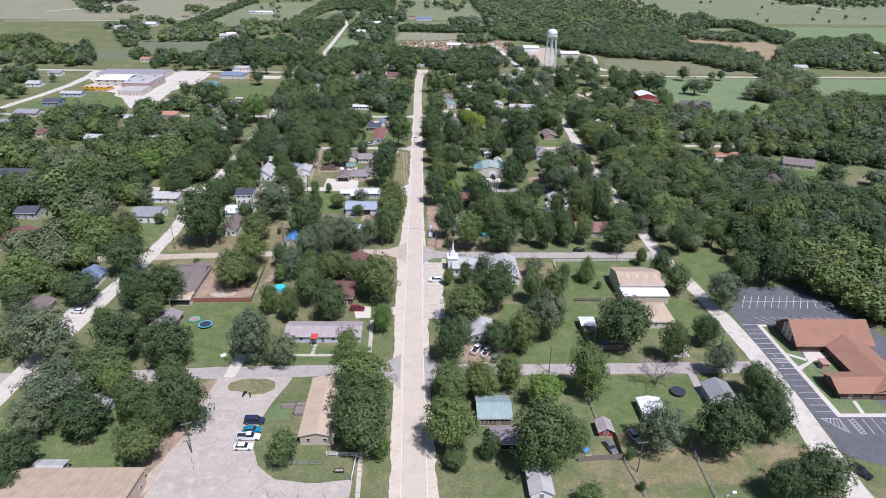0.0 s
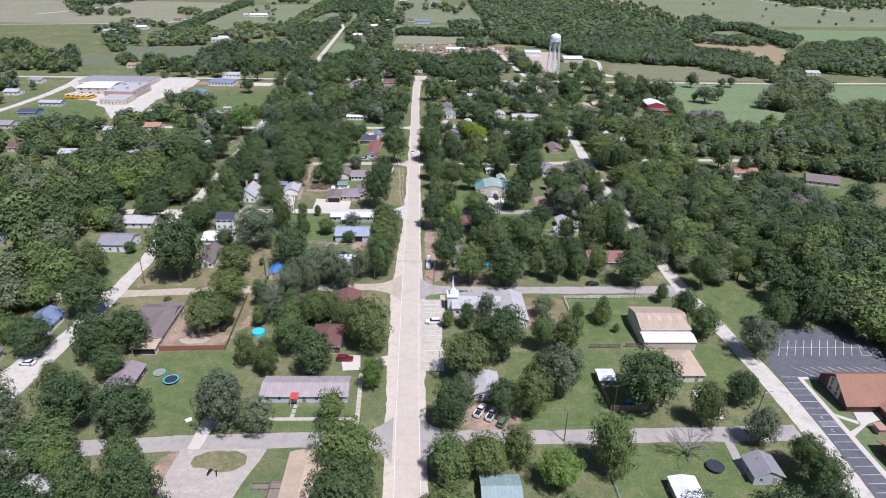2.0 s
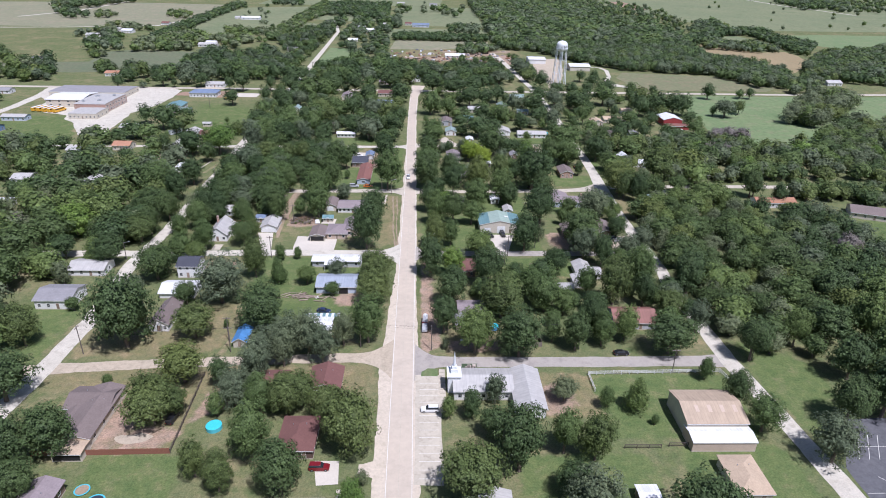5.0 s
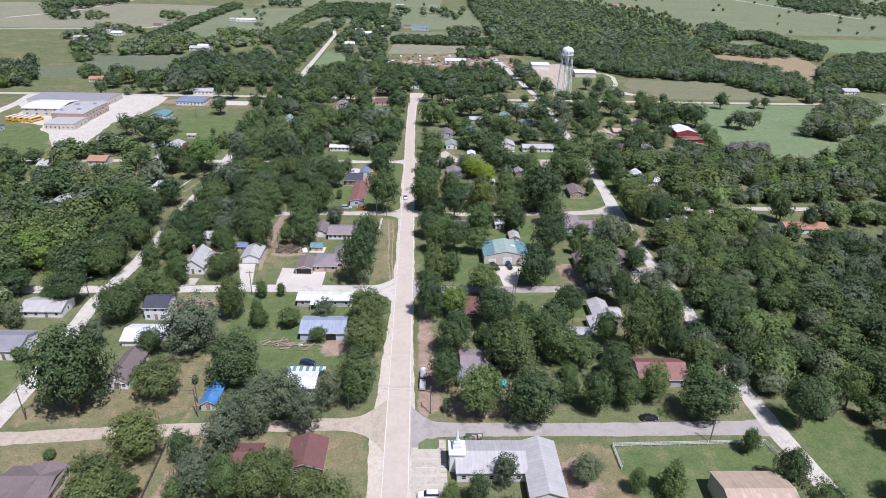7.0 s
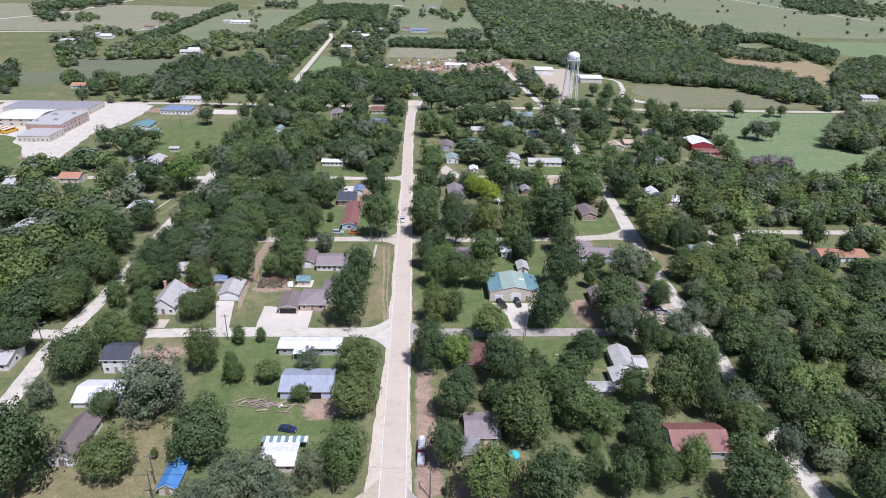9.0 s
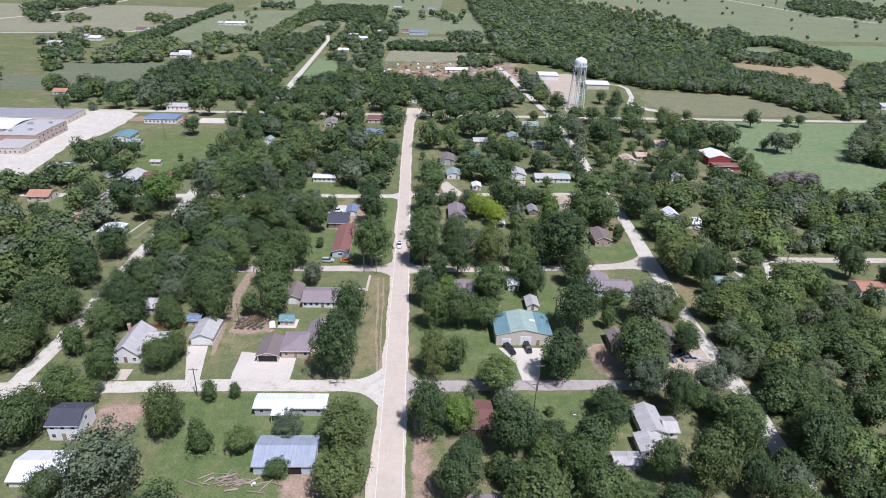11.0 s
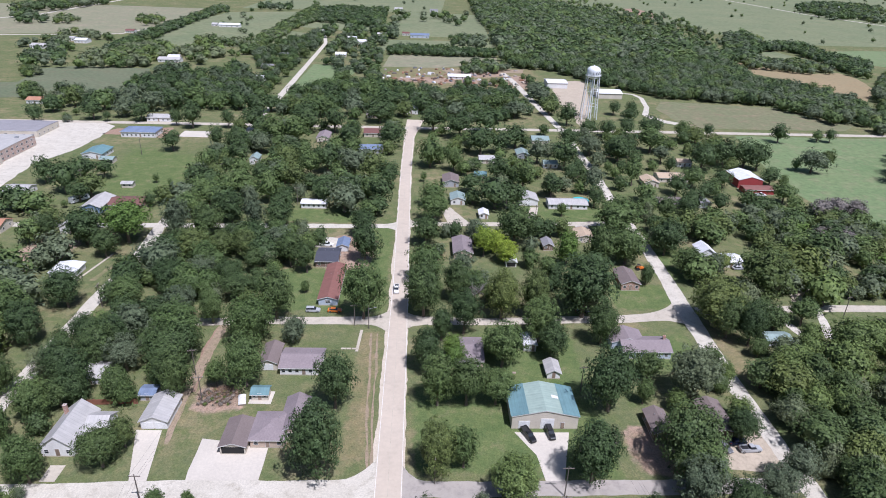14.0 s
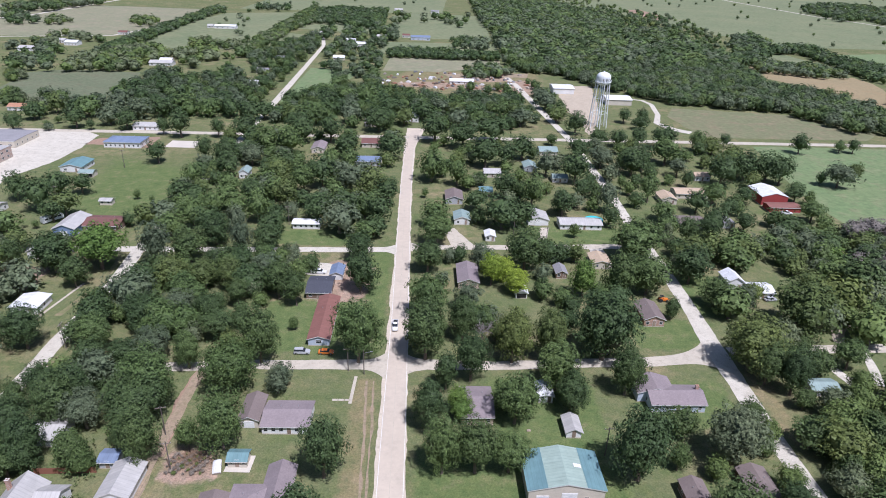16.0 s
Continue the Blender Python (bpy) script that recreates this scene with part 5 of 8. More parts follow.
def crown_arrays(seed, clumps, leaves, size, level, shape, stir=0.30, span=1.86):
    """Corners and triangles of a crown of radius 1 about the origin: clumps of leaf sprays on an uneven outline, over an inner mass of foliage."""
    r = np.random.RandomState(seed)
    knobs = r.normal(size=(10, 3))
    knobs /= np.linalg.norm(knobs, axis=1)[:, None]
    swell = r.uniform(-0.27, 0.30, 10)

    def outline(d):
        """Where the crown ends along the directions d."""
        reach = 0.95 + (np.clip(d @ knobs.T, 0, 1) ** 4 * swell).sum(1)
        z = d[:, 2]
        wide = {"round": 1 - 0.06 * z, "tall": 0.98 - 0.20 * z, "wide": 1 + 0.08 * z, "loose": 1 + 0.0 * z}.get(shape)
        if wide is None:
            wide = ((1 - z) * 0.50 + 0.10) / np.maximum(np.sqrt(np.maximum(0, 1 - z * z)), 0.22)
        return d * reach[:, None] * np.stack([wide, wide, np.where(z < 0, 1.10, 1.0)], 1)

    i = np.arange(clumps) + 0.5
    z = 1 - span * i / clumps
    ang = i * 2.39996 + r.uniform(-0.35, 0.35, clumps)
    d = np.stack([np.sqrt(1 - z * z) * np.cos(ang), np.sqrt(1 - z * z) * np.sin(ang), z], 1) + r.normal(size=(clumps, 3)) * 0.10
    d /= np.linalg.norm(d, axis=1)[:, None]
    s = r.uniform(0.15, 0.31, clumps) * math.sqrt(60 / clumps) ** 0.7
    c = outline(d) * (1 - s * r.uniform(0.35, 1.6, clumps))[:, None]
    core = 0.56 if shape == "loose" else 0.68
    iv, fi = ICO[level]
    vs, fs = [outline(iv) * core * r.uniform(0.86, 1.06, (len(iv), 1))], [fi]
    n = len(iv)
    pick = r.choice(clumps, leaves, p=s ** 2 / (s ** 2).sum())
    e = r.normal(size=(leaves, 3)) + d[pick] * 0.85 + np.array([0, 0, 0.35])
    e /= np.linalg.norm(e, axis=1)[:, None]
    p = c[pick] + e * np.array([1, 1, 0.85]) * (s[pick] * (r.uniform(0.55, 1.08, leaves) + 0.30 * r.uniform(0, 1, leaves) ** 7))[:, None]
    deep = slice(0, leaves // 4)     # sprays close to the inner mass
    e[deep] = r.normal(size=(leaves // 4, 3)) + np.array([0, 0, 0.3])
    e[deep] /= np.linalg.norm(e[deep], axis=1)[:, None]
    p[deep] = outline(e[deep]) * core * r.uniform(0.96, 1.16, (leaves // 4, 1))
    nrm = e * 0.62 + d[pick] * 0.45 + r.normal(size=(leaves, 3)) * stir + np.array([0, 0, 0.25])
    nrm /= np.linalg.norm(nrm, axis=1)[:, None]
    u = np.cross(nrm, r.normal(size=(leaves, 3)))
    u /= np.linalg.norm(u, axis=1)[:, None]
    w = np.cross(nrm, u)
    a = size * r.uniform(0.6, 1.35, (leaves, 1))
    a[deep] *= 1.35
    b = a * r.uniform(0.5, 0.85, (leaves, 1))
    vs.append(np.stack([p + u * a, p - u * a * 0.6 - w * b, p - u * a * 0.6 + w * b], 1).reshape(-1, 3))
    fs.append(n + np.arange(3 * leaves).reshape(-1, 3))
    return np.concatenate(vs), np.concatenate(fs)


def tri_mesh(name, v, f, mats, slot=None):
    me = bpy.data.meshes.new(name)
    me.vertices.add(len(v))
    me.vertices.foreach_set("co", np.ascontiguousarray(v, dtype=np.float32).ravel())
    me.loops.add(f.size)
    me.loops.foreach_set("vertex_index", np.ascontiguousarray(f, dtype=np.int32).ravel())
    me.polygons.add(len(f))
    me.polygons.foreach_set("loop_start", np.arange(0, f.size, 3, dtype=np.int32))
    for m in mats:
        me.materials.append(MATS[m])
    if slot is not None:
        me.polygons.foreach_set("material_index", np.ascontiguousarray(slot, dtype=np.int32))
    me.update(calc_edges=True)
    return me


def trunk_geo(seed):
    r, g = random.Random(seed), Geo()
    g.tube((0, 0, -0.02), (0.02, 0.01, 0.45), 0.085, 0.058, 7)
    g.tube((0.02, 0.01, 0.45), (0.03, 0.0, 1.1), 0.058, 0.035, 6)
    for i in range(4):
        a = i * 1.57 + r.uniform(-0.5, 0.5)
        g.tube((0.02, 0.01, 0.42 + 0.1 * i), (0.5 * math.cos(a), 0.5 * math.sin(a), 1.0 + 0.12 * i), 0.04, 0.014, 5)
    return g


FORMS = ("round", "round", "wide", "tall", "wide", "round", "cone", "loose", "loose")
CROWNS = [tri_mesh("crown", *crown_arrays(11 + i, 90, 5200, 0.039, 2, k), ["leaf green"]) for i, k in enumerate(FORMS)]
SPARE = [tri_mesh("crown", *crown_arrays(11 + i, 70, 2700, 0.053, 2, k), ["leaf green"]) for i, k in enumerate(FORMS)]     # for shrubs and for trees farther on
TRUNKS = [trunk_geo(i).mesh("trunk", "bark") for i in range(3)]
MIDDLE = [crown_arrays(31 + i, 44, 1450, 0.063, 2, ("round", "wide", "tall", "round", "cone")[i], 0.3, 1.6) for i in range(5)]
LIGHT = [crown_arrays(41 + i, 30, 430, 0.108, 1, ("round", "wide", "tall", "round", "cone")[i], 0.2, 1.5) for i in range(5)]
FAR = [crown_arrays(51 + i, 20, 205, 0.135, 1, ("round", "wide", "round", "wide", "cone")[i], 0.16, 1.5) for i in range(5)]
HEDGE = [crown_arrays(51 + i, 38, 940, 0.074, 1, ("round", "wide", "tall", "round", "round")[i], 0.2, 1.5) for i in range(5)]
REMOTE = [crown_arrays(71 + i, 10, 44, 0.24, 1, ("round", "wide", "round", "wide", "round")[i], 0.12, 1.5) for i in range(5)]
LEAVES = ["leaf green", "leaf deep", "leaf olive", "leaf grey", "leaf bright", "leaf yellow", "leaf bare"]
TREE_WORD = {"leaf green": "broad mid-green shade tree with a rounded crown", "leaf deep": "dense dark-green shade tree in a yard", "leaf olive": "olive-green broadleaf tree with an uneven crown", "leaf grey": "grey-green broadleaf tree with a loose crown",
             "leaf bright": "bright green young maple tree", "leaf yellow": "yellow-green broadleaf tree among darker trees", "leaf bare": "half-bare tree with grey twigs"}
STOOD = []     # every tree: x, y, radius
LATER, NORTH = [], []     # trees of the outer and northern blocks, which are joined


def plant(rows):
    for x, y, r in rows:
        STOOD.append((x, y, r))
        LATER.append((x, y, r))


def stand(rows, leaf):
    for x, y, r, h in rows:
        STOOD.append((x, y, r))
        NORTH.append((x, y, r, h, LEAVES.index(leaf)))


def tree(x, y, r, h, leaf, form=None):
    """A tree whose crown is r wide and h high from its middle."""
    q = random.Random(int(x * 13.7 + y * 7.1))
    STOOD.append((x, y, r))
    form = q.choice((7, 8) if leaf == "leaf grey" and q.random() < 0.8 else (0, 1, 3, 5) if h > 1.15 * r else (0, 1, 2, 4, 5)) if form is None else form
    words = TREE_WORD[leaf] if form != 6 else "silvery grey spruce tree" if leaf == "leaf grey" else "dense conical green tree"
    if r < 1.9:
        words = "low green shrub on the grass" if leaf != "leaf grey" else "low grey-green shrub on the grass"
    root = thing("tree" if r >= 1.9 else "shrub", x, y, 0, ("tall " if h > 7.6 and form != 6 else "") + words, "tree" if r >= 1.9 else "shrub", q.uniform(0, 360), "trees of the town" if r >= 1.9 else "shrubs of the town")
    foot = 0.15 if r < 1.8 else 0.3 if form == 6 else min(1.6, 0.28 * r)
    k = q.uniform(0.92, 1.08)
    t = part("trunk", TRUNKS[q.randrange(3)], None, root)
    t.scale = (r * 0.9, r * 0.9, (h + foot) * 0.85)
    c = part("crown", (CROWNS if y < 395 and r > 4 and abs(x) < 125 else SPARE)[form], None, root)
    c.location, c.scale = (0, 0, h + foot), (r * k, r / k, h)
    c.material_slots[0].link = 'OBJECT'
    c.material_slots[0].material = MATS[leaf]


def bare_tree(x, y, r, h):
    """A leafless tree: limbs that fork three times."""
    q = random.Random(int(x * 3 + y))
    root = thing("tree", x, y, 0, "dead tree with bare grey limbs", "tree", q.uniform(0, 360), "trees of the town")
    STOOD.append((x, y, r))
    g = Geo()
    g.tube((0, 0, -0.05), (0.2, 0.1, h * 0.5), 0.34, 0.24, 8)
    part("trunk", g, "bark", root)

    def limb(g, p, d, length, wide, depth):
        e = p + d * length
        g.tube(p, e, wide, wide * 0.62, 5, caps=False)
        for i in range(3 if depth else 0):
            f = (d + Vector((q.gauss(0, 0.55), q.gauss(0, 0.55), q.gauss(0.12, 0.4)))).normalized()
            limb(g, p + d * length * (1 - 0.22 * i), f, length * q.uniform(0.55, 0.78), wide * 0.58, depth - 1)

    for i in range(7):
        a = i * 0.9 + q.uniform(-0.3, 0.3)
        g = Geo()
        limb(g, Vector((0.14, 0.07, h * (0.34 + 0.025 * i))), Vector((math.cos(a), math.sin(a), q.uniform(0.35, 1.0))).normalized(), r * 0.5, 0.13, 4)
        part("limb", g, "dead_bark", root, "bare grey limb with twigs")


def grove(name, rows, kinds, label, weights=(28, 36, 18, 18, 0), seed=3):
    """Many trees joined into one object."""
    q = random.Random(seed)
    vs, fs, ks, n = [], [], [], 0
    near = kinds is not FAR and kinds is not REMOTE
    trunks = Geo()
    for x, y, s, *known in rows:
        v, f = kinds[q.choices(range(5), (26, 26, 18, 24, 6))[0]]
        s *= 1.0 if known else 1.07 if near else 1.15 if kinds is FAR else 1.24
        a = q.uniform(0, 6.283)
        ca, sa = math.cos(a), math.sin(a)
        tall = (s if s < 2.4 else (0.88 * s + 1.08) / 1.33) * q.uniform(1.02, 1.22)
        tall = known[0] if known else tall
        e = q.uniform(0.88, 1.12)
        k = np.array([s * e, s / e, tall])
        w = v * k
        w = np.stack([w[:, 0] * ca - w[:, 1] * sa + x, w[:, 0] * sa + w[:, 1] * ca + y, w[:, 2] + (tall + min(1.6, 0.28 * s) if known else (1.10 if kinds is MIDDLE else 0.97 if near else 0.90) * tall)], 1)
        vs.append(w)
        fs.append(f + n)
        ks.append(np.full(len(f), known[1] if known else q.choices(range(5), weights)[0]))
        n += len(w)
        if near:
            trunks.tube((x, y, 0), (x, y, 1.1 * s), 0.08 * s, 0.04 * s, 5, caps=False)
    if not rows:
        return
    if trunks.v:
        tv = np.array(trunks.v)
        tf = np.array([t for q4 in trunks.f for t in ((q4[0], q4[1], q4[2]), (q4[0], q4[2], q4[3]))])
        vs.append(tv)
        fs.append(tf + n)
        ks.append(np.full(len(tf), 7))
    me = tri_mesh(name, np.concatenate(vs), np.concatenate(fs), LEAVES + ["bark"], np.concatenate(ks))
    tagged(new(name, me), label, "garden" if name == "garden_bed" else "trees", kind="stuff")


def inside(poly, x, y):
    hit = False
    for (x0, y0), (x1, y1) in zip(poly, poly[1:] + poly[:1]):
        if (y0 > y) != (y1 > y) and x < (x1 - x0) * (y - y0) / (y1 - y0) + x0:
            hit = not hit
    return hit


STREETS = [(-900, 900, 621, 6), (-120, 98, 151.5, 5), (-140, 94, 229, 5), (-112, 97, 302, 5), (-104, 100, 374, 4.5), (100, 330, 386, 4.5), (-100, 100, 453, 4.5)]
AVENUES = [(-105, 100, 455, 3.2), (0, 100, 650, 7), (101, 100, 640, 3.4), (-112, 660, 1200, 6), (95, 640, 860, 5)]
CLEAR = []


def scatter(poly, gap, rmin, rmax, seed, chance=1.0):
    q = random.Random(seed)
    xs, ys = [p[0] for p in poly], [p[1] for p in poly]
    out = []
    y = min(ys)
    while y < max(ys):
        x = min(xs)
        while x < max(xs):
            px, py = x + q.uniform(-0.45, 0.45) * gap, y + q.uniform(-0.45, 0.45) * gap
            r = q.uniform(rmin, rmax) * (1 + 0.35 * noise.noise((px / 35, py / 35, 2)))
            ok = q.random() < chance * (1 if noise.noise((px / 28, py / 28, 7)) > -0.36 else 0.35) and inside(poly, px, py)
            x += gap
            if not ok:
                continue
            if any(a < px < b and abs(py - s) < w + r * 0.55 for a, b, s, w in STREETS) or any(a < py < b and abs(px - s) < w + r * 0.55 for s, a, b, w in AVENUES):
                continue
            if any(a - r * 0.5 < px < b + r * 0.5 and c - r * 1.6 < py < d + r * 0.5 for a, b, c, d in FOOT):
                continue
            if any(a < px < b and c < py < d for a, b, c, d in CLEAR):
                continue
            if any(abs(px - sx) < 9 and math.hypot(px - sx, py - sy) < 0.62 * (r + sr) for sx, sy, sr in STOOD):
                continue
            out.append((px, py, r))
        y += gap * 0.9
    return out


# single trees and shrubs of the near blocks: x, y, crown radius, half height of the crown
for row in ((39.9, 104.1, 3.1, 3.1), (53.1, 108.7, 1, 1.4), (23.8, 112.2, 1, 1), (11.3, 114.8, 2.9, 2.9), (-28.8, 117.5, 3.9, 4.5), (52.9, 118.1, 1.3, 2), (9.9, 120.7, 7.2, 7.4), (40.3, 121, 4.1, 4.1), (67.3, 122.9, 1.7, 2.3), (-60.9, 127, 5.1, 5.7), (-68.1, 131, 5.6, 6.6), (10.4, 139.8, 6, 5.4), (47.6, 141.5, 5.5, 7.9), (-13.2, 142.8, 7.9, 6.3), (-81.3, 144, 7.9, 6.3), (-18.1, 157.1, 3.9, 5.7), (-35.1, 189.5, 5.7, 7.8), (40.2, 191.1, 4.4, 6.4), (93.2, 198.6, 5.4, 5.4), (-47.6, 204.6, 2.9, 3.6), (66.2, 201.2, 1.2, 1.7), (12.4, 203.7, 2.4, 3.4), (55.1, 207.5, 2.4, 3.5), (-81.9, 218.5, 1.7, 1.3),):
    tree(*row, "leaf green")
for row in ((87.2, 220.3, 2.6, 3.7), (145.6, 226.5, 6.1, 7.4), (21.4, 233.3, 6.9, 7.5), (122.1, 236.6, 4.7, 6.8), (61.3, 237.4, 4.2, 5.8), (-11.3, 238.8, 6.2, 7.7), (69.4, 239.8, 4.6, 5.7), (146.5, 240.2, 6.6, 8.8), (-57.1, 247, 1.1, 1.6), (52.9, 255.2, 5, 5), (-110, 257, 2.6, 2.4), (46.9, 257.9, 6.3, 6.8), (132.2, 259.8, 7.2, 6), (165.3, 259.9, 9.1, 7.3), (44.3, 266.5, 5.7, 6.3), (63.4, 266.7, 4.4, 6.1), (-26.4, 268, 2.9, 2.5), (83.9, 272.9, 5.4, 7.8), (-36.4, 276, 4.1, 3.3), (86.8, 281.2, 7.2, 5.8), (-91.8, 287.9, 3.4, 5), (41.2, 289.8, 1.5, 1.5), (-81.6, 292.7, 4.2, 4.2), (-87.4, 293.8, 5.7, 5.2),):
    tree(*row, "leaf green")
for row in ((-49.9, 295.4, 2.5, 3.1), (-43.4, 296.3, 1.8, 2.6), (28.2, 299.2, 6.4, 5.1), (71.1, 303.4, 7.2, 5.9), (-81.1, 303.5, 4.9, 6.4), (17, 308.9, 3.9, 5.7), (-94.7, 315.2, 3.6, 5.2), (-90.9, 324.2, 5.4, 5.9), (11.1, 331.3, 5.2, 7.6), (27, 331.9, 5.3, 5.3), (67.8, 332.6, 2.7, 3.9), (-49.4, 337.8, 3.1, 4.6), (-41.7, 338.8, 6.3, 8), (30.6, 348.7, 6.5, 7.6), (-65.3, 355.4, 8.6, 7.4), (139.9, 355.7, 7.5, 6), (-45.7, 359.2, 7.5, 8.6), (43.9, 362.8, 6.6, 7.2), (-123.1, 366.4, 9.4, 7.6), (-46.5, 366.8, 5.6, 6.2), (-60.5, 370.9, 4.8, 5.9), (135.5, 374.2, 5.5, 4.4), (-12.5, 374.8, 7.7, 10.5), (-90, 378.7, 5.8, 5.8),):
    tree(*row, "leaf green")
for row in ((-34.5, 391.6, 1.8, 2.4), (-97.5, 397.3, 5, 5.5), (8.5, 400.5, 7.4, 8), (87.8, 418.3, 8.1, 8.1), (92.1, 445.9, 11.3, 9), (12.4, 458.3, 8.2, 6.8),):
    tree(*row, "leaf green")
for row in ((83.1, 105.4, 4.6, 5.1), (90.4, 105.8, 6.5, 6.5), (-87.1, 106.7, 4.2, 3.4), (-87.3, 113.3, 6.2, 5.8), (30.8, 113.5, 7.8, 9.6), (19.7, 118.4, 2.7, 3.9), (75.4, 119.3, 7, 8), (-11.3, 122.5, 8.4, 6.7), (89.1, 123.7, 4.8, 7), (-78.5, 126.6, 6.8, 5.4), (-55.8, 129.1, 6.5, 8.1), (-12.7, 130, 8.1, 6.9), (93.7, 141.8, 4.2, 5.3), (-68.3, 155.4, 7.6, 7.3), (-82.6, 157.2, 7.2, 8.2), (25.1, 162.7, 4.6, 5.2), (64.1, 164.2, 9.7, 8.6), (89.8, 165.4, 4.3, 5.1), (-82.1, 177.2, 5, 5.5), (39.8, 177.5, 4.8, 4.8), (-26, 178.7, 6.1, 7.2), (28.4, 185.3, 6.7, 9.4), (-128.5, 186, 5.5, 4.4), (-90.1, 186, 6.2, 7.2),):
    tree(*row, "leaf deep")
for row in ((-110.6, 189.6, 7, 5.6), (-82.3, 190.4, 6.9, 6.7), (23.8, 196.4, 4.6, 4.6), (117.1, 201.2, 6.3, 7.3), (128.6, 203.9, 7, 9.2), (18.4, 204.1, 3, 4.4), (90.9, 208.7, 4.5, 5.6), (-104.9, 210.8, 8.3, 7.3), (-50.1, 217.1, 3.3, 4.8), (129.3, 220.2, 6.1, 7.1), (104.8, 229.4, 5.8, 7.5), (34.6, 231.3, 7.2, 7.8), (81.2, 233.1, 8.1, 6.5), (52.5, 234.6, 4.5, 6.5), (-83.9, 236.2, 10.2, 11.9), (134.2, 239.3, 7.6, 6.1), (46.3, 239.4, 3.1, 4.4), (-126.9, 241.8, 5, 6.7), (59.4, 243.3, 4.7, 6.8), (12.3, 244.3, 5, 6.5), (-45.6, 246.9, 8.5, 7.3), (-74.5, 261.3, 4.2, 4.2), (81.8, 261.3, 4.3, 6.2), (15.4, 261.7, 5.9, 7.1),):
    tree(*row, "leaf deep")
for row in ((149.4, 264.3, 7.4, 6.1), (101.1, 270.6, 7.1, 8.3), (29.3, 274.5, 6.7, 7.9), (-90.8, 278.6, 7.6, 7), (8.3, 282.4, 5.6, 7.9), (56, 283.4, 5.2, 5.2), (-111.7, 288.3, 6.1, 6.1), (75.1, 290.9, 4.7, 6.8), (108, 291.8, 6.9, 5.7), (-132.2, 295.5, 5.8, 4.6), (46.8, 304.7, 6.9, 8.1), (-17.2, 306.2, 7.2, 10.5), (-67.3, 308.6, 5.4, 5.4), (71.3, 310.6, 8.8, 8.8), (88.4, 317.8, 4.6, 5.2), (-108.4, 318.5, 4.8, 5.9), (57.3, 329.5, 8, 10), (-87.5, 329.6, 5.1, 4.1), (-16.1, 329.9, 6, 8.7), (-84.4, 330.4, 4.3, 4.9), (19, 331.6, 6.1, 7.3), (-106, 333, 5.6, 6.2), (-58.7, 333.6, 5.2, 7.5), (-120.1, 335.5, 3.5, 5.1),):
    tree(*row, "leaf deep")
for row in ((-115.2, 338.4, 8, 6.4), (8, 346.5, 5.2, 7), (-85, 346.8, 5.6, 6.7), (-65, 348.1, 8.5, 6.8), (-96.5, 350.3, 3.6, 5.2), (46, 352.8, 5.3, 6), (-83.9, 353.6, 5.1, 6.1), (47.3, 357, 3.8, 5.5), (-111.1, 357.4, 6.2, 6.8), (63.2, 360.9, 5.4, 7.4), (111.1, 361.4, 5.1, 7.4), (13, 362.4, 3.9, 5.7), (106, 366.1, 5.6, 6.7), (20.2, 366.5, 5.5, 8), (-87.1, 368.7, 5.5, 4.4), (171.7, 369.9, 5.3, 7.7), (-78.3, 370.8, 5.2, 4.6), (-40.8, 374.2, 6.9, 8.6), (7.3, 376.7, 7.6, 9.7), (61.1, 377.7, 10.9, 10.9), (-110.9, 379.7, 6.2, 6.7), (-56.2, 385.7, 6, 4.8), (8.8, 386.4, 5.5, 4.4), (19, 386.9, 5.3, 7.6),):
    tree(*row, "leaf deep")
for row in ((-81.2, 391.2, 7, 5.6), (-62, 394.8, 4.9, 5.5), (90.6, 400.8, 2.9, 4.1), (-55.7, 405.7, 3.8, 5), (-36.5, 406.8, 4.3, 6.2), (110, 410.6, 6, 4.8), (-43.4, 411.4, 5.6, 6.8), (76.4, 414.7, 6, 8.7), (-15.6, 416.4, 6.4, 7.7), (-115.3, 417.1, 5.4, 5.4), (106.9, 427.2, 7.4, 7.4), (-127.5, 427.8, 8.1, 8.1), (-143.4, 430.1, 4.1, 6), (8.2, 432.7, 6.9, 6.2), (45.2, 434.3, 8.6, 8.6), (-72.4, 434.4, 3.7, 3.7), (-82.7, 438.2, 8, 6.4), (-18.5, 441, 6.6, 5.9), (-56.2, 449.6, 6.7, 5.4), (-77.2, 453.7, 6.8, 6.8), (119.1, 462.4, 5.4, 6.1), (131.8, 468.9, 5.6, 4.8),):
    tree(*row, "leaf deep")
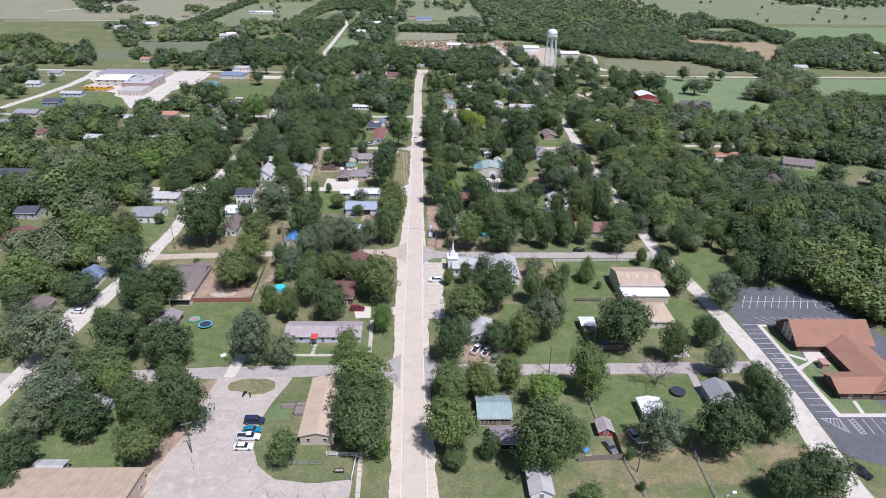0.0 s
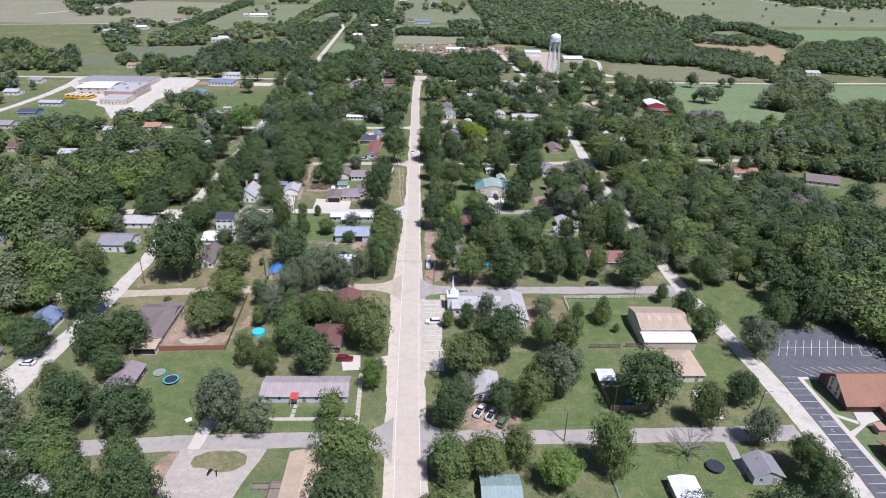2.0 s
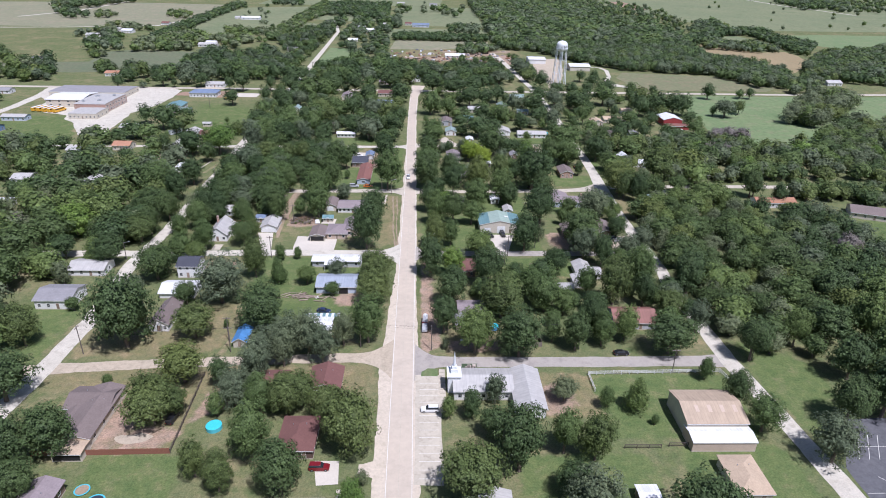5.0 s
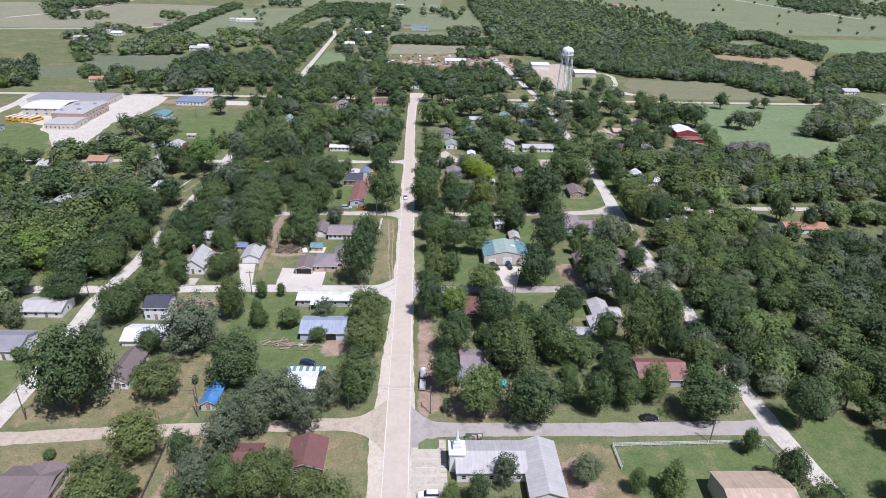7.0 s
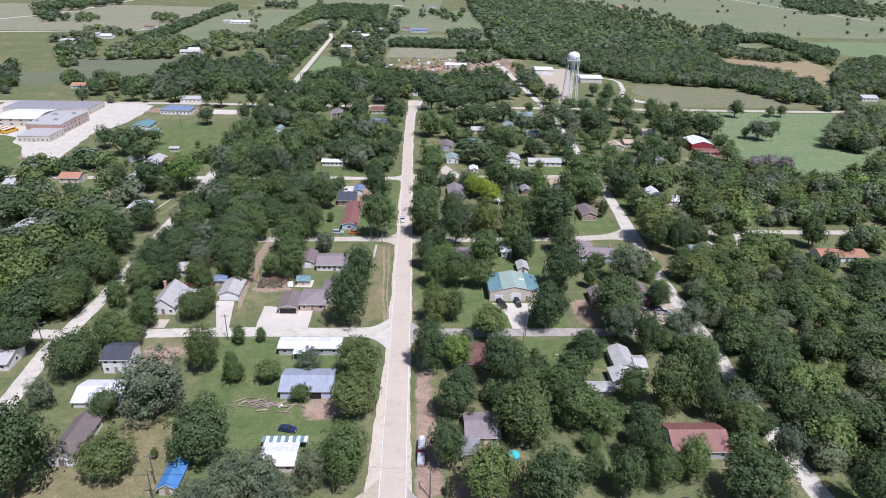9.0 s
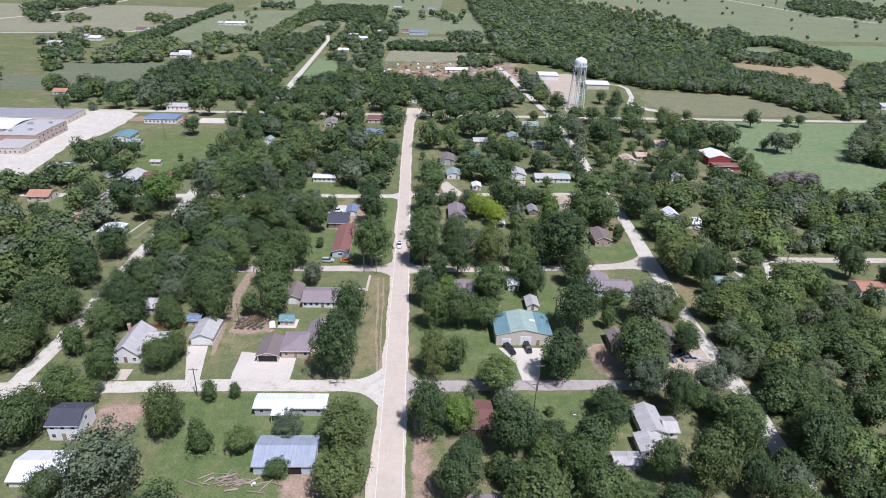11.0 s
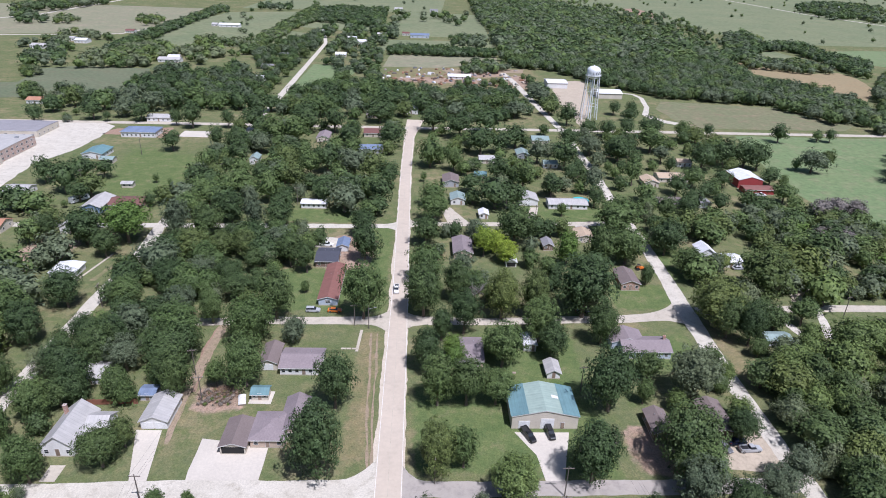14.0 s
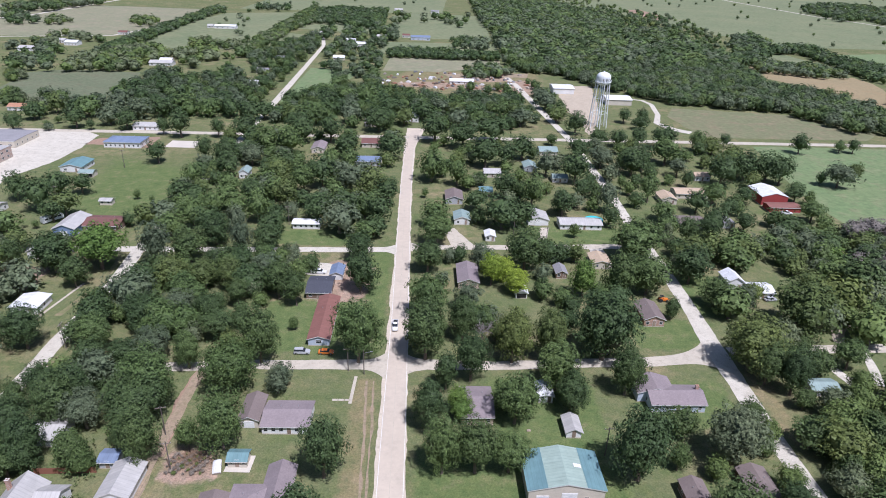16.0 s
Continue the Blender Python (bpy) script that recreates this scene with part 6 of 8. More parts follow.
for row in ((-61.6, 117.3, 6.1, 5.6), (18.8, 141.2, 6, 4.8), (26.7, 144.2, 4.6, 5.2), (76.6, 157.2, 4.5, 6.6), (32.8, 161.1, 5, 7.2), (16.5, 178.3, 8.2, 6.5), (-39.8, 179.5, 4.1, 5.7), (-46.6, 183.9, 3.5, 5.1), (47.3, 188.7, 4.7, 6.8), (-12.6, 192.5, 8, 8.6), (-62.8, 201.9, 7.3, 6.1), (-26.9, 208.9, 5.3, 4.6), (-31.4, 211.4, 3.7, 4.2), (-60.7, 218.8, 7.1, 5.9), (-114.3, 236.6, 5.8, 6.4), (-65.1, 240.9, 6.9, 5.7), (31.7, 253.6, 9, 7.2), (88.7, 254.2, 5.8, 4.7), (71.6, 262.3, 6.4, 9.1), (-10.8, 262.4, 7.2, 5.9), (-11.3, 278, 7.3, 6), (-55.9, 280.9, 5, 7.3), (10.3, 306.9, 5, 7.3), (-109.7, 311.1, 7.2, 5.8),):
    tree(*row, "leaf olive")
for row in ((-64.8, 315, 3.4, 4.2), (104.7, 373.6, 10.4, 8.3), (33.2, 375.5, 6.6, 8.9), (44.3, 376.4, 5.8, 8.5), (130.4, 394, 11.5, 9.2), (-80.9, 416.7, 6.9, 5.6), (-70.2, 416.7, 5.9, 5.3), (-61.4, 416.9, 4.9, 6.1),):
    tree(*row, "leaf olive")
for row in ((60.3, 121, 6.1, 6.6), (-90, 125.6, 6.1, 5.1), (-90, 135.1, 8.5, 6.8), (88.1, 150.5, 4.4, 5.5), (-36.6, 155.7, 4.8, 4.8), (-45.3, 156.9, 6.4, 8.6), (-103.2, 157, 9.9, 8.4), (42, 168.7, 6.5, 8.2), (-8, 181, 1.7, 2.5), (105.3, 187.7, 6.9, 6.4), (-40.8, 208.7, 4.8, 3.8), (25.1, 209.6, 3.3, 4.7), (44.2, 210.4, 4.1, 3.5), (-41, 218, 5, 7.2), (-34.8, 226.5, 4.8, 6.9), (-28.4, 232.5, 7.1, 7.1), (12.5, 235.4, 1.5, 2.2), (-18.7, 237.1, 4.1, 6), (93.9, 244.8, 4.4, 5.9), (104.4, 247.3, 4, 3.2), (-58, 262.1, 1.5, 1.8), (-63, 262.5, 9.6, 9), (-92.8, 265.6, 4.2, 4.2),):
    tree(*row, "leaf grey")
for row in ((-122.1, 274.6, 3.5, 4.6), (-26.3, 280.9, 4.2, 3.5), (86.8, 297.7, 5.3, 5.3), (69.4, 297.9, 6.4, 6.4), (-80.9, 299.1, 1.9, 1.5), (94, 303.3, 5.1, 5.8), (54.4, 314.2, 2.5, 3.6), (82.2, 334.9, 8.1, 8.1), (-96.2, 342.4, 5.9, 4.7), (-77.4, 345.7, 6.3, 5), (-33, 360.2, 3.8, 3.8), (-32.8, 363.6, 3.8, 3.4), (-71.1, 373.9, 6.5, 5.3), (-71.4, 394.9, 6.3, 5.1), (22.1, 406, 5.8, 4.6), (119, 407.1, 4.4, 5), (-93.9, 434.4, 6.3, 9.1), (-64.4, 443.7, 5.5, 7.9),):
    tree(*row, "leaf grey")
for row in ((-6.2, 118.9, 2.7, 2.9), (35.5, 137.1, 5.9, 4.7), (-9.6, 172.7, 3.5, 5.1), (16.3, 282.7, 5.1, 5.8), (-137.7, 316.8, 8.4, 6.7), (16.8, 349.6, 3.3, 3.3), (15.9, 352.6, 3.4, 4), (63.6, 415.2, 5, 7.2), (-112.4, 430.9, 10.8, 8.7),):
    tree(*row, "leaf bright")
for row in ((31.5, 423.5, 5.2, 6.2), (39.5, 417.5, 5.4, 4.6), (36.5, 426.5, 4.4, 4.6)):
    tree(*row, "leaf yellow")
# fuller rows in front of the dark-red houses and along the western street
for row in ((-44, 208.6, 5, 5.6), (-40, 226.4, 5.4, 6.4), (-34.6, 232.6, 5.6, 6.6), (-23.6, 227.6, 5, 6.2), (-116, 168, 5.8, 6.0), (-95, 150.6, 5.4, 5.4)):
    tree(*row, "leaf grey")
for row in ((-30, 205.4, 5.6, 5.4), (-19.4, 204.6, 4.8, 4.8), (-64.6, 206.4, 6, 5.4), (-58.2, 204.4, 4.2, 4.6), (-95.6, 172.6, 3.2, 4.4)):
    tree(*row, "leaf olive")
for row in ((-37, 206.4, 4.8, 5.6), (-62, 140, 5.2, 6.2), (-76.6, 139.6, 4.8, 5.6)):
    tree(*row, "leaf green")
for row in ((-84, 333.4, 4.8, 6.8), (-73, 331.4, 4.0, 5.8), (-62.6, 337.6, 4.6, 5.8), (-92, 340, 5.4, 6.0), (-91, 354, 5.8, 6.2), (94, 134.6, 4.8, 5.6)):
    tree(*row, "leaf deep")
tree(11.6, 157, 5.6, 6.6, "leaf deep")
for row in ((63, 207.1, 4, 5.2), (-46.7, 276.6, 3.6, 5.2), (-71.5, 330.8, 3.9, 5.6),):
    tree(*row, "leaf green", 6)
for row in ((15.3, 168.9, 4.8, 4.2), (110.8, 462.5, 4.2, 4.9),):
    tree(*row, "leaf grey", 6)
bare_tree(69, 146.8, 6.7, 5.3)
bare_tree(25.3, 387.2, 4.4, 5.6)
# trees of the northern blocks, joined: x, y, crown radius, half height of the crown
stand(((-97, 458.5, 6.9, 5.5), (-155.9, 466.1, 1.8, 1.8), (72, 467, 3.1, 3.1), (-91.8, 470.3, 7.2, 5.8), (11.5, 475.6, 7.4, 6), (-66, 477.2, 6.1, 7.5), (-110.9, 479.4, 2.9, 2.9), (-120.2, 481.6, 1.9, 2.4), (-87.2, 482.7, 6.3, 6.3), (117.6, 487.3, 6.5, 5), (-120.3, 489, 1.8, 1.5), (189.9, 489.7, 6.6, 5), (-110.2, 490.8, 3, 2.5), (-119.5, 496, 1.7, 2.2), (58.2, 500.4, 7.4, 8.5), (-128.4, 501.6, 2, 2.3), (-85.7, 503.8, 6.7, 6.7), (151.3, 510.6, 7, 5.5), (7.3, 511.6, 2.1, 2.7), (118.7, 512.1, 5.6, 7.2), (-52.3, 513.4, 6.4, 7), (-109, 522, 5.6, 5.6), (23.9, 530.2, 5.8, 7.6), (10.8, 535.9, 8.9, 8.5),), "leaf green")
stand(((-33.4, 549.7, 6.1, 6.1), (149.1, 574.4, 10, 8.2), (-72.1, 577, 9.8, 8.5), (-84.6, 578.9, 9, 8.5), (181.4, 605.3, 6.3, 6.3), (277.3, 609.9, 4.6, 3.4), (-233.6, 620.9, 2.7, 2.5), (-233.4, 633.9, 2.8, 2.2),), "leaf green")
stand(((-81.1, 459, 6.9, 6.9), (-57.4, 459.9, 5.8, 5.8), (-55.2, 466, 4.8, 6.1), (-118.6, 469.6, 3, 3.4), (166.1, 470.9, 4.4, 3.7), (-152.4, 473.3, 6, 4.5), (-13.1, 474.1, 7.4, 7.4), (136, 475.1, 6.3, 6.3), (41.2, 475.3, 9.9, 7.4), (150.9, 476, 5.1, 5.1), (50.3, 477.1, 6.3, 6.3), (-40.7, 479.2, 7.5, 6), (90.3, 479.3, 5.1, 5.1), (-28.3, 479.6, 7.5, 7.5), (-165.1, 485.2, 7.5, 8.1), (148.8, 488.7, 5.3, 5.3), (71.4, 491.2, 5.9, 6.6), (31.8, 496.5, 6.6, 5.1), (-73.5, 497.2, 6.6, 6.6), (-181.4, 498, 6.5, 6.5), (138.3, 499.2, 6.8, 5.1), (-10.2, 501.2, 7.4, 6.6), (-164.9, 502.6, 7.9, 5.9), (-156.5, 507.1, 6, 4.5),), "leaf deep")
stand(((167.6, 511.3, 5.7, 4.9), (46.8, 511.9, 7, 7), (86, 514.3, 6.2, 5.6), (196.6, 516.6, 5.8, 4.3), (-44.5, 522.5, 8.5, 8.5), (92.1, 524, 4.4, 5.7), (147.7, 535.8, 3.8, 4.6), (-94.8, 536.2, 7.3, 6.5), (87.2, 536.9, 9, 8.5), (168.1, 540.6, 9.2, 8.5), (202.1, 543.1, 7.7, 8.5), (226.5, 544.3, 3.1, 4.1), (196.6, 547.7, 9.4, 8.5), (184.6, 549.3, 9.4, 8.5), (122.2, 552.1, 9.4, 7.7), (-102, 554.4, 6.9, 7.7), (-139.6, 556.8, 7, 5.6), (-114.8, 561.1, 5.5, 7.1), (41.3, 561.3, 9.5, 8.5), (131.8, 561.9, 6.4, 7.3), (53.9, 565.8, 8.9, 6.7), (-12.4, 572.3, 8.9, 8.1), (-37.8, 575.6, 8.2, 7.3), (64.6, 578.4, 8.3, 7.4),), "leaf deep")
stand(((98.9, 581.3, 8.4, 6.6), (30.6, 599.4, 10.5, 8.5), (-67.8, 603, 8, 8.5), (-51.5, 604.6, 8.7, 8.5), (247.1, 604.6, 6.3, 6.3), (-103.7, 605.5, 8.7, 7.8), (-144.7, 607.4, 7.9, 8.5), (160.2, 607.8, 9.9, 7.4), (285.6, 608.7, 4.6, 4.6), (-122.5, 610.1, 5.3, 6.2), (131.1, 610.3, 7.2, 5.4), (-248.7, 611, 7, 6.1), (118.5, 611.1, 7.2, 5.4), (13.4, 611.2, 10.7, 8.5), (-157.4, 612.7, 4.4, 5.8), (145.4, 614.8, 7.3, 5.5), (49.6, 614.9, 10.9, 8.5), (203.5, 617, 4.6, 4.2), (-205.7, 620, 3.6, 3.2), (-73.6, 621.4, 10.9, 8.2), (-216.6, 623.9, 8.1, 6.1), (-184.9, 624.6, 8.2, 6.2), (-23.7, 633.3, 11.2, 8.4), (109.8, 639.2, 7.7, 7.7),), "leaf deep")
stand(((165, 668.2, 5.1, 6.2), (153.6, 674.9, 6.2, 5.1),), "leaf deep")
stand(((-150.1, 479.5, 6.8, 5.4), (-56.5, 491, 6.4, 7.9), (-18.1, 508.2, 8.2, 8.2), (-67.2, 529.3, 7.2, 6.4), (249.5, 551.2, 4.8, 5.6),), "leaf olive")
stand(((-72, 465, 5.3, 6), (-29.3, 467.3, 9.6, 7.2), (-52, 479.5, 3.7, 4.9), (94, 496.9, 6, 7.8), (-29.7, 515.4, 8.3, 7.6), (233.7, 540.8, 8.5, 6.8), (73.5, 548, 6.9, 6.9), (148.6, 553, 6.3, 4.7), (-88.1, 555.9, 7.7, 6), (108.6, 565.9, 8.1, 6.3),), "leaf grey")
stand(((110.6, 530.7, 3, 3.9),), "leaf green")
# trees of the outer blocks: x, y, crown radius
plant([(153.5, 180.1, 6.7), (151.3, 185.2, 6.8), (162.7, 191.6, 6.3), (150.7, 193.2, 7), (-119.5, 195.5, 4.8), (145.1, 196, 7.1), (-136.3, 197.3, 6.2), (-127.7, 198.5, 5.6), (164.9, 202, 7.3), (143.4, 203, 6.6), (-137.1, 206, 6.4), (139.9, 207.9, 7.5), (162.2, 209.4, 6.8), (-129.8, 211, 7.3), (155.5, 211.2, 7.6), (-121.7, 215.1, 5.2), (-127.3, 216.8, 6), (176.9, 217.4, 6.2), (154.4, 222.6, 7.1), (-149.9, 223.2, 6.1), (172.8, 226.4, 7.2), (-123.2, 231.7, 8.4), (112.9, 233, 3.9), (115.4, 238.2, 6), (-135.9, 240.7, 7.8), (-134, 250.8, 8.4), (-151.5, 259.9, 8.5), (-139.8, 270.4, 8.1), (-167.9, 276.6, 7.3), (-152, 277.9, 8.5), (-169.8, 288.6, 8.5), (-119.4, 292.6, 5)])
plant([(-148.3, 293.7, 8.5), (-141.8, 305.3, 8.5), (-173.5, 309.8, 8.5), (-129, 324.3, 8.5), (113, 328.4, 5.4), (-160.4, 329.9, 8.5), (-145.9, 330.4, 8.5), (-217.2, 333.8, 8.5), (-210.9, 337.5, 8.5), (119.5, 339.8, 5.8), (131.7, 345.1, 7.3), (115, 345.3, 5.9), (124.8, 352.3, 5.2), (115.9, 370.9, 5.6), (123.6, 379.7, 3.6), (120.3, 383.5, 5.4), (150.5, 387, 7.8), (150.7, 398.2, 4.5), (154, 407.3, 8), (150.2, 411.8, 6.8), (167.5, 412.2, 5.5), (123.5, 412.4, 4.1), (170.7, 423.9, 7.9), (280.7, 615.2, 3.8), (-230.5, 616.1, 2.9), (-199.8, 633.5, 8.5), (-253.5, 642.5, 7.6), (-64, 647.5, 8.5), (29.7, 648.7, 8.5), (-187.2, 651, 8.5), (-82.6, 651.4, 8.5), (-221.9, 651.9, 8.5)])
plant([(43.8, 652.6, 8), (-7.4, 653.3, 8.5), (-114, 654.1, 8.5), (-44.2, 654.8, 8.5), (160.1, 655.8, 6), (74.4, 656.8, 8.1), (-174.6, 658.4, 8.5), (-105, 658.5, 8), (-247.5, 660.1, 8.5), (-144.6, 661.7, 8.5), (-71.6, 663.4, 8.5), (-129.4, 663.4, 8.5), (-208.4, 664.5, 8.5), (5.7, 665.5, 8.5), (76.3, 666, 6.9), (102.9, 670.8, 8.5), (41, 670.9, 8.3), (-163.3, 670.9, 8.5), (31.5, 673.2, 8.3), (-19.2, 679.2, 8.4), (62.9, 681.6, 7.1), (16.9, 683.2, 8.5), (-65.9, 698.3, 8.5), (-96.1, 706.9, 7.3), (101.9, 712.3, 8.5), (-38.8, 714.7, 8.5), (-55.5, 719.4, 8.5), (102.3, 731.9, 8.5)])

CLEAR += [(-200, -114, 480, 605), (-290, -206, 452, 516), (-309, -196, 440, 615), (-11, 8, 628, 662), (-148, -132, 412, 436), (-212, -196, 455, 480), (104, 119, 404, 432), (103, 109, 340, 380), (126, 160, 362, 384), (-125, -108, 225, 262), (-125, -106, 395, 440), (150, 165, 388, 396), (158, 195, 352, 383), (196, 240, 300, 352),
          (-60, -20, 456, 471), (52, 95, 461, 479), (-118, -104, 172, 196), (103, 122, 192, 238), (-160, -140, 245, 262)]
grove("tree_grove", [t for t in NORTH if t[0] < 0], HEDGE, "mixed green trees of the north-western blocks", seed=61)
grove("tree_grove", [t for t in NORTH if t[0] >= 0], HEDGE, "mixed green trees of the north-eastern blocks", seed=62)
grove("tree_grove", [t for t in LATER if t[1] < 470 and abs(t[0]) < 150], MIDDLE, "mixed green trees of the outer blocks", seed=4)
grove("tree_grove", [t for t in LATER if t[1] < 470 and abs(t[0]) >= 150], LIGHT, "mixed green trees at the edge of the outer blocks", seed=14)
grove("tree_grove", [t for t in LATER if t[1] >= 470], LIGHT, "mixed green trees of the northern blocks", seed=104)
grove("tree_grove", scatter([(-103, 328), (-66, 336), (-59, 345), (-58, 368), (-100, 368)], 8.2, 5.2, 7.4, 271, 0.95) + scatter([(-101, 380), (-52, 380), (-46, 412), (-50, 446), (-100, 443)], 8.4, 5.2, 7.6, 272, 0.95), MIDDLE, "dense trees between the back yards", (30, 40, 14, 16, 0), seed=371)
grove("tree_grove", scatter([(-118, 300), (-110, 300), (-110, 366), (-118, 372)], 8, 5, 7, 273, 0.9) + scatter([(-122, 232), (-112, 262), (-112, 296), (-124, 296)], 8, 5, 7, 274, 0.8), MIDDLE, "green trees west of the gravel street", seed=372)
grove("tree_grove", scatter([(68, 324), (97, 324), (97, 352), (66, 346)], 7.0, 3.2, 5.0, 288, 0.8) + scatter([(8, 342), (34, 342), (34, 370), (8, 370)], 7.0, 3.0, 4.6, 289, 0.7), MIDDLE, "green trees round the barn lot", (30, 44, 6, 20, 0), seed=387)
grove("tree_grove", scatter([(12, 239), (40, 246), (62, 246), (97, 238), (98, 298), (55, 299), (55, 281), (32, 281), (30, 298), (10, 298)], 6.2, 2.6, 4.6, 281, 0.85), MIDDLE, "young green trees between the yards", (36, 34, 12, 18, 0), seed=381)
grove("tree_grove", scatter([(-99, 306), (-62, 306), (-60, 366), (-99, 366)], 6.0, 2.8, 4.6, 283, 0.8) + scatter([(-99, 378), (-52, 378), (-46, 408), (-30, 410), (-30, 446), (-99, 446)], 6.4, 2.8, 4.6, 284, 0.7), HEDGE, "young trees filling the western yards", (28, 46, 6, 20, 0), seed=382)
grove("tree_grove", scatter([(8, 380), (74, 386), (76, 402), (98, 404), (98, 452), (8, 450)], 6.8, 3.2, 5.2, 285, 0.9), HEDGE, "young trees filling the eastern yards", (30, 44, 6, 20, 0), seed=383)
grove("garden_bed", [(-52.4 + 1.3 * (i % 7) + 0.5 * math.sin(i * 2.1), 330.6 + 0.85 * (i // 7) + 0.3 * math.sin(i * 3.7), 0.55 + 0.2 * math.sin(i * 1.7), 0.42, (6, 6, 2, 6, 6)[i * 7 % 5]) for i in range(56)], FAR, "rows of withered and green garden plants", seed=384)
near_wood = scatter([(106, 246), (120, 234), (124, 205), (148, 206), (154, 184), (157, 150), (157, 112), (185, 112), (262, 262), (270, 300), (250, 318), (214, 318), (200, 342), (180, 352), (160, 360), (128, 372), (108, 376)], 6.9, 3.0, 6.4, 21)
near_wood += [(104.6 + 2.4 * (i % 3), 243 + i * 5.4, 4.2 + 0.7 * (i * 7 % 4)) for i in range(19)]
grove("woodland", [t for t in near_wood if t[0] < 155], MIDDLE, "dense green woodland beside the street", (16, 56, 6, 22, 0), seed=5)
grove("woodland", [t for t in near_wood if t[0] >= 155 and t[1] < 345 and t[0] < 212], HEDGE, "dense green woodland behind the parking lot", (16, 56, 6, 22, 0), seed=56)
grove("woodland", [t for t in near_wood if t[0] >= 155 and not (t[1] < 345 and t[0] < 212)], LIGHT, "dense green woodland", (22, 48, 8, 22, 0), seed=55)
grove("woodland", scatter([(190, 366), (232, 352), (330, 330), (380, 400), (330, 448), (232, 440), (206, 466), (104, 480), (104, 392), (190, 392)], 8.0, 3.8, 6.4, 22, 0.9), LIGHT, "green woodland with grey-green crowns", (26, 24, 20, 28, 2), seed=6)
grove("woodland", scatter([(104, 480), (206, 468), (206, 500), (204, 560), (196, 612), (104, 612)], 9.2, 3.6, 5.4, 23, 0.42), LIGHT, "trees among the outer houses", seed=7)
west_wood = scatter([(-112, 112), (-160, 112), (-205, 180), (-262, 290), (-320, 420), (-290, 440), (-250, 470), (-200, 462), (-112, 470)], 9.6, 4.4, 7.8, 24, 0.82)
grove("woodland", [t for t in west_wood if t[1] < 350], HEDGE, "dense green trees of the west side", (22, 50, 8, 20, 0), seed=8)
grove("woodland", [t for t in west_wood if t[1] >= 350], LIGHT, "dense green trees farther along the west side", (22, 50, 8, 20, 0), seed=108)
grove("woodland", scatter([(-118, 500), (-118, 600), (-110, 612), (-8, 612), (-8, 456), (-100, 456), (-118, 470)], 8.2, 4.2, 6.2, 25, 0.72), LIGHT, "dense green trees along the streets", seed=9)
grove("woodland", scatter([(6, 458), (98, 464), (98, 616), (6, 614)], 9.5, 3.6, 5.4, 26, 0.4), LIGHT, "green trees among small houses", seed=10)
grove("woodland", scatter([(-97, 640), (88, 640), (90, 700), (84, 748), (22, 734), (-30, 770), (-64, 774), (-90, 735), (-97, 705)], 8.0, 4.0, 5.8, 29, 0.9), FAR, "green trees at the edge of town", seed=13)
grove("woodland", scatter([(100, 700), (112, 650), (120, 720), (108, 800), (98, 850), (88, 870)], 8.0, 3.4, 5.0, 31), FAR, "green hedge of trees", seed=15)
grove("woodland", scatter([(-560, 430), (-300, 430), (-285, 520), (-320, 600), (-600, 590)], 12, 3.6, 5.8, 33, 0.7), FAR, "green trees of the west side", seed=17)
# far woods and field trees weigh grey leaves more, colouring in distance haze
grove("woodland", scatter([(92, 885), (146, 855), (160, 812), (184, 778), (218, 737), (262, 728), (297, 722), (309, 688), (316, 660), (345, 655), (386, 726), (376, 768), (356, 812), (342, 850), (358, 930), (96, 930)], 8.2, 4.6, 6.4, 34), FAR, "wide dark-green woods", (28, 30, 6, 36, 0), seed=18)
grove("woodland", scatter([(96, 932), (358, 932), (366, 968), (386, 1085), (400, 1274), (330, 1256), (356, 1540), (300, 1900), (120, 1900), (106, 1456), (105, 1178)], 10.2, 5.6, 7.8, 44), REMOTE, "wide dark-green woods", (28, 30, 6, 36, 0), seed=40)
grove("shelter_belt", scatter([(-338, 887), (-347, 976), (-357, 1115), (-370, 1277), (-377, 1471), (-350, 1425), (-343, 1218), (-329, 1040), (-325, 945), (-324, 876)], 6.8, 3.4, 4.9, 200, 1.0), REMOTE, "dark-green shelter belt between the fields", (18, 54, 4, 24, 0), seed=300)
grove("woodland", scatter([(-335, 834), (-324, 876), (-318, 930), (-295, 952), (-247, 937), (-212, 843), (-226, 854), (-250, 837), (-269, 816), (-317, 807)], 9, 4, 6, 201, 0.95), REMOTE, "green woods along a farm lane", (24, 32, 6, 38, 0), seed=301)
grove("field_trees", scatter([(-442, 928), (-445, 953), (-414, 989), (-365, 897), (-329, 811), (-363, 805), (-398, 861)], 11, 4, 6, 202, 0.7), REMOTE, "trees round the farmyards", (24, 32, 6, 38, 0), seed=302)
grove("field_trees", scatter([(-433, 984), (-452, 1041), (-403, 1054), (-366, 990), (-384, 967), (-407, 944)], 13, 4, 6, 203, 0.6), REMOTE, "trees round the farmyards", (24, 32, 6, 38, 0), seed=303)
grove("field_trees", scatter([(-433, 1222), (-417, 1261), (-382, 1206), (-366, 1152), (-400, 1156)], 12, 4, 6, 204, 0.8), REMOTE, "clump of trees in the hay field", (24, 32, 6, 38, 0), seed=304)
grove("field_trees", scatter([(-535, 1180), (-535, 1211), (-507, 1198), (-480, 1147), (-504, 1131)], 11, 4, 6, 205, 0.95), REMOTE, "clump of trees in the hay field", (24, 32, 6, 38, 0), seed=305)
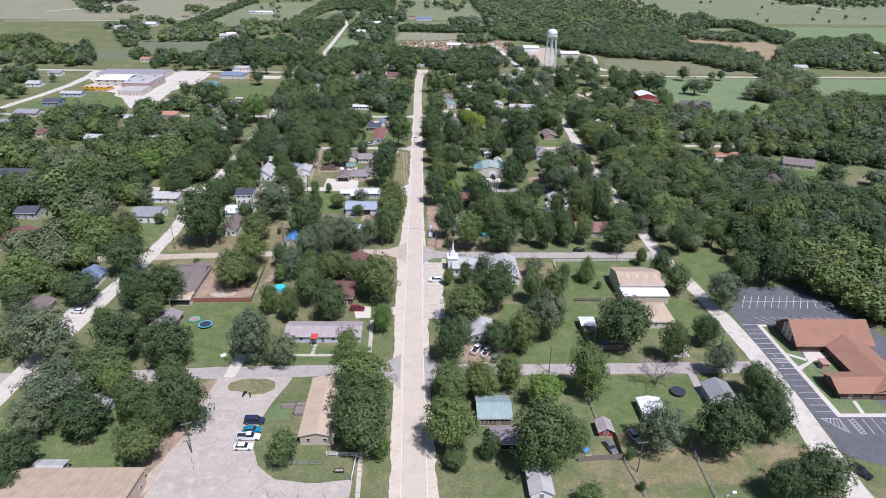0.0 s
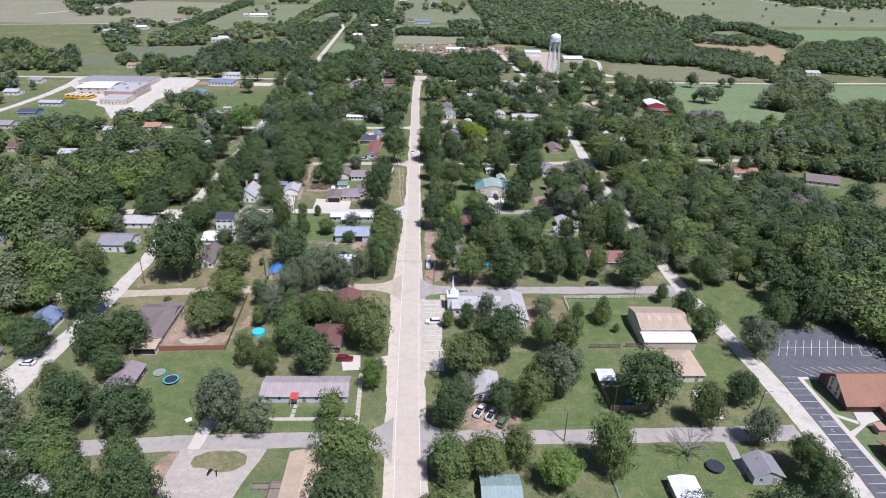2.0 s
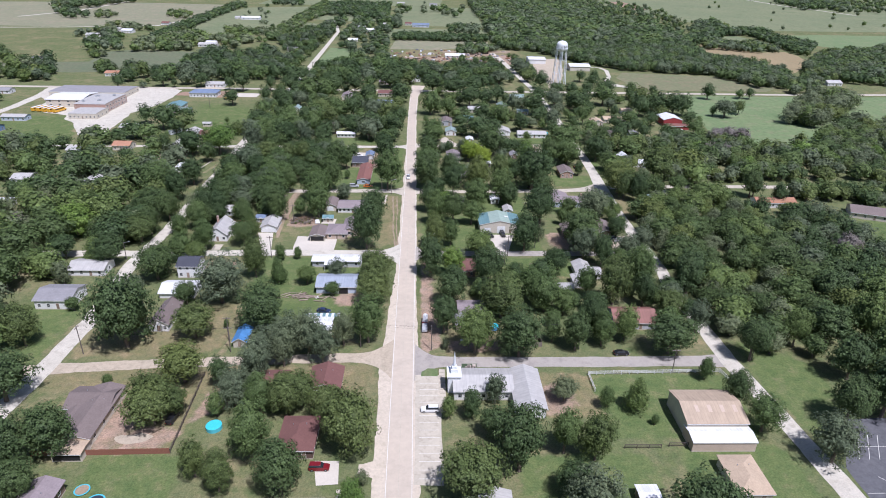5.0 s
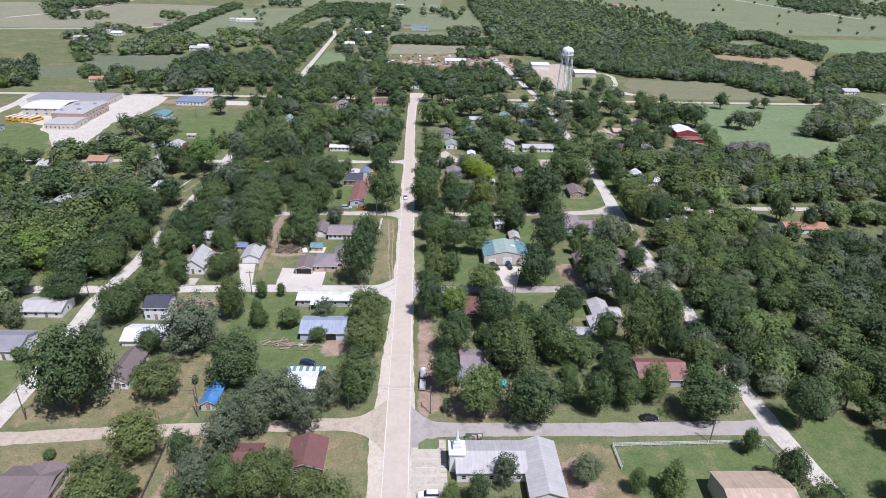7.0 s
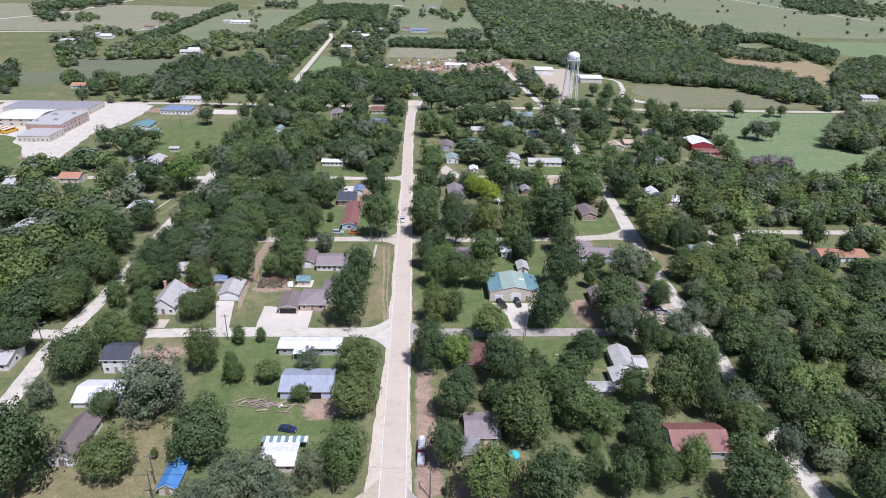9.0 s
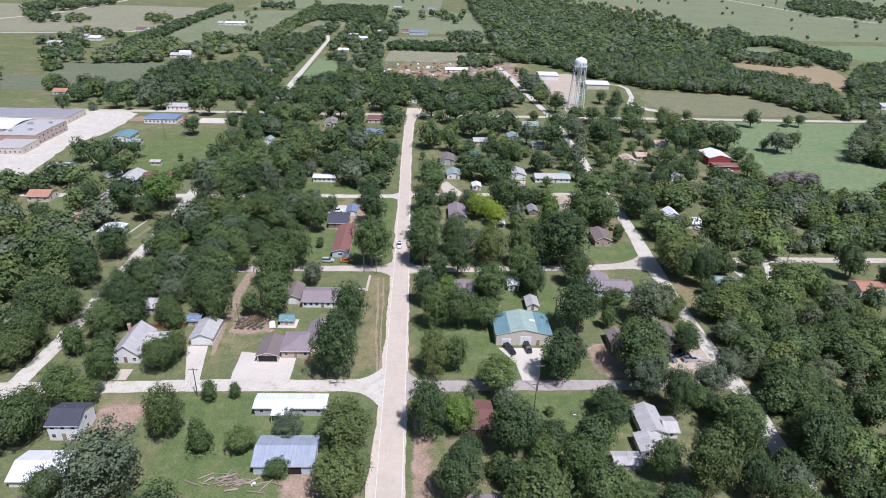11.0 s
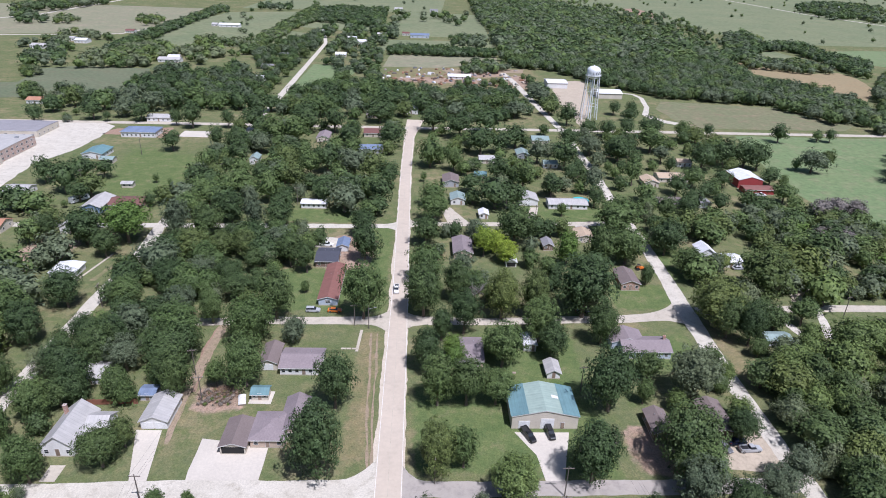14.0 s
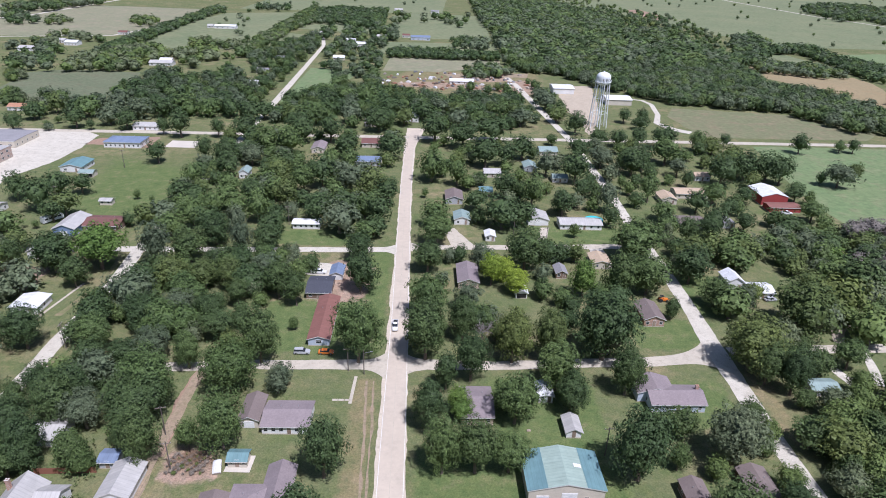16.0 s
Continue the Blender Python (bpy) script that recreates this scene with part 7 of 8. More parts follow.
grove("woodland", scatter([(-687, 1337), (-691, 1439), (-610, 1519), (-573, 1454), (-600, 1372), (-602, 1307), (-647, 1271)], 16, 6, 8, 206, 0.95), REMOTE, "far dark-green woods", (24, 32, 6, 38, 0), seed=306)
grove("field_trees", scatter([(-626, 1235), (-617, 1263), (-553, 1199), (-519, 1135), (-566, 1134)], 15, 5, 7, 207, 0.8), REMOTE, "far clump of trees", (24, 32, 6, 38, 0), seed=307)
grove("shelter_belt", scatter([(-192, 916), (-203, 954), (-206, 1082), (-208, 1313), (-211, 1581), (-166, 1291), (-180, 1164), (-182, 1023), (-180, 919)], 6.8, 3.4, 4.9, 208, 1.0), REMOTE, "dark-green shelter belt between the fields", (18, 54, 4, 24, 0), seed=308)
grove("field_trees", scatter([(-278, 1001), (-265, 1056), (-243, 1009), (-212, 1027), (-200, 990), (-226, 967), (-202, 885), (-224, 881), (-253, 961)], 10, 3.6, 5.6, 209, 0.75), REMOTE, "clumps of trees in a pasture", (24, 32, 6, 38, 0), seed=309)
grove("woodland", scatter([(-176, 904), (-166, 1008), (-144, 1147), (-113, 948), (-115, 874), (-116, 812), (-108, 719), (-119, 717), (-131, 759), (-154, 818)], 9.5, 3.8, 6, 210, 0.82), FAR, "trees along the gravel road", (24, 32, 6, 38, 0), seed=310)
grove("woodland", scatter([(-234, 702), (-235, 753), (-238, 815), (-194, 789), (-168, 815), (-129, 750), (-116, 718), (-105, 660), (-233, 646), (-251, 692)], 8.6, 3.8, 6.4, 211, 0.86), FAR, "green woods north of the road", (24, 32, 6, 38, 0), seed=311)
grove("field_trees", scatter([(-282, 704), (-267, 710), (-239, 659), (-251, 651)], 8, 3.6, 6, 212, 0.9), FAR, "clump of grey-green trees", (20, 20, 20, 40, 0), seed=312)
grove("field_trees", scatter([(-308, 700), (-294, 702), (-265, 676), (-248, 644), (-273, 641)], 8.5, 3.6, 6, 213, 0.8), FAR, "trees behind a small house", (24, 32, 6, 38, 0), seed=313)
grove("field_trees", scatter([(-347, 765), (-354, 796), (-336, 788), (-330, 763), (-331, 739)], 8, 3.4, 5, 214, 0.9), FAR, "hedge of low trees", (24, 32, 6, 38, 0), seed=314)
grove("field_trees", scatter([(-352, 1339), (-310, 1440), (-225, 1101), (-173, 850), (-190, 823), (-225, 958)], 26, 2.4, 4.4, 215, 0.5), REMOTE, "single trees in a pasture", (24, 32, 6, 38, 0), seed=315)
grove("field_trees", scatter([(-330, 1520), (-256, 1535), (-239, 1444), (-310, 1440)], 17, 5, 7, 216, 0.8), REMOTE, "row of round trees", (24, 32, 6, 38, 0), seed=316)
grove("shelter_belt", scatter([(-199, 1507), (-67, 1509), (-56, 1198), (-102, 1245), (-161, 1259)], 8.8, 4.2, 5.8, 217, 1.0), REMOTE, "dark-green shelter belt round a farm", (18, 54, 4, 24, 0), seed=317)
grove("woodland", scatter([(-144, 1147), (-112, 1212), (-55, 1171), (-34, 964), (-40, 836), (-57, 822), (-92, 840), (-111, 983), (-123, 1017)], 11, 4, 6, 218, 0.7), REMOTE, "trees among farm houses", (24, 32, 6, 38, 0), seed=318)
grove("shelter_belt", scatter([(-36, 990), (13, 1000), (94, 981), (89, 940), (12, 944), (-34, 948)], 6.0, 3.1, 4.2, 219, 1.0), REMOTE, "low hedge behind a dry field", (18, 54, 4, 24, 0), seed=319)
grove("field_trees", scatter([(-57, 1213), (-36, 1218), (-29, 1081), (-49, 1076)], 11, 5, 7, 220, 0.9), REMOTE, "trees at a farmyard", (24, 32, 6, 38, 0), seed=320)
grove("field_trees", scatter([(40, 1108), (61, 1125), (88, 1086), (83, 1015), (45, 1026)], 11, 4, 6, 221, 0.85), REMOTE, "trees in a pasture", (24, 32, 6, 38, 0), seed=321)
grove("field_trees", scatter([(-51, 1424), (-4, 1441), (92, 1452), (75, 1250), (1, 1292), (-45, 1295)], 22, 5, 7, 222, 0.5), REMOTE, "trees round far farm buildings", (24, 32, 6, 38, 0), seed=322)
grove("woodland", scatter([(47, 876), (71, 893), (88, 883), (105, 848), (99, 835), (70, 836), (44, 827)], 7.5, 3.4, 5, 223, 0.95), REMOTE, "trees beside the fallow field", (24, 32, 6, 38, 0), seed=323)
grove("woodland", scatter([(-75, 819), (-68, 832), (-60, 760), (-53, 761), (-48, 727), (-70, 716), (-75, 749)], 8, 3.4, 5.4, 224, 0.9), FAR, "trees beside the gravel road", (24, 32, 6, 38, 0), seed=324)
grove("woodland", scatter([(-48, 835), (-37, 849), (-29, 729), (-44, 703), (-49, 735)], 8, 3.6, 5.6, 225, 0.95), FAR, "trees beside the scrap yard", (24, 32, 6, 38, 0), seed=325)
grove("woodland", scatter([(22, 772), (57, 786), (90, 781), (98, 745), (83, 696), (58, 708), (39, 738)], 12, 3, 5, 226, 0.45), FAR, "trees among the scrap yard sheds", (24, 32, 6, 38, 0), seed=326)
grove("field_trees", scatter([(372, 1759), (422, 1719), (505, 1641), (529, 1552), (467, 1249), (496, 1229), (387, 1028), (368, 1042), (384, 1152), (311, 1184), (287, 1357)], 15, 2.6, 5.4, 227, 0.6), REMOTE, "shrubs and small trees in rough pasture", (24, 32, 6, 38, 0), seed=327)
grove("shelter_belt", scatter([(363, 1005), (430, 1055), (527, 1149), (556, 1133), (537, 1039), (557, 975), (483, 868), (478, 891), (497, 997), (505, 1080), (466, 1062), (392, 969), (353, 939)], 6.8, 3.6, 5.3, 228, 1.0), REMOTE, "dark-green belt of trees round the fields", (18, 54, 4, 24, 0), seed=328)
grove("woodland", scatter([(470, 1196), (539, 1282), (505, 1144), (441, 1077), (408, 1060)], 9, 4.4, 6, 229, 0.95), REMOTE, "clump of dark trees", (24, 32, 6, 38, 0), seed=329)
grove("field_trees", scatter([(392, 969), (417, 982), (467, 967), (470, 916), (446, 874), (426, 883), (405, 906), (376, 915), (377, 944)], 8, 3.6, 5.2, 230, 0.9), REMOTE, "row of grey-green trees", (20, 20, 20, 40, 0), seed=330)
grove("woodland", scatter([(1040, 2026), (1233, 2182), (1291, 2052), (952, 1554), (984, 1653), (882, 1598), (952, 1858)], 17, 6, 8, 231, 0.85), REMOTE, "far dark-green woods", (24, 32, 6, 38, 0), seed=331)
for i, (poly, gap, ch, a, b) in enumerate((([(400, 1274), (545, 1155), (480, 1330), (440, 1490), (480, 2050), (300, 2050), (356, 1540)], 16, 0.5, 2.2, 4.8),
                                           ([(-1400, 1500), (-640, 1560), (-640, 2600), (-1400, 2600)], 85, 0.4, 3, 6), ([(545, 1160), (1400, 1250), (1700, 2700), (520, 2500)], 75, 0.35, 2.5, 4.5), ([(-340, 1500), (100, 1520), (110, 2600), (-340, 2600)], 60, 0.35, 3, 5),
                                           ([(950, 1560), (1900, 1600), (1900, 2100), (980, 1900)], 20, 0.6, 4, 7), ([(600, 700), (900, 720), (900, 900), (720, 800)], 16, 0.5, 3.5, 5.5), ([(520, 650), (640, 700), (560, 905), (500, 860), (440, 760), (400, 700)], 9, 0.95, 4.2, 6))):
    grove("field_trees", scatter(poly, gap, a, b, 80 + i, ch), REMOTE, "scattered field trees", (32, 26, 14, 28, 0), seed=90 + i)
grove("woodland", scatter([(236, 478), (247, 446), (279, 496), (324, 522), (338, 511), (400, 520), (470, 560), (440, 480), (330, 440), (240, 440)], 9.5, 5.0, 7.4, 241, 0.95), LIGHT, "dense green trees round the meadow", seed=341)
grove("woodland", scatter([(330, 630), (350, 630), (384, 668), (392, 692), (424, 692), (470, 740), (600, 850), (640, 930), (534, 890), (494, 866), (421, 770), (384, 706)], 9, 4.6, 6.6, 286, 0.95), FAR, "green woods beside a white house", (28, 30, 6, 36, 0), seed=385)
grove("field_trees", scatter([(-404, 745), (-372, 745), (-336, 680), (-316, 624), (-350, 650)], 10.5, 3.8, 6.2, 287, 0.75), FAR, "green trees along a pasture", (24, 32, 6, 38, 0), seed=386)
grove("tree_grove", scatter([(274, 528), (300, 566), (339, 600), (360, 608), (358, 578), (326, 532), (290, 512), (276, 514)], 10.5, 7.0, 9.5, 261, 0.9), HEDGE, "tall grey-green trees in the meadow", (10, 5, 15, 70, 0), seed=361)
grove("tree_grove", [(x, y, r, h, LEAVES.index(leaf)) for x, y, r, h, leaf in (
    (214, 309, 8, 6.5, "leaf deep"), (173, 369, 5, 6, "leaf deep"), (181, 360, 4.4, 5.4, "leaf deep"), (195, 467, 6, 5, "leaf bare"), (204, 470, 6, 5, "leaf bare"), (212, 466, 6, 5.2, "leaf bare"), (178, 437, 5, 4.4, "leaf bare"), (187, 434, 5, 4.6, "leaf bare"), (177, 298, 6, 5.6, "leaf bare"))], MIDDLE, "dark and half-bare trees of the east side", seed=362)
grove("woodland", scatter([(-499, 800), (-462, 805), (-383, 709), (-331, 645), (-318, 632), (-560, 632)], 12, 4.6, 7.4, 251, 0.7), FAR, "green trees round outlying houses", seed=351)
grove("woodland", scatter([(165, 391), (335, 393), (335, 402), (165, 400)], 7.5, 3.6, 5.6, 242, 0.85) + scatter([(196, 366), (335, 370), (335, 381), (196, 381)], 7.5, 3.6, 5.6, 243, 0.9), LIGHT, "green trees along a lane", seed=342)

# ---------------------------------------------------------------- vehicles
WHEEL = Geo()
WHEEL.tube((0, -0.11, 0), (0, 0.11, 0), 0.35, sides=14)
RIM = Geo()
RIM.tube((0, -0.118, 0), (0, 0.118, 0), 0.21, sides=10)
TYRE_MESH, RIM_MESH = WHEEL.mesh("tyre", "rubber"), RIM.mesh("rim", "rim_metal")


def loft(sections):
    """Cross-sections (x, half width low, half width high, z low, z high) joined into a hull along x."""
    g = Geo()
    n = 0
    for x, wl, wh, z0, z1 in sections:
        zm = z0 + (z1 - z0) * 0.55
        g.v += [(x, -wl, z0), (x, -max(wl, wh), zm), (x, -wh, z1), (x, wh, z1), (x, max(wl, wh), zm), (x, wl, z0)]
    k = len(sections)
    for s in range(k - 1):
        for i in range(6):
            j = (i + 1) % 6
            g.f.append((s * 6 + i, s * 6 + j, s * 6 + 6 + j, s * 6 + 6 + i))
            g.k.append(0)
    g.f += [tuple(range(6)), tuple(reversed(range((k - 1) * 6, k * 6)))]
    g.k += [0, 0]
    return g


def vehicle(x, y, turn, kind, colour, label="", z=0.06):
    """kind: sedan, suv, pickup or van; its nose points along +x before the turn."""
    words = {"sedan": "sedan car", "suv": "sport utility vehicle", "pickup": "pickup truck", "van": "van"}[kind]
    root = thing("pickup_truck" if kind == "pickup" else "car" if kind != "van" else "van", x, y, z, label or f"{colour} {words} parked in the open", "truck" if kind == "pickup" else "car", turn)
    L = {"sedan": 2.35, "suv": 2.45, "pickup": 2.85, "van": 2.6}[kind]
    zt = {"sedan": 0.92, "suv": 1.08, "pickup": 1.1, "van": 1.1}[kind]
    body = loft([(-L, 0.72, 0.70, 0.45, zt - 0.18), (-L + 0.15, 0.86, 0.80, 0.32, zt), (-0.4, 0.90, 0.86, 0.28, zt + 0.02), (L - 1.2, 0.90, 0.84, 0.28, zt), (L - 0.25, 0.84, 0.74, 0.32, zt - 0.12), (L, 0.68, 0.60, 0.42, zt - 0.26)])
    part("body", body, PAINT[colour], root, smooth=False)
    top = {"sedan": 1.42, "suv": 1.78, "pickup": 1.82, "van": 1.95}[kind]
    a, b = {"sedan": (-1.75, 1.0), "suv": (-2.3, 1.05), "pickup": (-0.55, 1.35), "van": (-2.45, 1.5)}[kind]
    rake = 0.15 if kind in ("suv", "van", "pickup") else 0.5
    part("cabin", loft([(a, 0.80, 0.78, zt, zt + 0.02), (a + rake, 0.80, 0.64, zt, top - 0.04), (b - 0.75, 0.80, 0.64, zt, top - 0.04), (b, 0.80, 0.76, zt, zt + 0.02)]), "black_paint", root)
    zm = zt + (top - 0.04 - zt) * 0.55
    for s in (-1, 1):
        g = Geo()
        g.face([(a + 0.2, s * 0.812, zt + 0.04), (b - 0.2, s * 0.812, zt + 0.04), (b - 0.55, s * 0.815, zm), (a + rake + 0.05, s * 0.815, zm)][::s])
        g.face([(a + rake + 0.05, s * 0.815, zm), (b - 0.55, s * 0.815, zm), (b - 0.8, s * 0.70, top - 0.1), (a + rake + 0.1, s * 0.70, top - 0.1)][::s])
        part("side_window", g, "glass", root, "dark tinted side window")
    g = Geo()
    g.face([(b + 0.012, -0.72, zt + 0.05), (b + 0.012, 0.72, zt + 0.05), (b - 0.70, 0.60, top - 0.04), (b - 0.70, -0.60, top - 0.04)])
    part("windscreen", g, "glass", root)
    g = Geo()
    g.face([(a - 0.012, 0.72, zt + 0.05), (a - 0.012, -0.72, zt + 0.05), (a + rake - 0.03, -0.60, top - 0.06), (a + rake - 0.03, 0.60, top - 0.06)])
    part("rear_window", g, "glass", root)
    part("cabin_roof", loft([(a + rake * 0.9, 0.64, 0.58, top - 0.10, top - 0.02), (a + rake + 0.2, 0.67, 0.62, top - 0.12, top + 0.01), (b - 0.85, 0.67, 0.62, top - 0.12, top + 0.01), (b - 0.62, 0.64, 0.58, top - 0.14, top - 0.06)]), PAINT[colour], root)
    if kind == "pickup":
        g = Geo()
        g.box(-L + 0.12, -0.62, -0.70, 0.70, zt + 0.024, zt + 0.03)
        part("cargo_bed", g, "rubber", root, "dark open cargo bed")
        for s in (-1, 1):
            g = Geo()
            g.box(-L + 0.06, -0.58, s * 0.86 - 0.07, s * 0.86 + 0.07, zt, zt + 0.22)
            part("bed_rail", g, PAINT[colour], root)
        g = Geo()
        g.box(-L + 0.02, -L + 0.12, -0.80, 0.80, 0.5, zt + 0.22)
        part("tailgate", g, PAINT[colour], root)
    for sx in (-L + 0.85, L - 0.85):
        for sy in (-0.80, 0.80):
            w = part("wheel", TYRE_MESH, None, root)
            w.location = (sx, sy, 0.35)
            part("rim", RIM_MESH, None, w)
    for s in (-1, 1):
        g = Geo()
        g.box(L - 0.12, L - 0.01, s * 0.52 - 0.15, s * 0.52 + 0.15, 0.58, 0.74)
        part("headlight", g, "lamp_clear", root)
        g = Geo()
        g.box(-L - 0.015, -L + 0.1, s * 0.60 - 0.1, s * 0.60 + 0.1, 0.62, 0.85)
        part("tail_light", g, "lamp_red", root)
    return root


vehicle(-39.2, 131.4, 0, "van", "dark blue", "dark blue minivan parked on concrete")
vehicle(-39.0, 128.2, 0, "sedan", "teal", "teal coupe parked on concrete")
vehicle(-39.2, 125.6, 0, "pickup", "white", "white pickup with a loaded bed")
vehicle(-39.6, 122.3, 0, "sedan", "white", "white sedan parked on concrete")
vehicle(-52.6, 132.6, 62, "sedan", "silver", "silver sedan under the trees")
vehicle(-109.4, 184.2, 175, "sedan", "white", "white sedan on a gravel pull-in")
vehicle(-18.6, 186.2, 0, "suv", "red", "dark red crossover on a concrete drive")
vehicle(19.6, 163, 62, "pickup", "white", "white pickup on a dirt yard")
vehicle(22.6, 161.6, 62, "pickup", "white", "white work pickup on a dirt yard")
vehicle(25.2, 158.8, 60, "suv", "green", "small green utility vehicle on dirt")
vehicle(56.4, 125.6, -75, "sedan", "silver", "silver sedan on the grass")
vehicle(49.4, 121.8, -72, "sedan", "grey", "dark grey car in a fenced yard")
vehicle(106.6, 113.4, -60, "suv", "black", "black sport utility vehicle beside the lot")
vehicle(7.6, 206.6, 180, "suv", "white", "long white sport utility vehicle in a bay")
vehicle(-27.6, 256.6, -12, "sedan", "dark blue", "dark blue hatchback on the grass")
vehicle(-29.8, 379, 0, "suv", "silver", "silver sport utility vehicle beside the street")
vehicle(-22.6, 379.1, 0, "sedan", "orange", "bright orange coupe beside the street")
vehicle(-2.4, 394, -90, "pickup", "white", "white pickup truck on the road", 0.05)
vehicle(-32.6, 430.6, 0, "pickup", "white", "white pickup on a gravel drive")
vehicle(-58.6, 203.4, 82, "suv", "black", "black car parked in a fenced yard")
vehicle(66.4, 232.6, 0, "sedan", "black", "black sedan beside the street")
vehicle(34.2, 319.4, -68, "pickup", "black", "black pickup on a concrete apron")
vehicle(39.9, 320.2, -82, "suv", "black", "black off-road vehicle on a concrete apron")
vehicle(87.6, 317.4, 8, "sedan", "dark blue", "dark blue car in a gravel yard")
vehicle(89.6, 314.8, 4, "pickup", "silver", "silver pickup in a gravel yard")
vehicle(83.4, 315.6, -70, "sedan", "grey", "grey car in a gravel yard")
vehicle(61.9, 380.6, 0, "sedan", "black", "black car under the trees")
vehicle(30.4, 441, -80, "sedan", "silver", "silver car on a drive")
vehicle(132.8, 415.4, 5, "sedan", "silver", "silver car beside a white house")
vehicle(21.4, 126.9, 20, "suv", "black", "black car by the carport")
vehicle(184, 500.4, 0, "pickup", "white", "white truck beside the red barn")
for i in range(5):
    b = thing("school_bus", -272 + i * 4.2, 533 - i * 0.8, 0.06, "yellow school bus with a white roof", "bus", 74, "school buses in a row")
    part("body", loft([(-5.4, 1.1, 1.0, 0.5, 2.7), (-5.2, 1.2, 1.08, 0.45, 2.85), (3.6, 1.2, 1.08, 0.45, 2.85), (3.9, 1.15, 0.9, 0.45, 1.7), (5.3, 1.0, 0.8, 0.5, 1.45)]), PAINT["school yellow"], b)
    part("roof", loft([(-5.3, 1.0, 0.8, 2.84, 2.98), (3.5, 1.0, 0.8, 2.84, 2.98)]), PAINT["white"], b, "white roof panel")
    for s in (-1, 1):
        for k in range(9):
            g = Geo()
            g.box(-4.9 + k * 0.9, -4.1 + k * 0.9, s * 1.2 - 0.02, s * 1.2 + 0.02, 1.75, 2.45)
            part("window", g, "glass", b)
    for sx in (-3.4, 4.2):
        for sy in (-1.0, 1.0):
            w = part("wheel", TYRE_MESH, None, b)
            w.location, w.scale = (sx, sy, 0.45), (1.3, 1.3, 1.3)
# motor home, lorry and trailer, skip
b = thing("motor_home", -153.6, 474.4, 0.05, "white motor home parked beside a workshop", "motor home", 58)
part("body", loft([(-4.4, 1.15, 1.05, 0.5, 3.0), (4.0, 1.15, 1.05, 0.5, 3.0), (4.6, 1.0, 0.9, 0.5, 2.2)]), PAINT["white"], b)
for k in range(4):
    g = Geo()
    g.box(-3.6 + k * 1.9, -2.2 + k * 1.9, -1.17, -1.14, 1.6, 2.3)
    part("window", g, "glass", b)
for sx in (-2.8, 3.0):
    for sy in (-1.0, 1.0):
        w = part("wheel", TYRE_MESH, None, b)
        w.location = (sx, sy, 0.38)
b = thing("work_truck", 6.3, 247.6, 0.05, "white work truck with a red tool body on the shoulder", "truck", -92)
part("cab", loft([(0.6, 0.9, 0.86, 0.45, 1.3), (0.9, 0.95, 0.72, 0.4, 2.1), (1.8, 0.95, 0.72, 0.4, 2.1), (2.4, 0.95, 0.85, 0.4, 1.25), (3.6, 0.85, 0.7, 0.45, 1.1)]), PAINT["silver"], b)
part("windscreen", loft([(1.85, 0.7, 0.62, 1.3, 2.0), (2.3, 0.78, 0.7, 1.22, 1.34)]), "glass", b)
g = Geo()
g.box(-0.6, 0.6, -0.95, 0.95, 0.6, 1.5)
part("tool_body", g, PAINT["red"], b, "red tool body")
g = Geo()
g.tube((-4.6, 0, 1.5), (-0.7, 0, 1.5), 0.85, sides=12)
part("tank", g, PAINT["white"], b, "white cylindrical tank")
for sx in (-3.8, -1.6, 2.6):
    for sy in (-0.85, 0.85):
        w = part("wheel", TYRE_MESH, None, b)
        w.location = (sx, sy, 0.38)
        part("rim", RIM_MESH, None, w)
b = thing("skip", 19.2, 224.2, 0.0, "green steel skip heaped with pale rubbish", "skip", 0)
g = Geo()
g.prism([(-1.0, 0.1), (1.0, 0.1), (1.25, 1.7), (1.12, 1.7), (0.9, 0.3), (-0.9, 0.3), (-1.12, 1.7), (-1.25, 1.7)], -2.2, 2.2, 'x')
part("container", g, PAINT["green"], b)
for i in range(11):
    g = Geo()
    a, c, s = rng.uniform(-1.7, 1.7), rng.uniform(-0.7, 0.7), rng.uniform(0.2, 0.5)
    g.prism([(c - s, 1.0), (c + s, 1.1), (c + s * 0.7, 1.5 + s), (c - s * 0.8, 1.6 + s * 0.6)], a - s, a + s, 'x')
    part("rubbish", g, "scrap", b)
# motorcycles
for x, y, t in ((-44.6, 142.2, 70), (-43.0, 142.0, 110)):
    b = thing("motorcycle", x, y, 0.07, "black motorcycle parked on its stand", "motorcycle", t)
    for sx in (-0.7, 0.7):
        g = Geo()
        g.tube((sx, -0.06, 0.32), (sx, 0.06, 0.32), 0.32, sides=12)
        part("wheel", g, "rubber", b)
    part("frame", loft([(-0.75, 0.12, 0.1, 0.35, 0.75), (0.1, 0.18, 0.14, 0.3, 0.95), (0.6, 0.08, 0.06, 0.5, 0.95)]), PAINT["black"], b)
    g = Geo()
    g.tube((0.45, -0.4, 1.05), (0.45, 0.4, 1.05), 0.025)
    part("handlebar", g, "rim_metal", b)
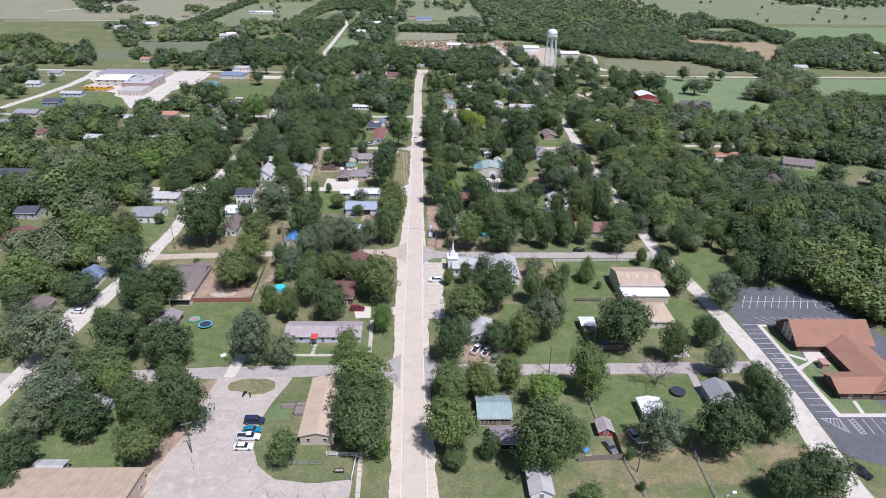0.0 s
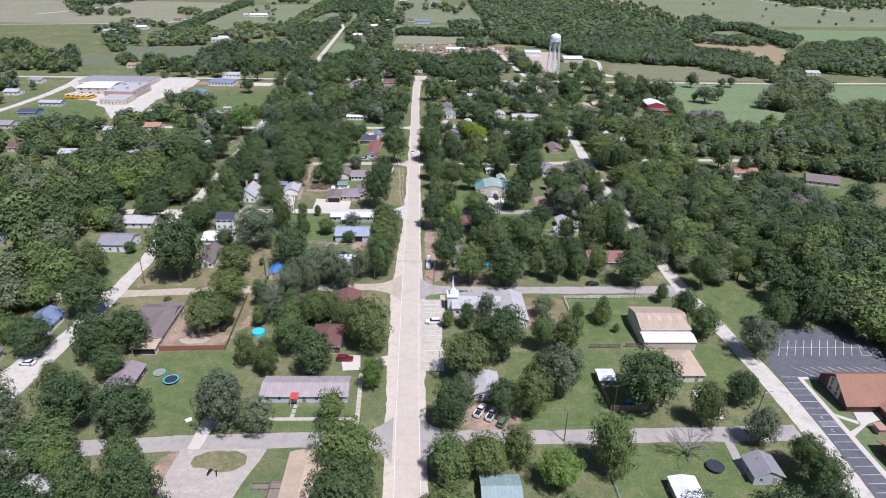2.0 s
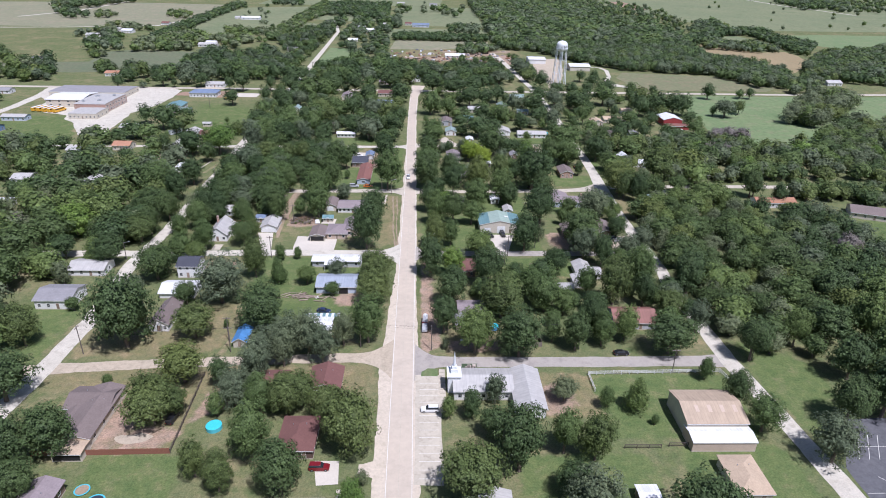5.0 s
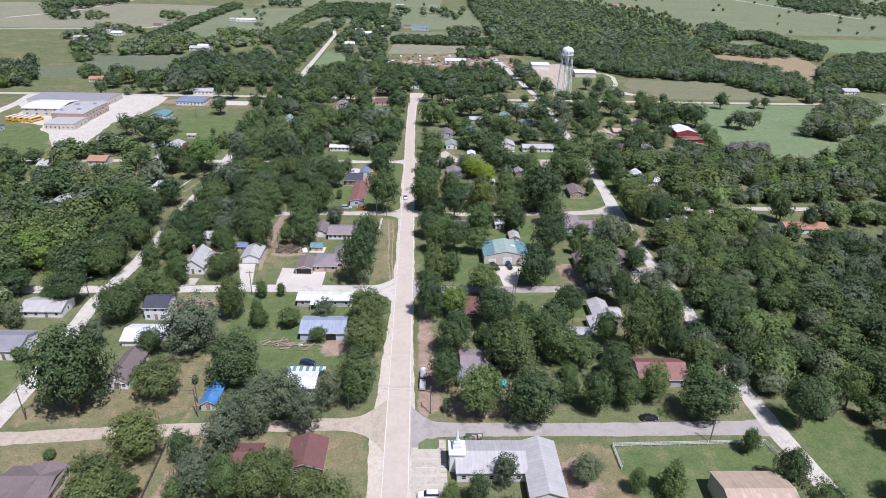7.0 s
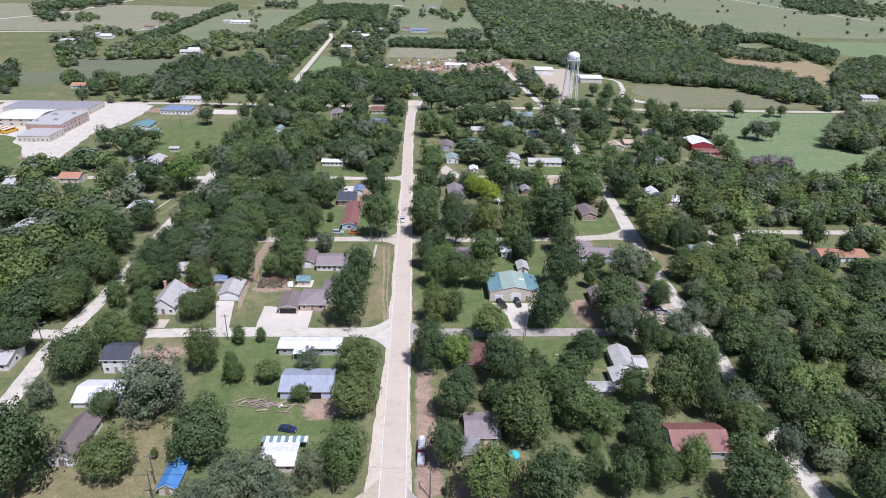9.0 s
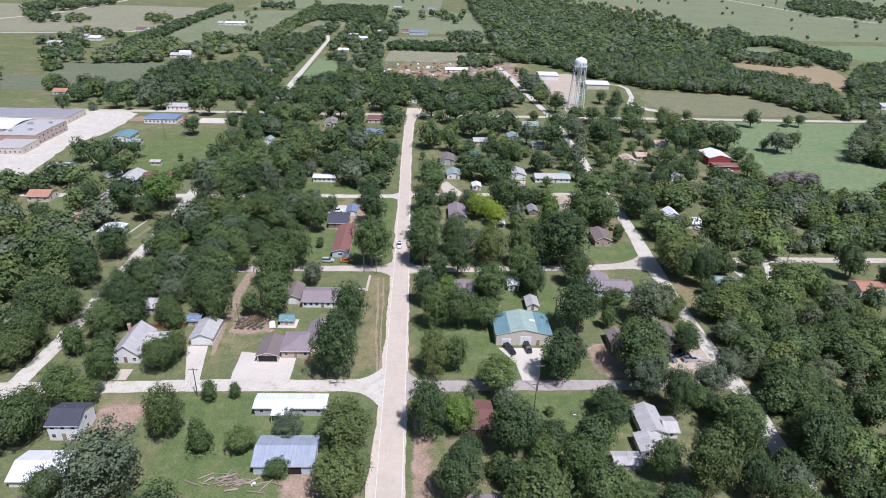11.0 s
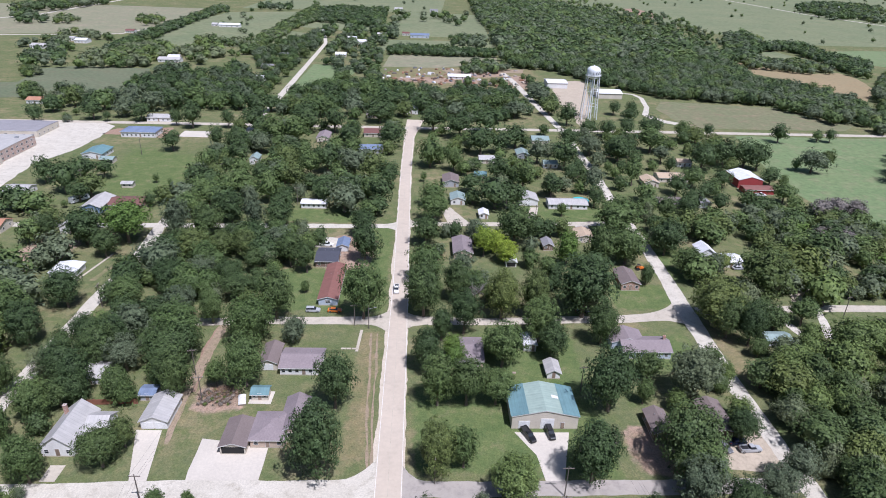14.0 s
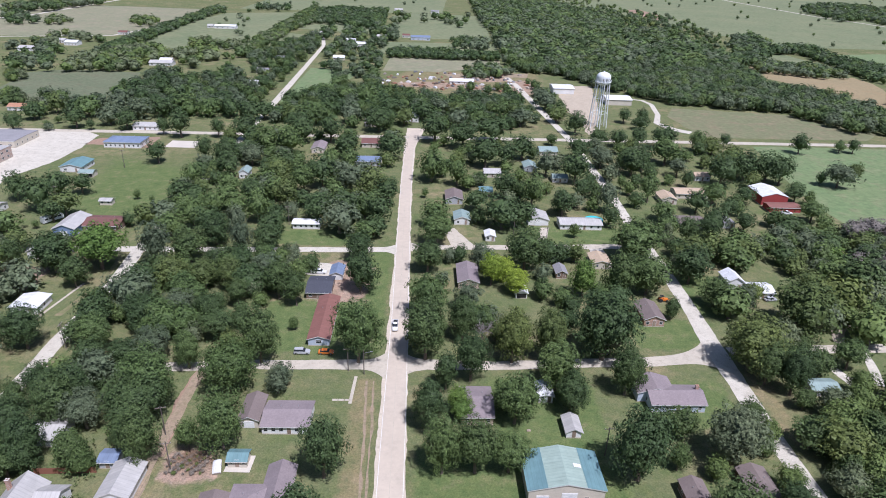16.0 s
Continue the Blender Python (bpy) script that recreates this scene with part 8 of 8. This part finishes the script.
# yellow digger and orange tractor
for x, y, t, c, w in ((-151, 577, 10, "school yellow", "yellow backhoe digger on the grass"), (92.4, 413.6, 0, "orange", "orange garden tractor beside a house")):
    b = thing("tractor", x, y, 0.0, w, "tractor", t)
    part("body", loft([(-1.2, 0.6, 0.5, 0.6, 1.4), (0.4, 0.6, 0.5, 0.6, 1.4), (1.9, 0.45, 0.4, 0.6, 1.2)]), PAINT[c], b)
    g = Geo()
    g.box(-1.1, 0.2, -0.6, 0.6, 2.2, 2.3)
    for px in (-1.0, 0.1):
        for py in (-0.5, 0.5):
            g.tube((px, py, 1.3), (px, py, 2.2), 0.04, sides=5)
    part("canopy", g, "black_paint", b)
    g = Geo()
    g.tube((1.8, 0, 0.9), (3.2, 0, 0.5), 0.12)
    g.box(3.0, 3.5, -0.9, 0.9, 0.1, 0.6)
    part("loader", g, PAINT[c], b)
    for sx, r in ((-0.8, 0.7), (1.5, 0.45)):
        for sy in (-0.75, 0.75):
            g = Geo()
            g.tube((sx, sy - 0.15, r), (sx, sy + 0.15, r), r, sides=14)
            part("wheel", g, "rubber", b)

# ---------------------------------------------------------------- water tower
wt = thing("water_tower", 130.8, 661.8, 0, "white steel water tower on slender braced legs", "water tower")
g = Geo()
g.lathe([(0.3, 29.6), (2.4, 29.9), (4.2, 30.9), (4.9, 32.2), (4.95, 35.6), (4.6, 36.7), (3.6, 37.8), (2.0, 38.5), (0.5, 38.7), (0.3, 39.4)], 28)
part("tank", g, "tower_white", wt, smooth=True)
g = Geo()
g.lathe([(5.0, 32.0), (5.6, 32.0), (5.6, 32.15), (5.0, 32.15)], 28, ring=True)
part("walkway", g, "tower_white", wt)
for z in (32.7, 33.2):
    g = Geo()
    for i in range(24):
        a, b = 2 * math.pi * i / 24, 2 * math.pi * (i + 1) / 24
        g.tube((5.55 * math.cos(a), 5.55 * math.sin(a), z), (5.55 * math.cos(b), 5.55 * math.sin(b), z), 0.05, sides=4)
    part("guard_rail", g, "tower_white", wt)
g = Geo()
g.tube((0, 0, 0), (0, 0, 30), 0.55, sides=10)
part("riser_pipe", g, "tower_white", wt)
legs = [(2 * math.pi * (i + 0.5) / 6) for i in range(6)]
for a in legs:
    g = Geo()
    g.tube((6.6 * math.cos(a), 6.6 * math.sin(a), 0), (4.8 * math.cos(a), 4.8 * math.sin(a), 32.4), 0.32, 0.28, 8)
    part("leg", g, "tower_white", wt)
for z in (10.5, 21):
    for i in range(6):
        r0 = 6.6 - 1.8 * z / 32.4
        a, b = legs[i], legs[(i + 1) % 6]
        g = Geo()
        g.tube((r0 * math.cos(a), r0 * math.sin(a), z), (r0 * math.cos(b), r0 * math.sin(b), z), 0.13, sides=6)
        part("strut", g, "tower_white", wt)
for z0, z1 in ((0.4, 10.4), (10.6, 20.9), (21.1, 31.2)):
    for i in range(6):
        for s in (0, 1):
            a, b = legs[i], legs[(i + 1) % 6]
            a, b = (a, b) if s else (b, a)
            r0, r1 = 6.6 - 1.8 * z0 / 32.4, 6.6 - 1.8 * z1 / 32.4
            g = Geo()
            g.tube((r0 * math.cos(a), r0 * math.sin(a), z0), (r1 * math.cos(b), r1 * math.sin(b), z1), 0.035, sides=4)
            part("brace_rod", g, "tower_white", wt)
for i, ch in enumerate("LEO"):
    cu = bpy.data.curves.new("letter", 'FONT')
    cu.body, cu.size, cu.extrude, cu.align_x = ch, 2.7, 0.03, 'CENTER'
    cu.materials.append(MATS["black_paint"])
    ob = new("letter", cu)
    ob.parent = wt
    a = radians(-100 + i * 24)
    ob.matrix_basis = Matrix.Translation((5.02 * math.cos(a), 5.02 * math.sin(a), 33.0)) @ pose(0, 0, 0, 90, 0, math.degrees(a) + 90)
    tagged(ob, "black painted letter")

# ---------------------------------------------------------------- poles and wires
def utility_pole(x, y, h=9.5, turn=0, arm=True, light=None, lean=0.0):
    root = thing("utility_pole" if not light else "street_lamp", x, y, 0, "weathered timber utility pole with a crossarm" if not light else "timber pole with a street lamp arm", "pole", turn)
    g = Geo()
    g.tube((0, 0, -0.05), (lean, 0, h), 0.16, 0.11, 8)
    part("pole", g, "pole_wood", root)
    if arm:
        g = Geo()
        g.box(-1.25, 1.25, -0.07, 0.07, h - 0.65, h - 0.5)
        part("crossarm", g, "weathered_wood", root)
        for s in (-1.1, -0.4, 0.4, 1.1):
            g = Geo()
            g.lathe([(0.05, 0), (0.07, 0.1), (0.05, 0.2)], 6)
            i = part("insulator", g, "galvanised", root)
            i.location = (s, 0, h - 0.5)
    if light:
        g = Geo()
        g.tube((0, 0, h - 1.2), (light * 2.2, 0, h - 0.6), 0.05, sides=6)
        part("lamp_arm", g, "galvanised", root)
        g = Geo()
        g.box(light * 2.2 - 0.35, light * 2.2 + 0.35, -0.14, 0.14, h - 0.68, h - 0.5)
        part("lamp_head", g, "galvanised", root)


for x, y, h, t in ((-51.7, 159, 9, 0), (-51.5, 120.9, 9.5, 20), (53.8, 114.3, 9.5, 8), (39.7, 152.2, 9, 0), (-53.1, 162.7, 8, 0), (-13.4, 236, 9.5, 0), (-54, 239, 9, 0), (54, 236, 10, 0), (79.2, 224, 8, 0), (55.1, 163.2, 9, 10)):
    utility_pole(x, y, h, t)
for x, y, h, t in ((-95.2, 232.2, 10, 90), (-52.2, 233.5, 9, 0), (8.3, 234.8, 8.5, 90), (39.6, 300.2, 9, 0), (-53.8, 297, 9.5, 0), (-57.3, 343.6, 9, 15), (37.4, 292, 9, 0), (51.6, 337.4, 9, 5), (51.9, 308.2, 9, 0), (-51.6, 331.5, 9, 10)):
    utility_pole(x, y, h, t)
for x, y, h, t in ((-15, 370.6, 8, 0), (-154.2, 547.7, 10, 0), (-52.4, 475.4, 9, 0), (153.2, 378.8, 9, 20), (55.8, 284.5, 9, 0), (58, 458, 9, 0), (-158.2, 488.4, 11, 30), (10, 303.8, 9, 90), (46, 470, 9, 0), (-100, 380, 9, 90)):
    utility_pole(x, y, h, t)
utility_pole(-108.7, 294.4, 8.5, 0, False, 1)
utility_pole(105.6, 229.6, 8.5, 0, False, -1)
utility_pole(93.8, 162.8, 7.5, 0, False, 1, 0.6)
utility_pole(-10.3, 369, 8.5, 0, False, 1)
utility_pole(102, 463, 8.5, 0, False, -1)


def wire(a, b, sag=0.8):
    g = Geo()
    p = [Vector(a).lerp(Vector(b), i / 8) - Vector((0, 0, sag * 4 * (i / 8) * (1 - i / 8))) for i in range(9)]
    for u, v in zip(p, p[1:]):
        g.tube(u, v, 0.016, sides=3, caps=False)
    tagged(new("power_line", g.mesh("power_line", "black_paint")), "thin black overhead power line", "cable", kind="structure")


for s in (-1.1, 0.4, 1.1):
    wire((-95.2, 232.2 + s, 9.5), (-52.2 + s, 233.5, 8.6), 1.0)
    wire((-52.2 + s, 233.5, 8.6), (-13.4 + s, 236, 9.1), 1.0)
    wire((-13.4 + s, 236, 9.1), (8.3, 234.8 + s, 8.1), 0.5)
    wire((8.3, 234.8 + s, 8.1), (54 + s, 236, 9.5), 1.0)
    wire((54 + s, 236, 9.5), (55.8 + s, 284.5, 8.6), 1.0)
    wire((55.8 + s, 284.5, 8.6), (51.9 + s, 308.2, 8.6), 0.5)
    wire((51.9 + s, 308.2, 8.6), (51.6 + s, 337.4, 8.6), 0.6)
    wire((-53.8 + s, 297, 9.1), (-51.6 + s, 331.5, 8.6), 0.8)
    wire((-51.6 + s, 331.5, 8.6), (-57.3 + s, 343.6, 8.6), 0.4)
    wire((-52.2 + s, 233.5, 8.6), (-53.8 + s, 297, 9.1), 1.2)

# ---------------------------------------------------------------- fences
def fence(points, kind, label):
    """kind: rail (two rails on posts), board (close boards) or wire."""
    root = thing("fence", points[0][0], points[0][1], 0, label, "fence")
    mat = {"white": "trim", "dark": "dark_wood", "red": "red_wood", "grey": "weathered_wood", "wire": "galvanised"}[kind]
    board = kind in ("red", "grey")
    gap = 2.4
    post = Geo()
    post.box(-0.07, 0.07, -0.07, 0.07, 0, 1.85 if board else 1.35)
    pm = post.mesh("post", mat)
    for (x0, y0), (x1, y1) in zip(points, points[1:]):
        n = max(1, int(math.hypot(x1 - x0, y1 - y0) / gap))
        run = math.hypot(x1 - x0, y1 - y0) / n
        a = math.degrees(math.atan2(y1 - y0, x1 - x0))
        q = Geo()
        if board:
            for z in (0.5, 1.4):
                q.box(0, run, 0.0, 0.04, z - 0.05, z + 0.05)
            plank = Geo()
            plank.box(0.01, run / 8 - 0.01, -0.03, 0.0, 0.05, 1.75)
            bm_ = plank.mesh("board", mat)
        else:
            for z in ((0.45, 0.85, 1.25) if kind != "wire" else (0.3, 0.7, 1.1)):
                q.box(0, run, -0.03, 0.03, z - (0.07 if kind != "wire" else 0.02), z + (0.07 if kind != "wire" else 0.02))
        qm = q.mesh("panel", mat)
        for i in range(n + 1):
            u = i / n
            p = part("post", pm, None, root)
            p.location = (x0 + (x1 - x0) * u - points[0][0], y0 + (y1 - y0) * u - points[0][1], 0)
            if i < n:
                w = part("panel" if board else "rail", qm, None, root)
                w.matrix_basis = pose(p.location.x, p.location.y, 0, 0, 0, a)
                for j in range(8 if board else 0):
                    d = part("board", bm_, None, w)
                    d.location, d.scale = (run * j / 8, 0, 0), (1, 1, rng.uniform(0.97, 1.03))


fence([(53.9, 214.8), (53.8, 222.4), (93.2, 223.6), (94.4, 218.6)], "white", "white rail fence round a paddock")
fence([(-87.4, 190.6), (-55.2, 191.4)], "red", "red-brown board fence along a yard")
fence([(-55.1, 191.6), (-56.0, 213), (-56.4, 222)], "dark", "dark rail fence beside a dirt alley")
fence([(55.8, 192.6), (65, 192.6)], "dark", "dark rail fence by the barn")
fence([(67.2, 193.2), (72, 193.2)], "dark", "dark rail fence by the barn")
fence([(53.8, 177.4), (54.6, 163.6), (64.4, 163.6)], "grey", "weathered board fence round a yard")
fence([(40.6, 117.6), (51.4, 118.4), (51.7, 130)], "grey", "weathered board fence round a small yard")
fence([(48.4, 141.4), (48.6, 131)], "wire", "thin wire fence between lawns")
fence([(69.6, 122.4), (69, 104)], "wire", "thin wire fence between lawns")
fence([(51.6, 117.6), (53.6, 105)], "wire", "thin wire fence between lawns")
fence([(38.6, 236.6), (42.6, 236.6), (42.6, 240.4), (38.6, 240.4)], "grey", "weathered board pen on the grass")
fence([(-31, 124.5), (-31, 117), (-20, 117)], "wire", "thin wire fence round the office lawn")
fence([(-12.6, 111.8), (-12.2, 119.4), (-19.4, 119.8)], "white", "white rail round the office sign")
fence([(-82, 330.4), (-68.4, 331)], "red", "red-brown board fence behind a garage")

# ---------------------------------------------------------------- yard things
def trampoline(x, y, r, pad, net, label, z=0.85):
    root = thing("trampoline", x, y, 0, label, "trampoline")
    g = Geo()
    g.lathe([(0.01, z - 0.03), (r * 0.84, z - 0.03), (r * 0.84, z), (0.01, z)], 28)
    part("mat", g, net, root)
    g = Geo()
    g.lathe([(r * 0.84, z - 0.04), (r, z - 0.04), (r, z + 0.03), (r * 0.84, z + 0.03)], 28, ring=True)
    part("pad", g, pad, root)
    for i in range(6):
        a = 2 * math.pi * i / 6
        g = Geo()
        g.tube((r * 0.96 * math.cos(a), r * 0.96 * math.sin(a), 0), (r * 0.96 * math.cos(a), r * 0.96 * math.sin(a), z), 0.035, sides=6)
        part("leg", g, "galvanised", root)


trampoline(-65.6, 176.2, 2.1, "cyan_pad", "net_black", "round black trampoline with a cyan pad")
trampoline(-70.3, 180, 1.7, "cyan_pad", "bare_soil", "round sandbox with a scalloped cyan rim", 0.35)
trampoline(73.9, 142.9, 2.1, "net_black", "net_black", "round black trampoline on a lawn")
for x, y, r, lab in ((-47.2, 200.2, 2.0, "round above-ground pool with turquoise water"), (85.4, 486.5, 4.2, "large round above-ground pool with turquoise water"), (28.8, 247, 1.5, "small round blue paddling pool")):
    p = thing("pool", x, y, 0, lab, "pool")
    g = Geo()
    g.lathe([(r * 0.97, 0.0), (r, 0.0), (r, 1.1), (r * 0.97, 1.1)], 26, ring=True)
    part("rim", g, "blue_pad" if r < 1.8 else "cyan_pad", p)
    g = Geo()
    g.lathe([(0.01, 0.8), (r * 0.97, 0.8), (r * 0.97, 1.0), (0.01, 1.0)], 26)
    part("water", g, "pool_water", p)
# striped awning behind the white house
a = thing("awning", -27, 250.6, 0, "green and white striped awning on posts", "awning")
for i in range(12):
    g = Geo()
    g.box(-5.6 + i * 0.93, -5.6 + (i + 1) * 0.93, -0.9, 1.3, 2.5, 2.58)
    part("strip", g, "roof white" if i % 2 else "roof teal", a)
for x in (-5.4, 5.4):
    g = Geo()
    g.box(x - 0.05, x + 0.05, 1.1, 1.2, 0, 2.5)
    part("post", g, "trim", a)
# swing set
s = thing("play_set", 47.8, 289.4, 0, "small timber play set on a lawn", "play set")
for x in (-0.9, 0.9):
    g = Geo()
    g.tube((x, -1.0, 0), (x, 0, 2.2), 0.06)
    part("leg", g, "dead_wood", s)
    g = Geo()
    g.tube((x, 1.0, 0), (x, 0, 2.2), 0.06)
    part("leg", g, "dead_wood", s)
g = Geo()
g.tube((-1.1, 0, 2.2), (1.1, 0, 2.2), 0.07)
part("beam", g, "dead_wood", s)
g = Geo()
g.box(-0.4, 0.4, -0.15, 0.15, 0.5, 0.56)
part("seat", g, "trim", s)
# felled timber
w = thing("wood_pile", -36, 267, 0, "scattered felled timber and split logs", "logs")
r = random.Random(9)
for i in range(46):
    x, y, a, l = r.gauss(0, 4.0), r.gauss(0, 1.2), r.gauss(0.15, 0.5), r.uniform(1.2, 4.5)
    g = Geo()
    g.tube((x - math.cos(a) * l / 2, y - math.sin(a) * l / 2, 0.14 + r.random() * 0.3), (x + math.cos(a) * l / 2, y + math.sin(a) * l / 2, 0.16 + r.random() * 0.4), r.uniform(0.08, 0.2), sides=7)
    part("log", g, "dead_wood", w)
# brush heap
g = Geo()
r = random.Random(4)
for i in range(1500):
    x, y = r.gauss(0, 2.6), r.gauss(0, 2.0)
    z = max(0.05, 2.2 * math.exp(-(x * x / 9 + y * y / 6)) * r.random())
    d = Vector((r.gauss(0, 1), r.gauss(0, 1), r.gauss(0, 0.5))).normalized() * r.uniform(0.3, 0.9)
    g.tube((x - 47.6, y + 335, z), (x - 47.6 + d.x, y + 335 + d.y, abs(z + d.z * 0.4) + 0.03), 0.03, 0.01, 3, caps=False)
tagged(new("brush_heap", g.mesh("brush_heap", "hay_brown")), "brown heap of cut brush", "brush", kind="stuff")
# yard scrap past the end of the road
for i in range(140):
    x, y = r.uniform(-34, 106), r.uniform(775, 862)
    s = r.uniform(0.8, 2.6)
    o = thing("scrap_vehicle", x, y, 0.03, "old worn vehicle in a scrap yard", "scrap", r.uniform(0, 180), "vehicles in the scrap yard")
    part("body", loft([(-s, 0.8, 0.7, 0.0, 0.9), (-s * 0.5, 0.9, 0.7, 0.0, 1.5), (s * 0.4, 0.9, 0.7, 0.0, 1.5), (s, 0.8, 0.7, 0.0, 0.8)]), r.choice(["scrap", "scrap", "roof rust brown", "dark_wood", "roof grey", "hay_brown", PAINT["white"], PAINT["grey"]]), o)
# small clutter on lawns
for x, y, s, m, lab in ((-55.5, 160.2, 1.0, "trim", "pale stone blocks on the lawn"), (-31.4, 266, 0.7, "trim", "white tank beside the workshop"), (43, 121, 1.2, "roof blue", "crumpled blue tarpaulin on the grass"), (43.4, 118.8, 1.0, "trim", "white garden table in a fenced yard"), (60.6, 136.5, 0.8, "dead_wood", "stacked pale boards beside a shed"),
                        (74, 108, 0.6, "trim", "pale feed trough on dry grass"), (72, 107, 0.5, "galvanised", "small metal trough on dry grass"), (-27, 388, 0.7, "red_soil", "ring of red bricks on the lawn"), (60, 166.5, 1.4, "roof blue", "blue tarpaulin over a heap"), (18, 240, 0.7, "trim", "pale rubbish in a yard"), (34, 346, 0.6, "dead_wood", "stone fire ring on the lawn")):
    root = thing("yard_clutter", x, y, 0, lab, "clutter", rng.uniform(0, 90))
    g = Geo()
    g.prism([(-s * 0.5, 0), (s * 0.5, 0), (s * 0.42, s * 0.5), (0, s * 0.62), (-s * 0.44, s * 0.45)], -s * 0.8, s * 0.8, 'x')
    part("body", g, m, root)
g = Geo()
g.box(-1.1, 1.1, -0.12, 0.12, 0.6, 1.7)
g.box(-0.95, -0.8, -0.1, 0.1, 0, 0.6)
g.box(0.8, 0.95, -0.1, 0.1, 0, 0.6)
# low plank bed with a pale cover beside the garden plot
o = thing("cold_frame", -41.4, 332.6, 0, "pale garden bed covered with white sheeting on grass", "garden bed", 14)
for x0, x1, y0, y1 in ((-1.0, -0.94, -2.1, 2.1), (0.94, 1.0, -2.1, 2.1), (-0.94, 0.94, -2.1, -2.04), (-0.94, 0.94, 2.04, 2.1)):
    b = Geo()
    b.box(x0, x1, y0, y1, 0, 0.45)
    part("plank", b, "weathered_wood", o)
b = Geo()
b.prism([(-0.98, 0.45), (0.98, 0.45), (0.6, 0.62), (0, 0.7), (-0.6, 0.62)], -2.08, 2.08, 'y')
part("cover", b, "trim", o, "white sheeting")
o = thing("sign", -15.6, 114.2, 0, "low dark sign with pale lettering bars", "sign")
part("board", g, "dark_trim", o)
g = Geo()
g.box(-0.9, 0.9, -0.135, -0.12, 1.3, 1.45)
part("lettering", g, "trim", o, "pale lettering bar")
g = Geo()
g.box(-0.9, 0.9, -0.135, -0.12, 0.9, 1.05)
part("lettering", g, "trim", o, "pale lettering bar")
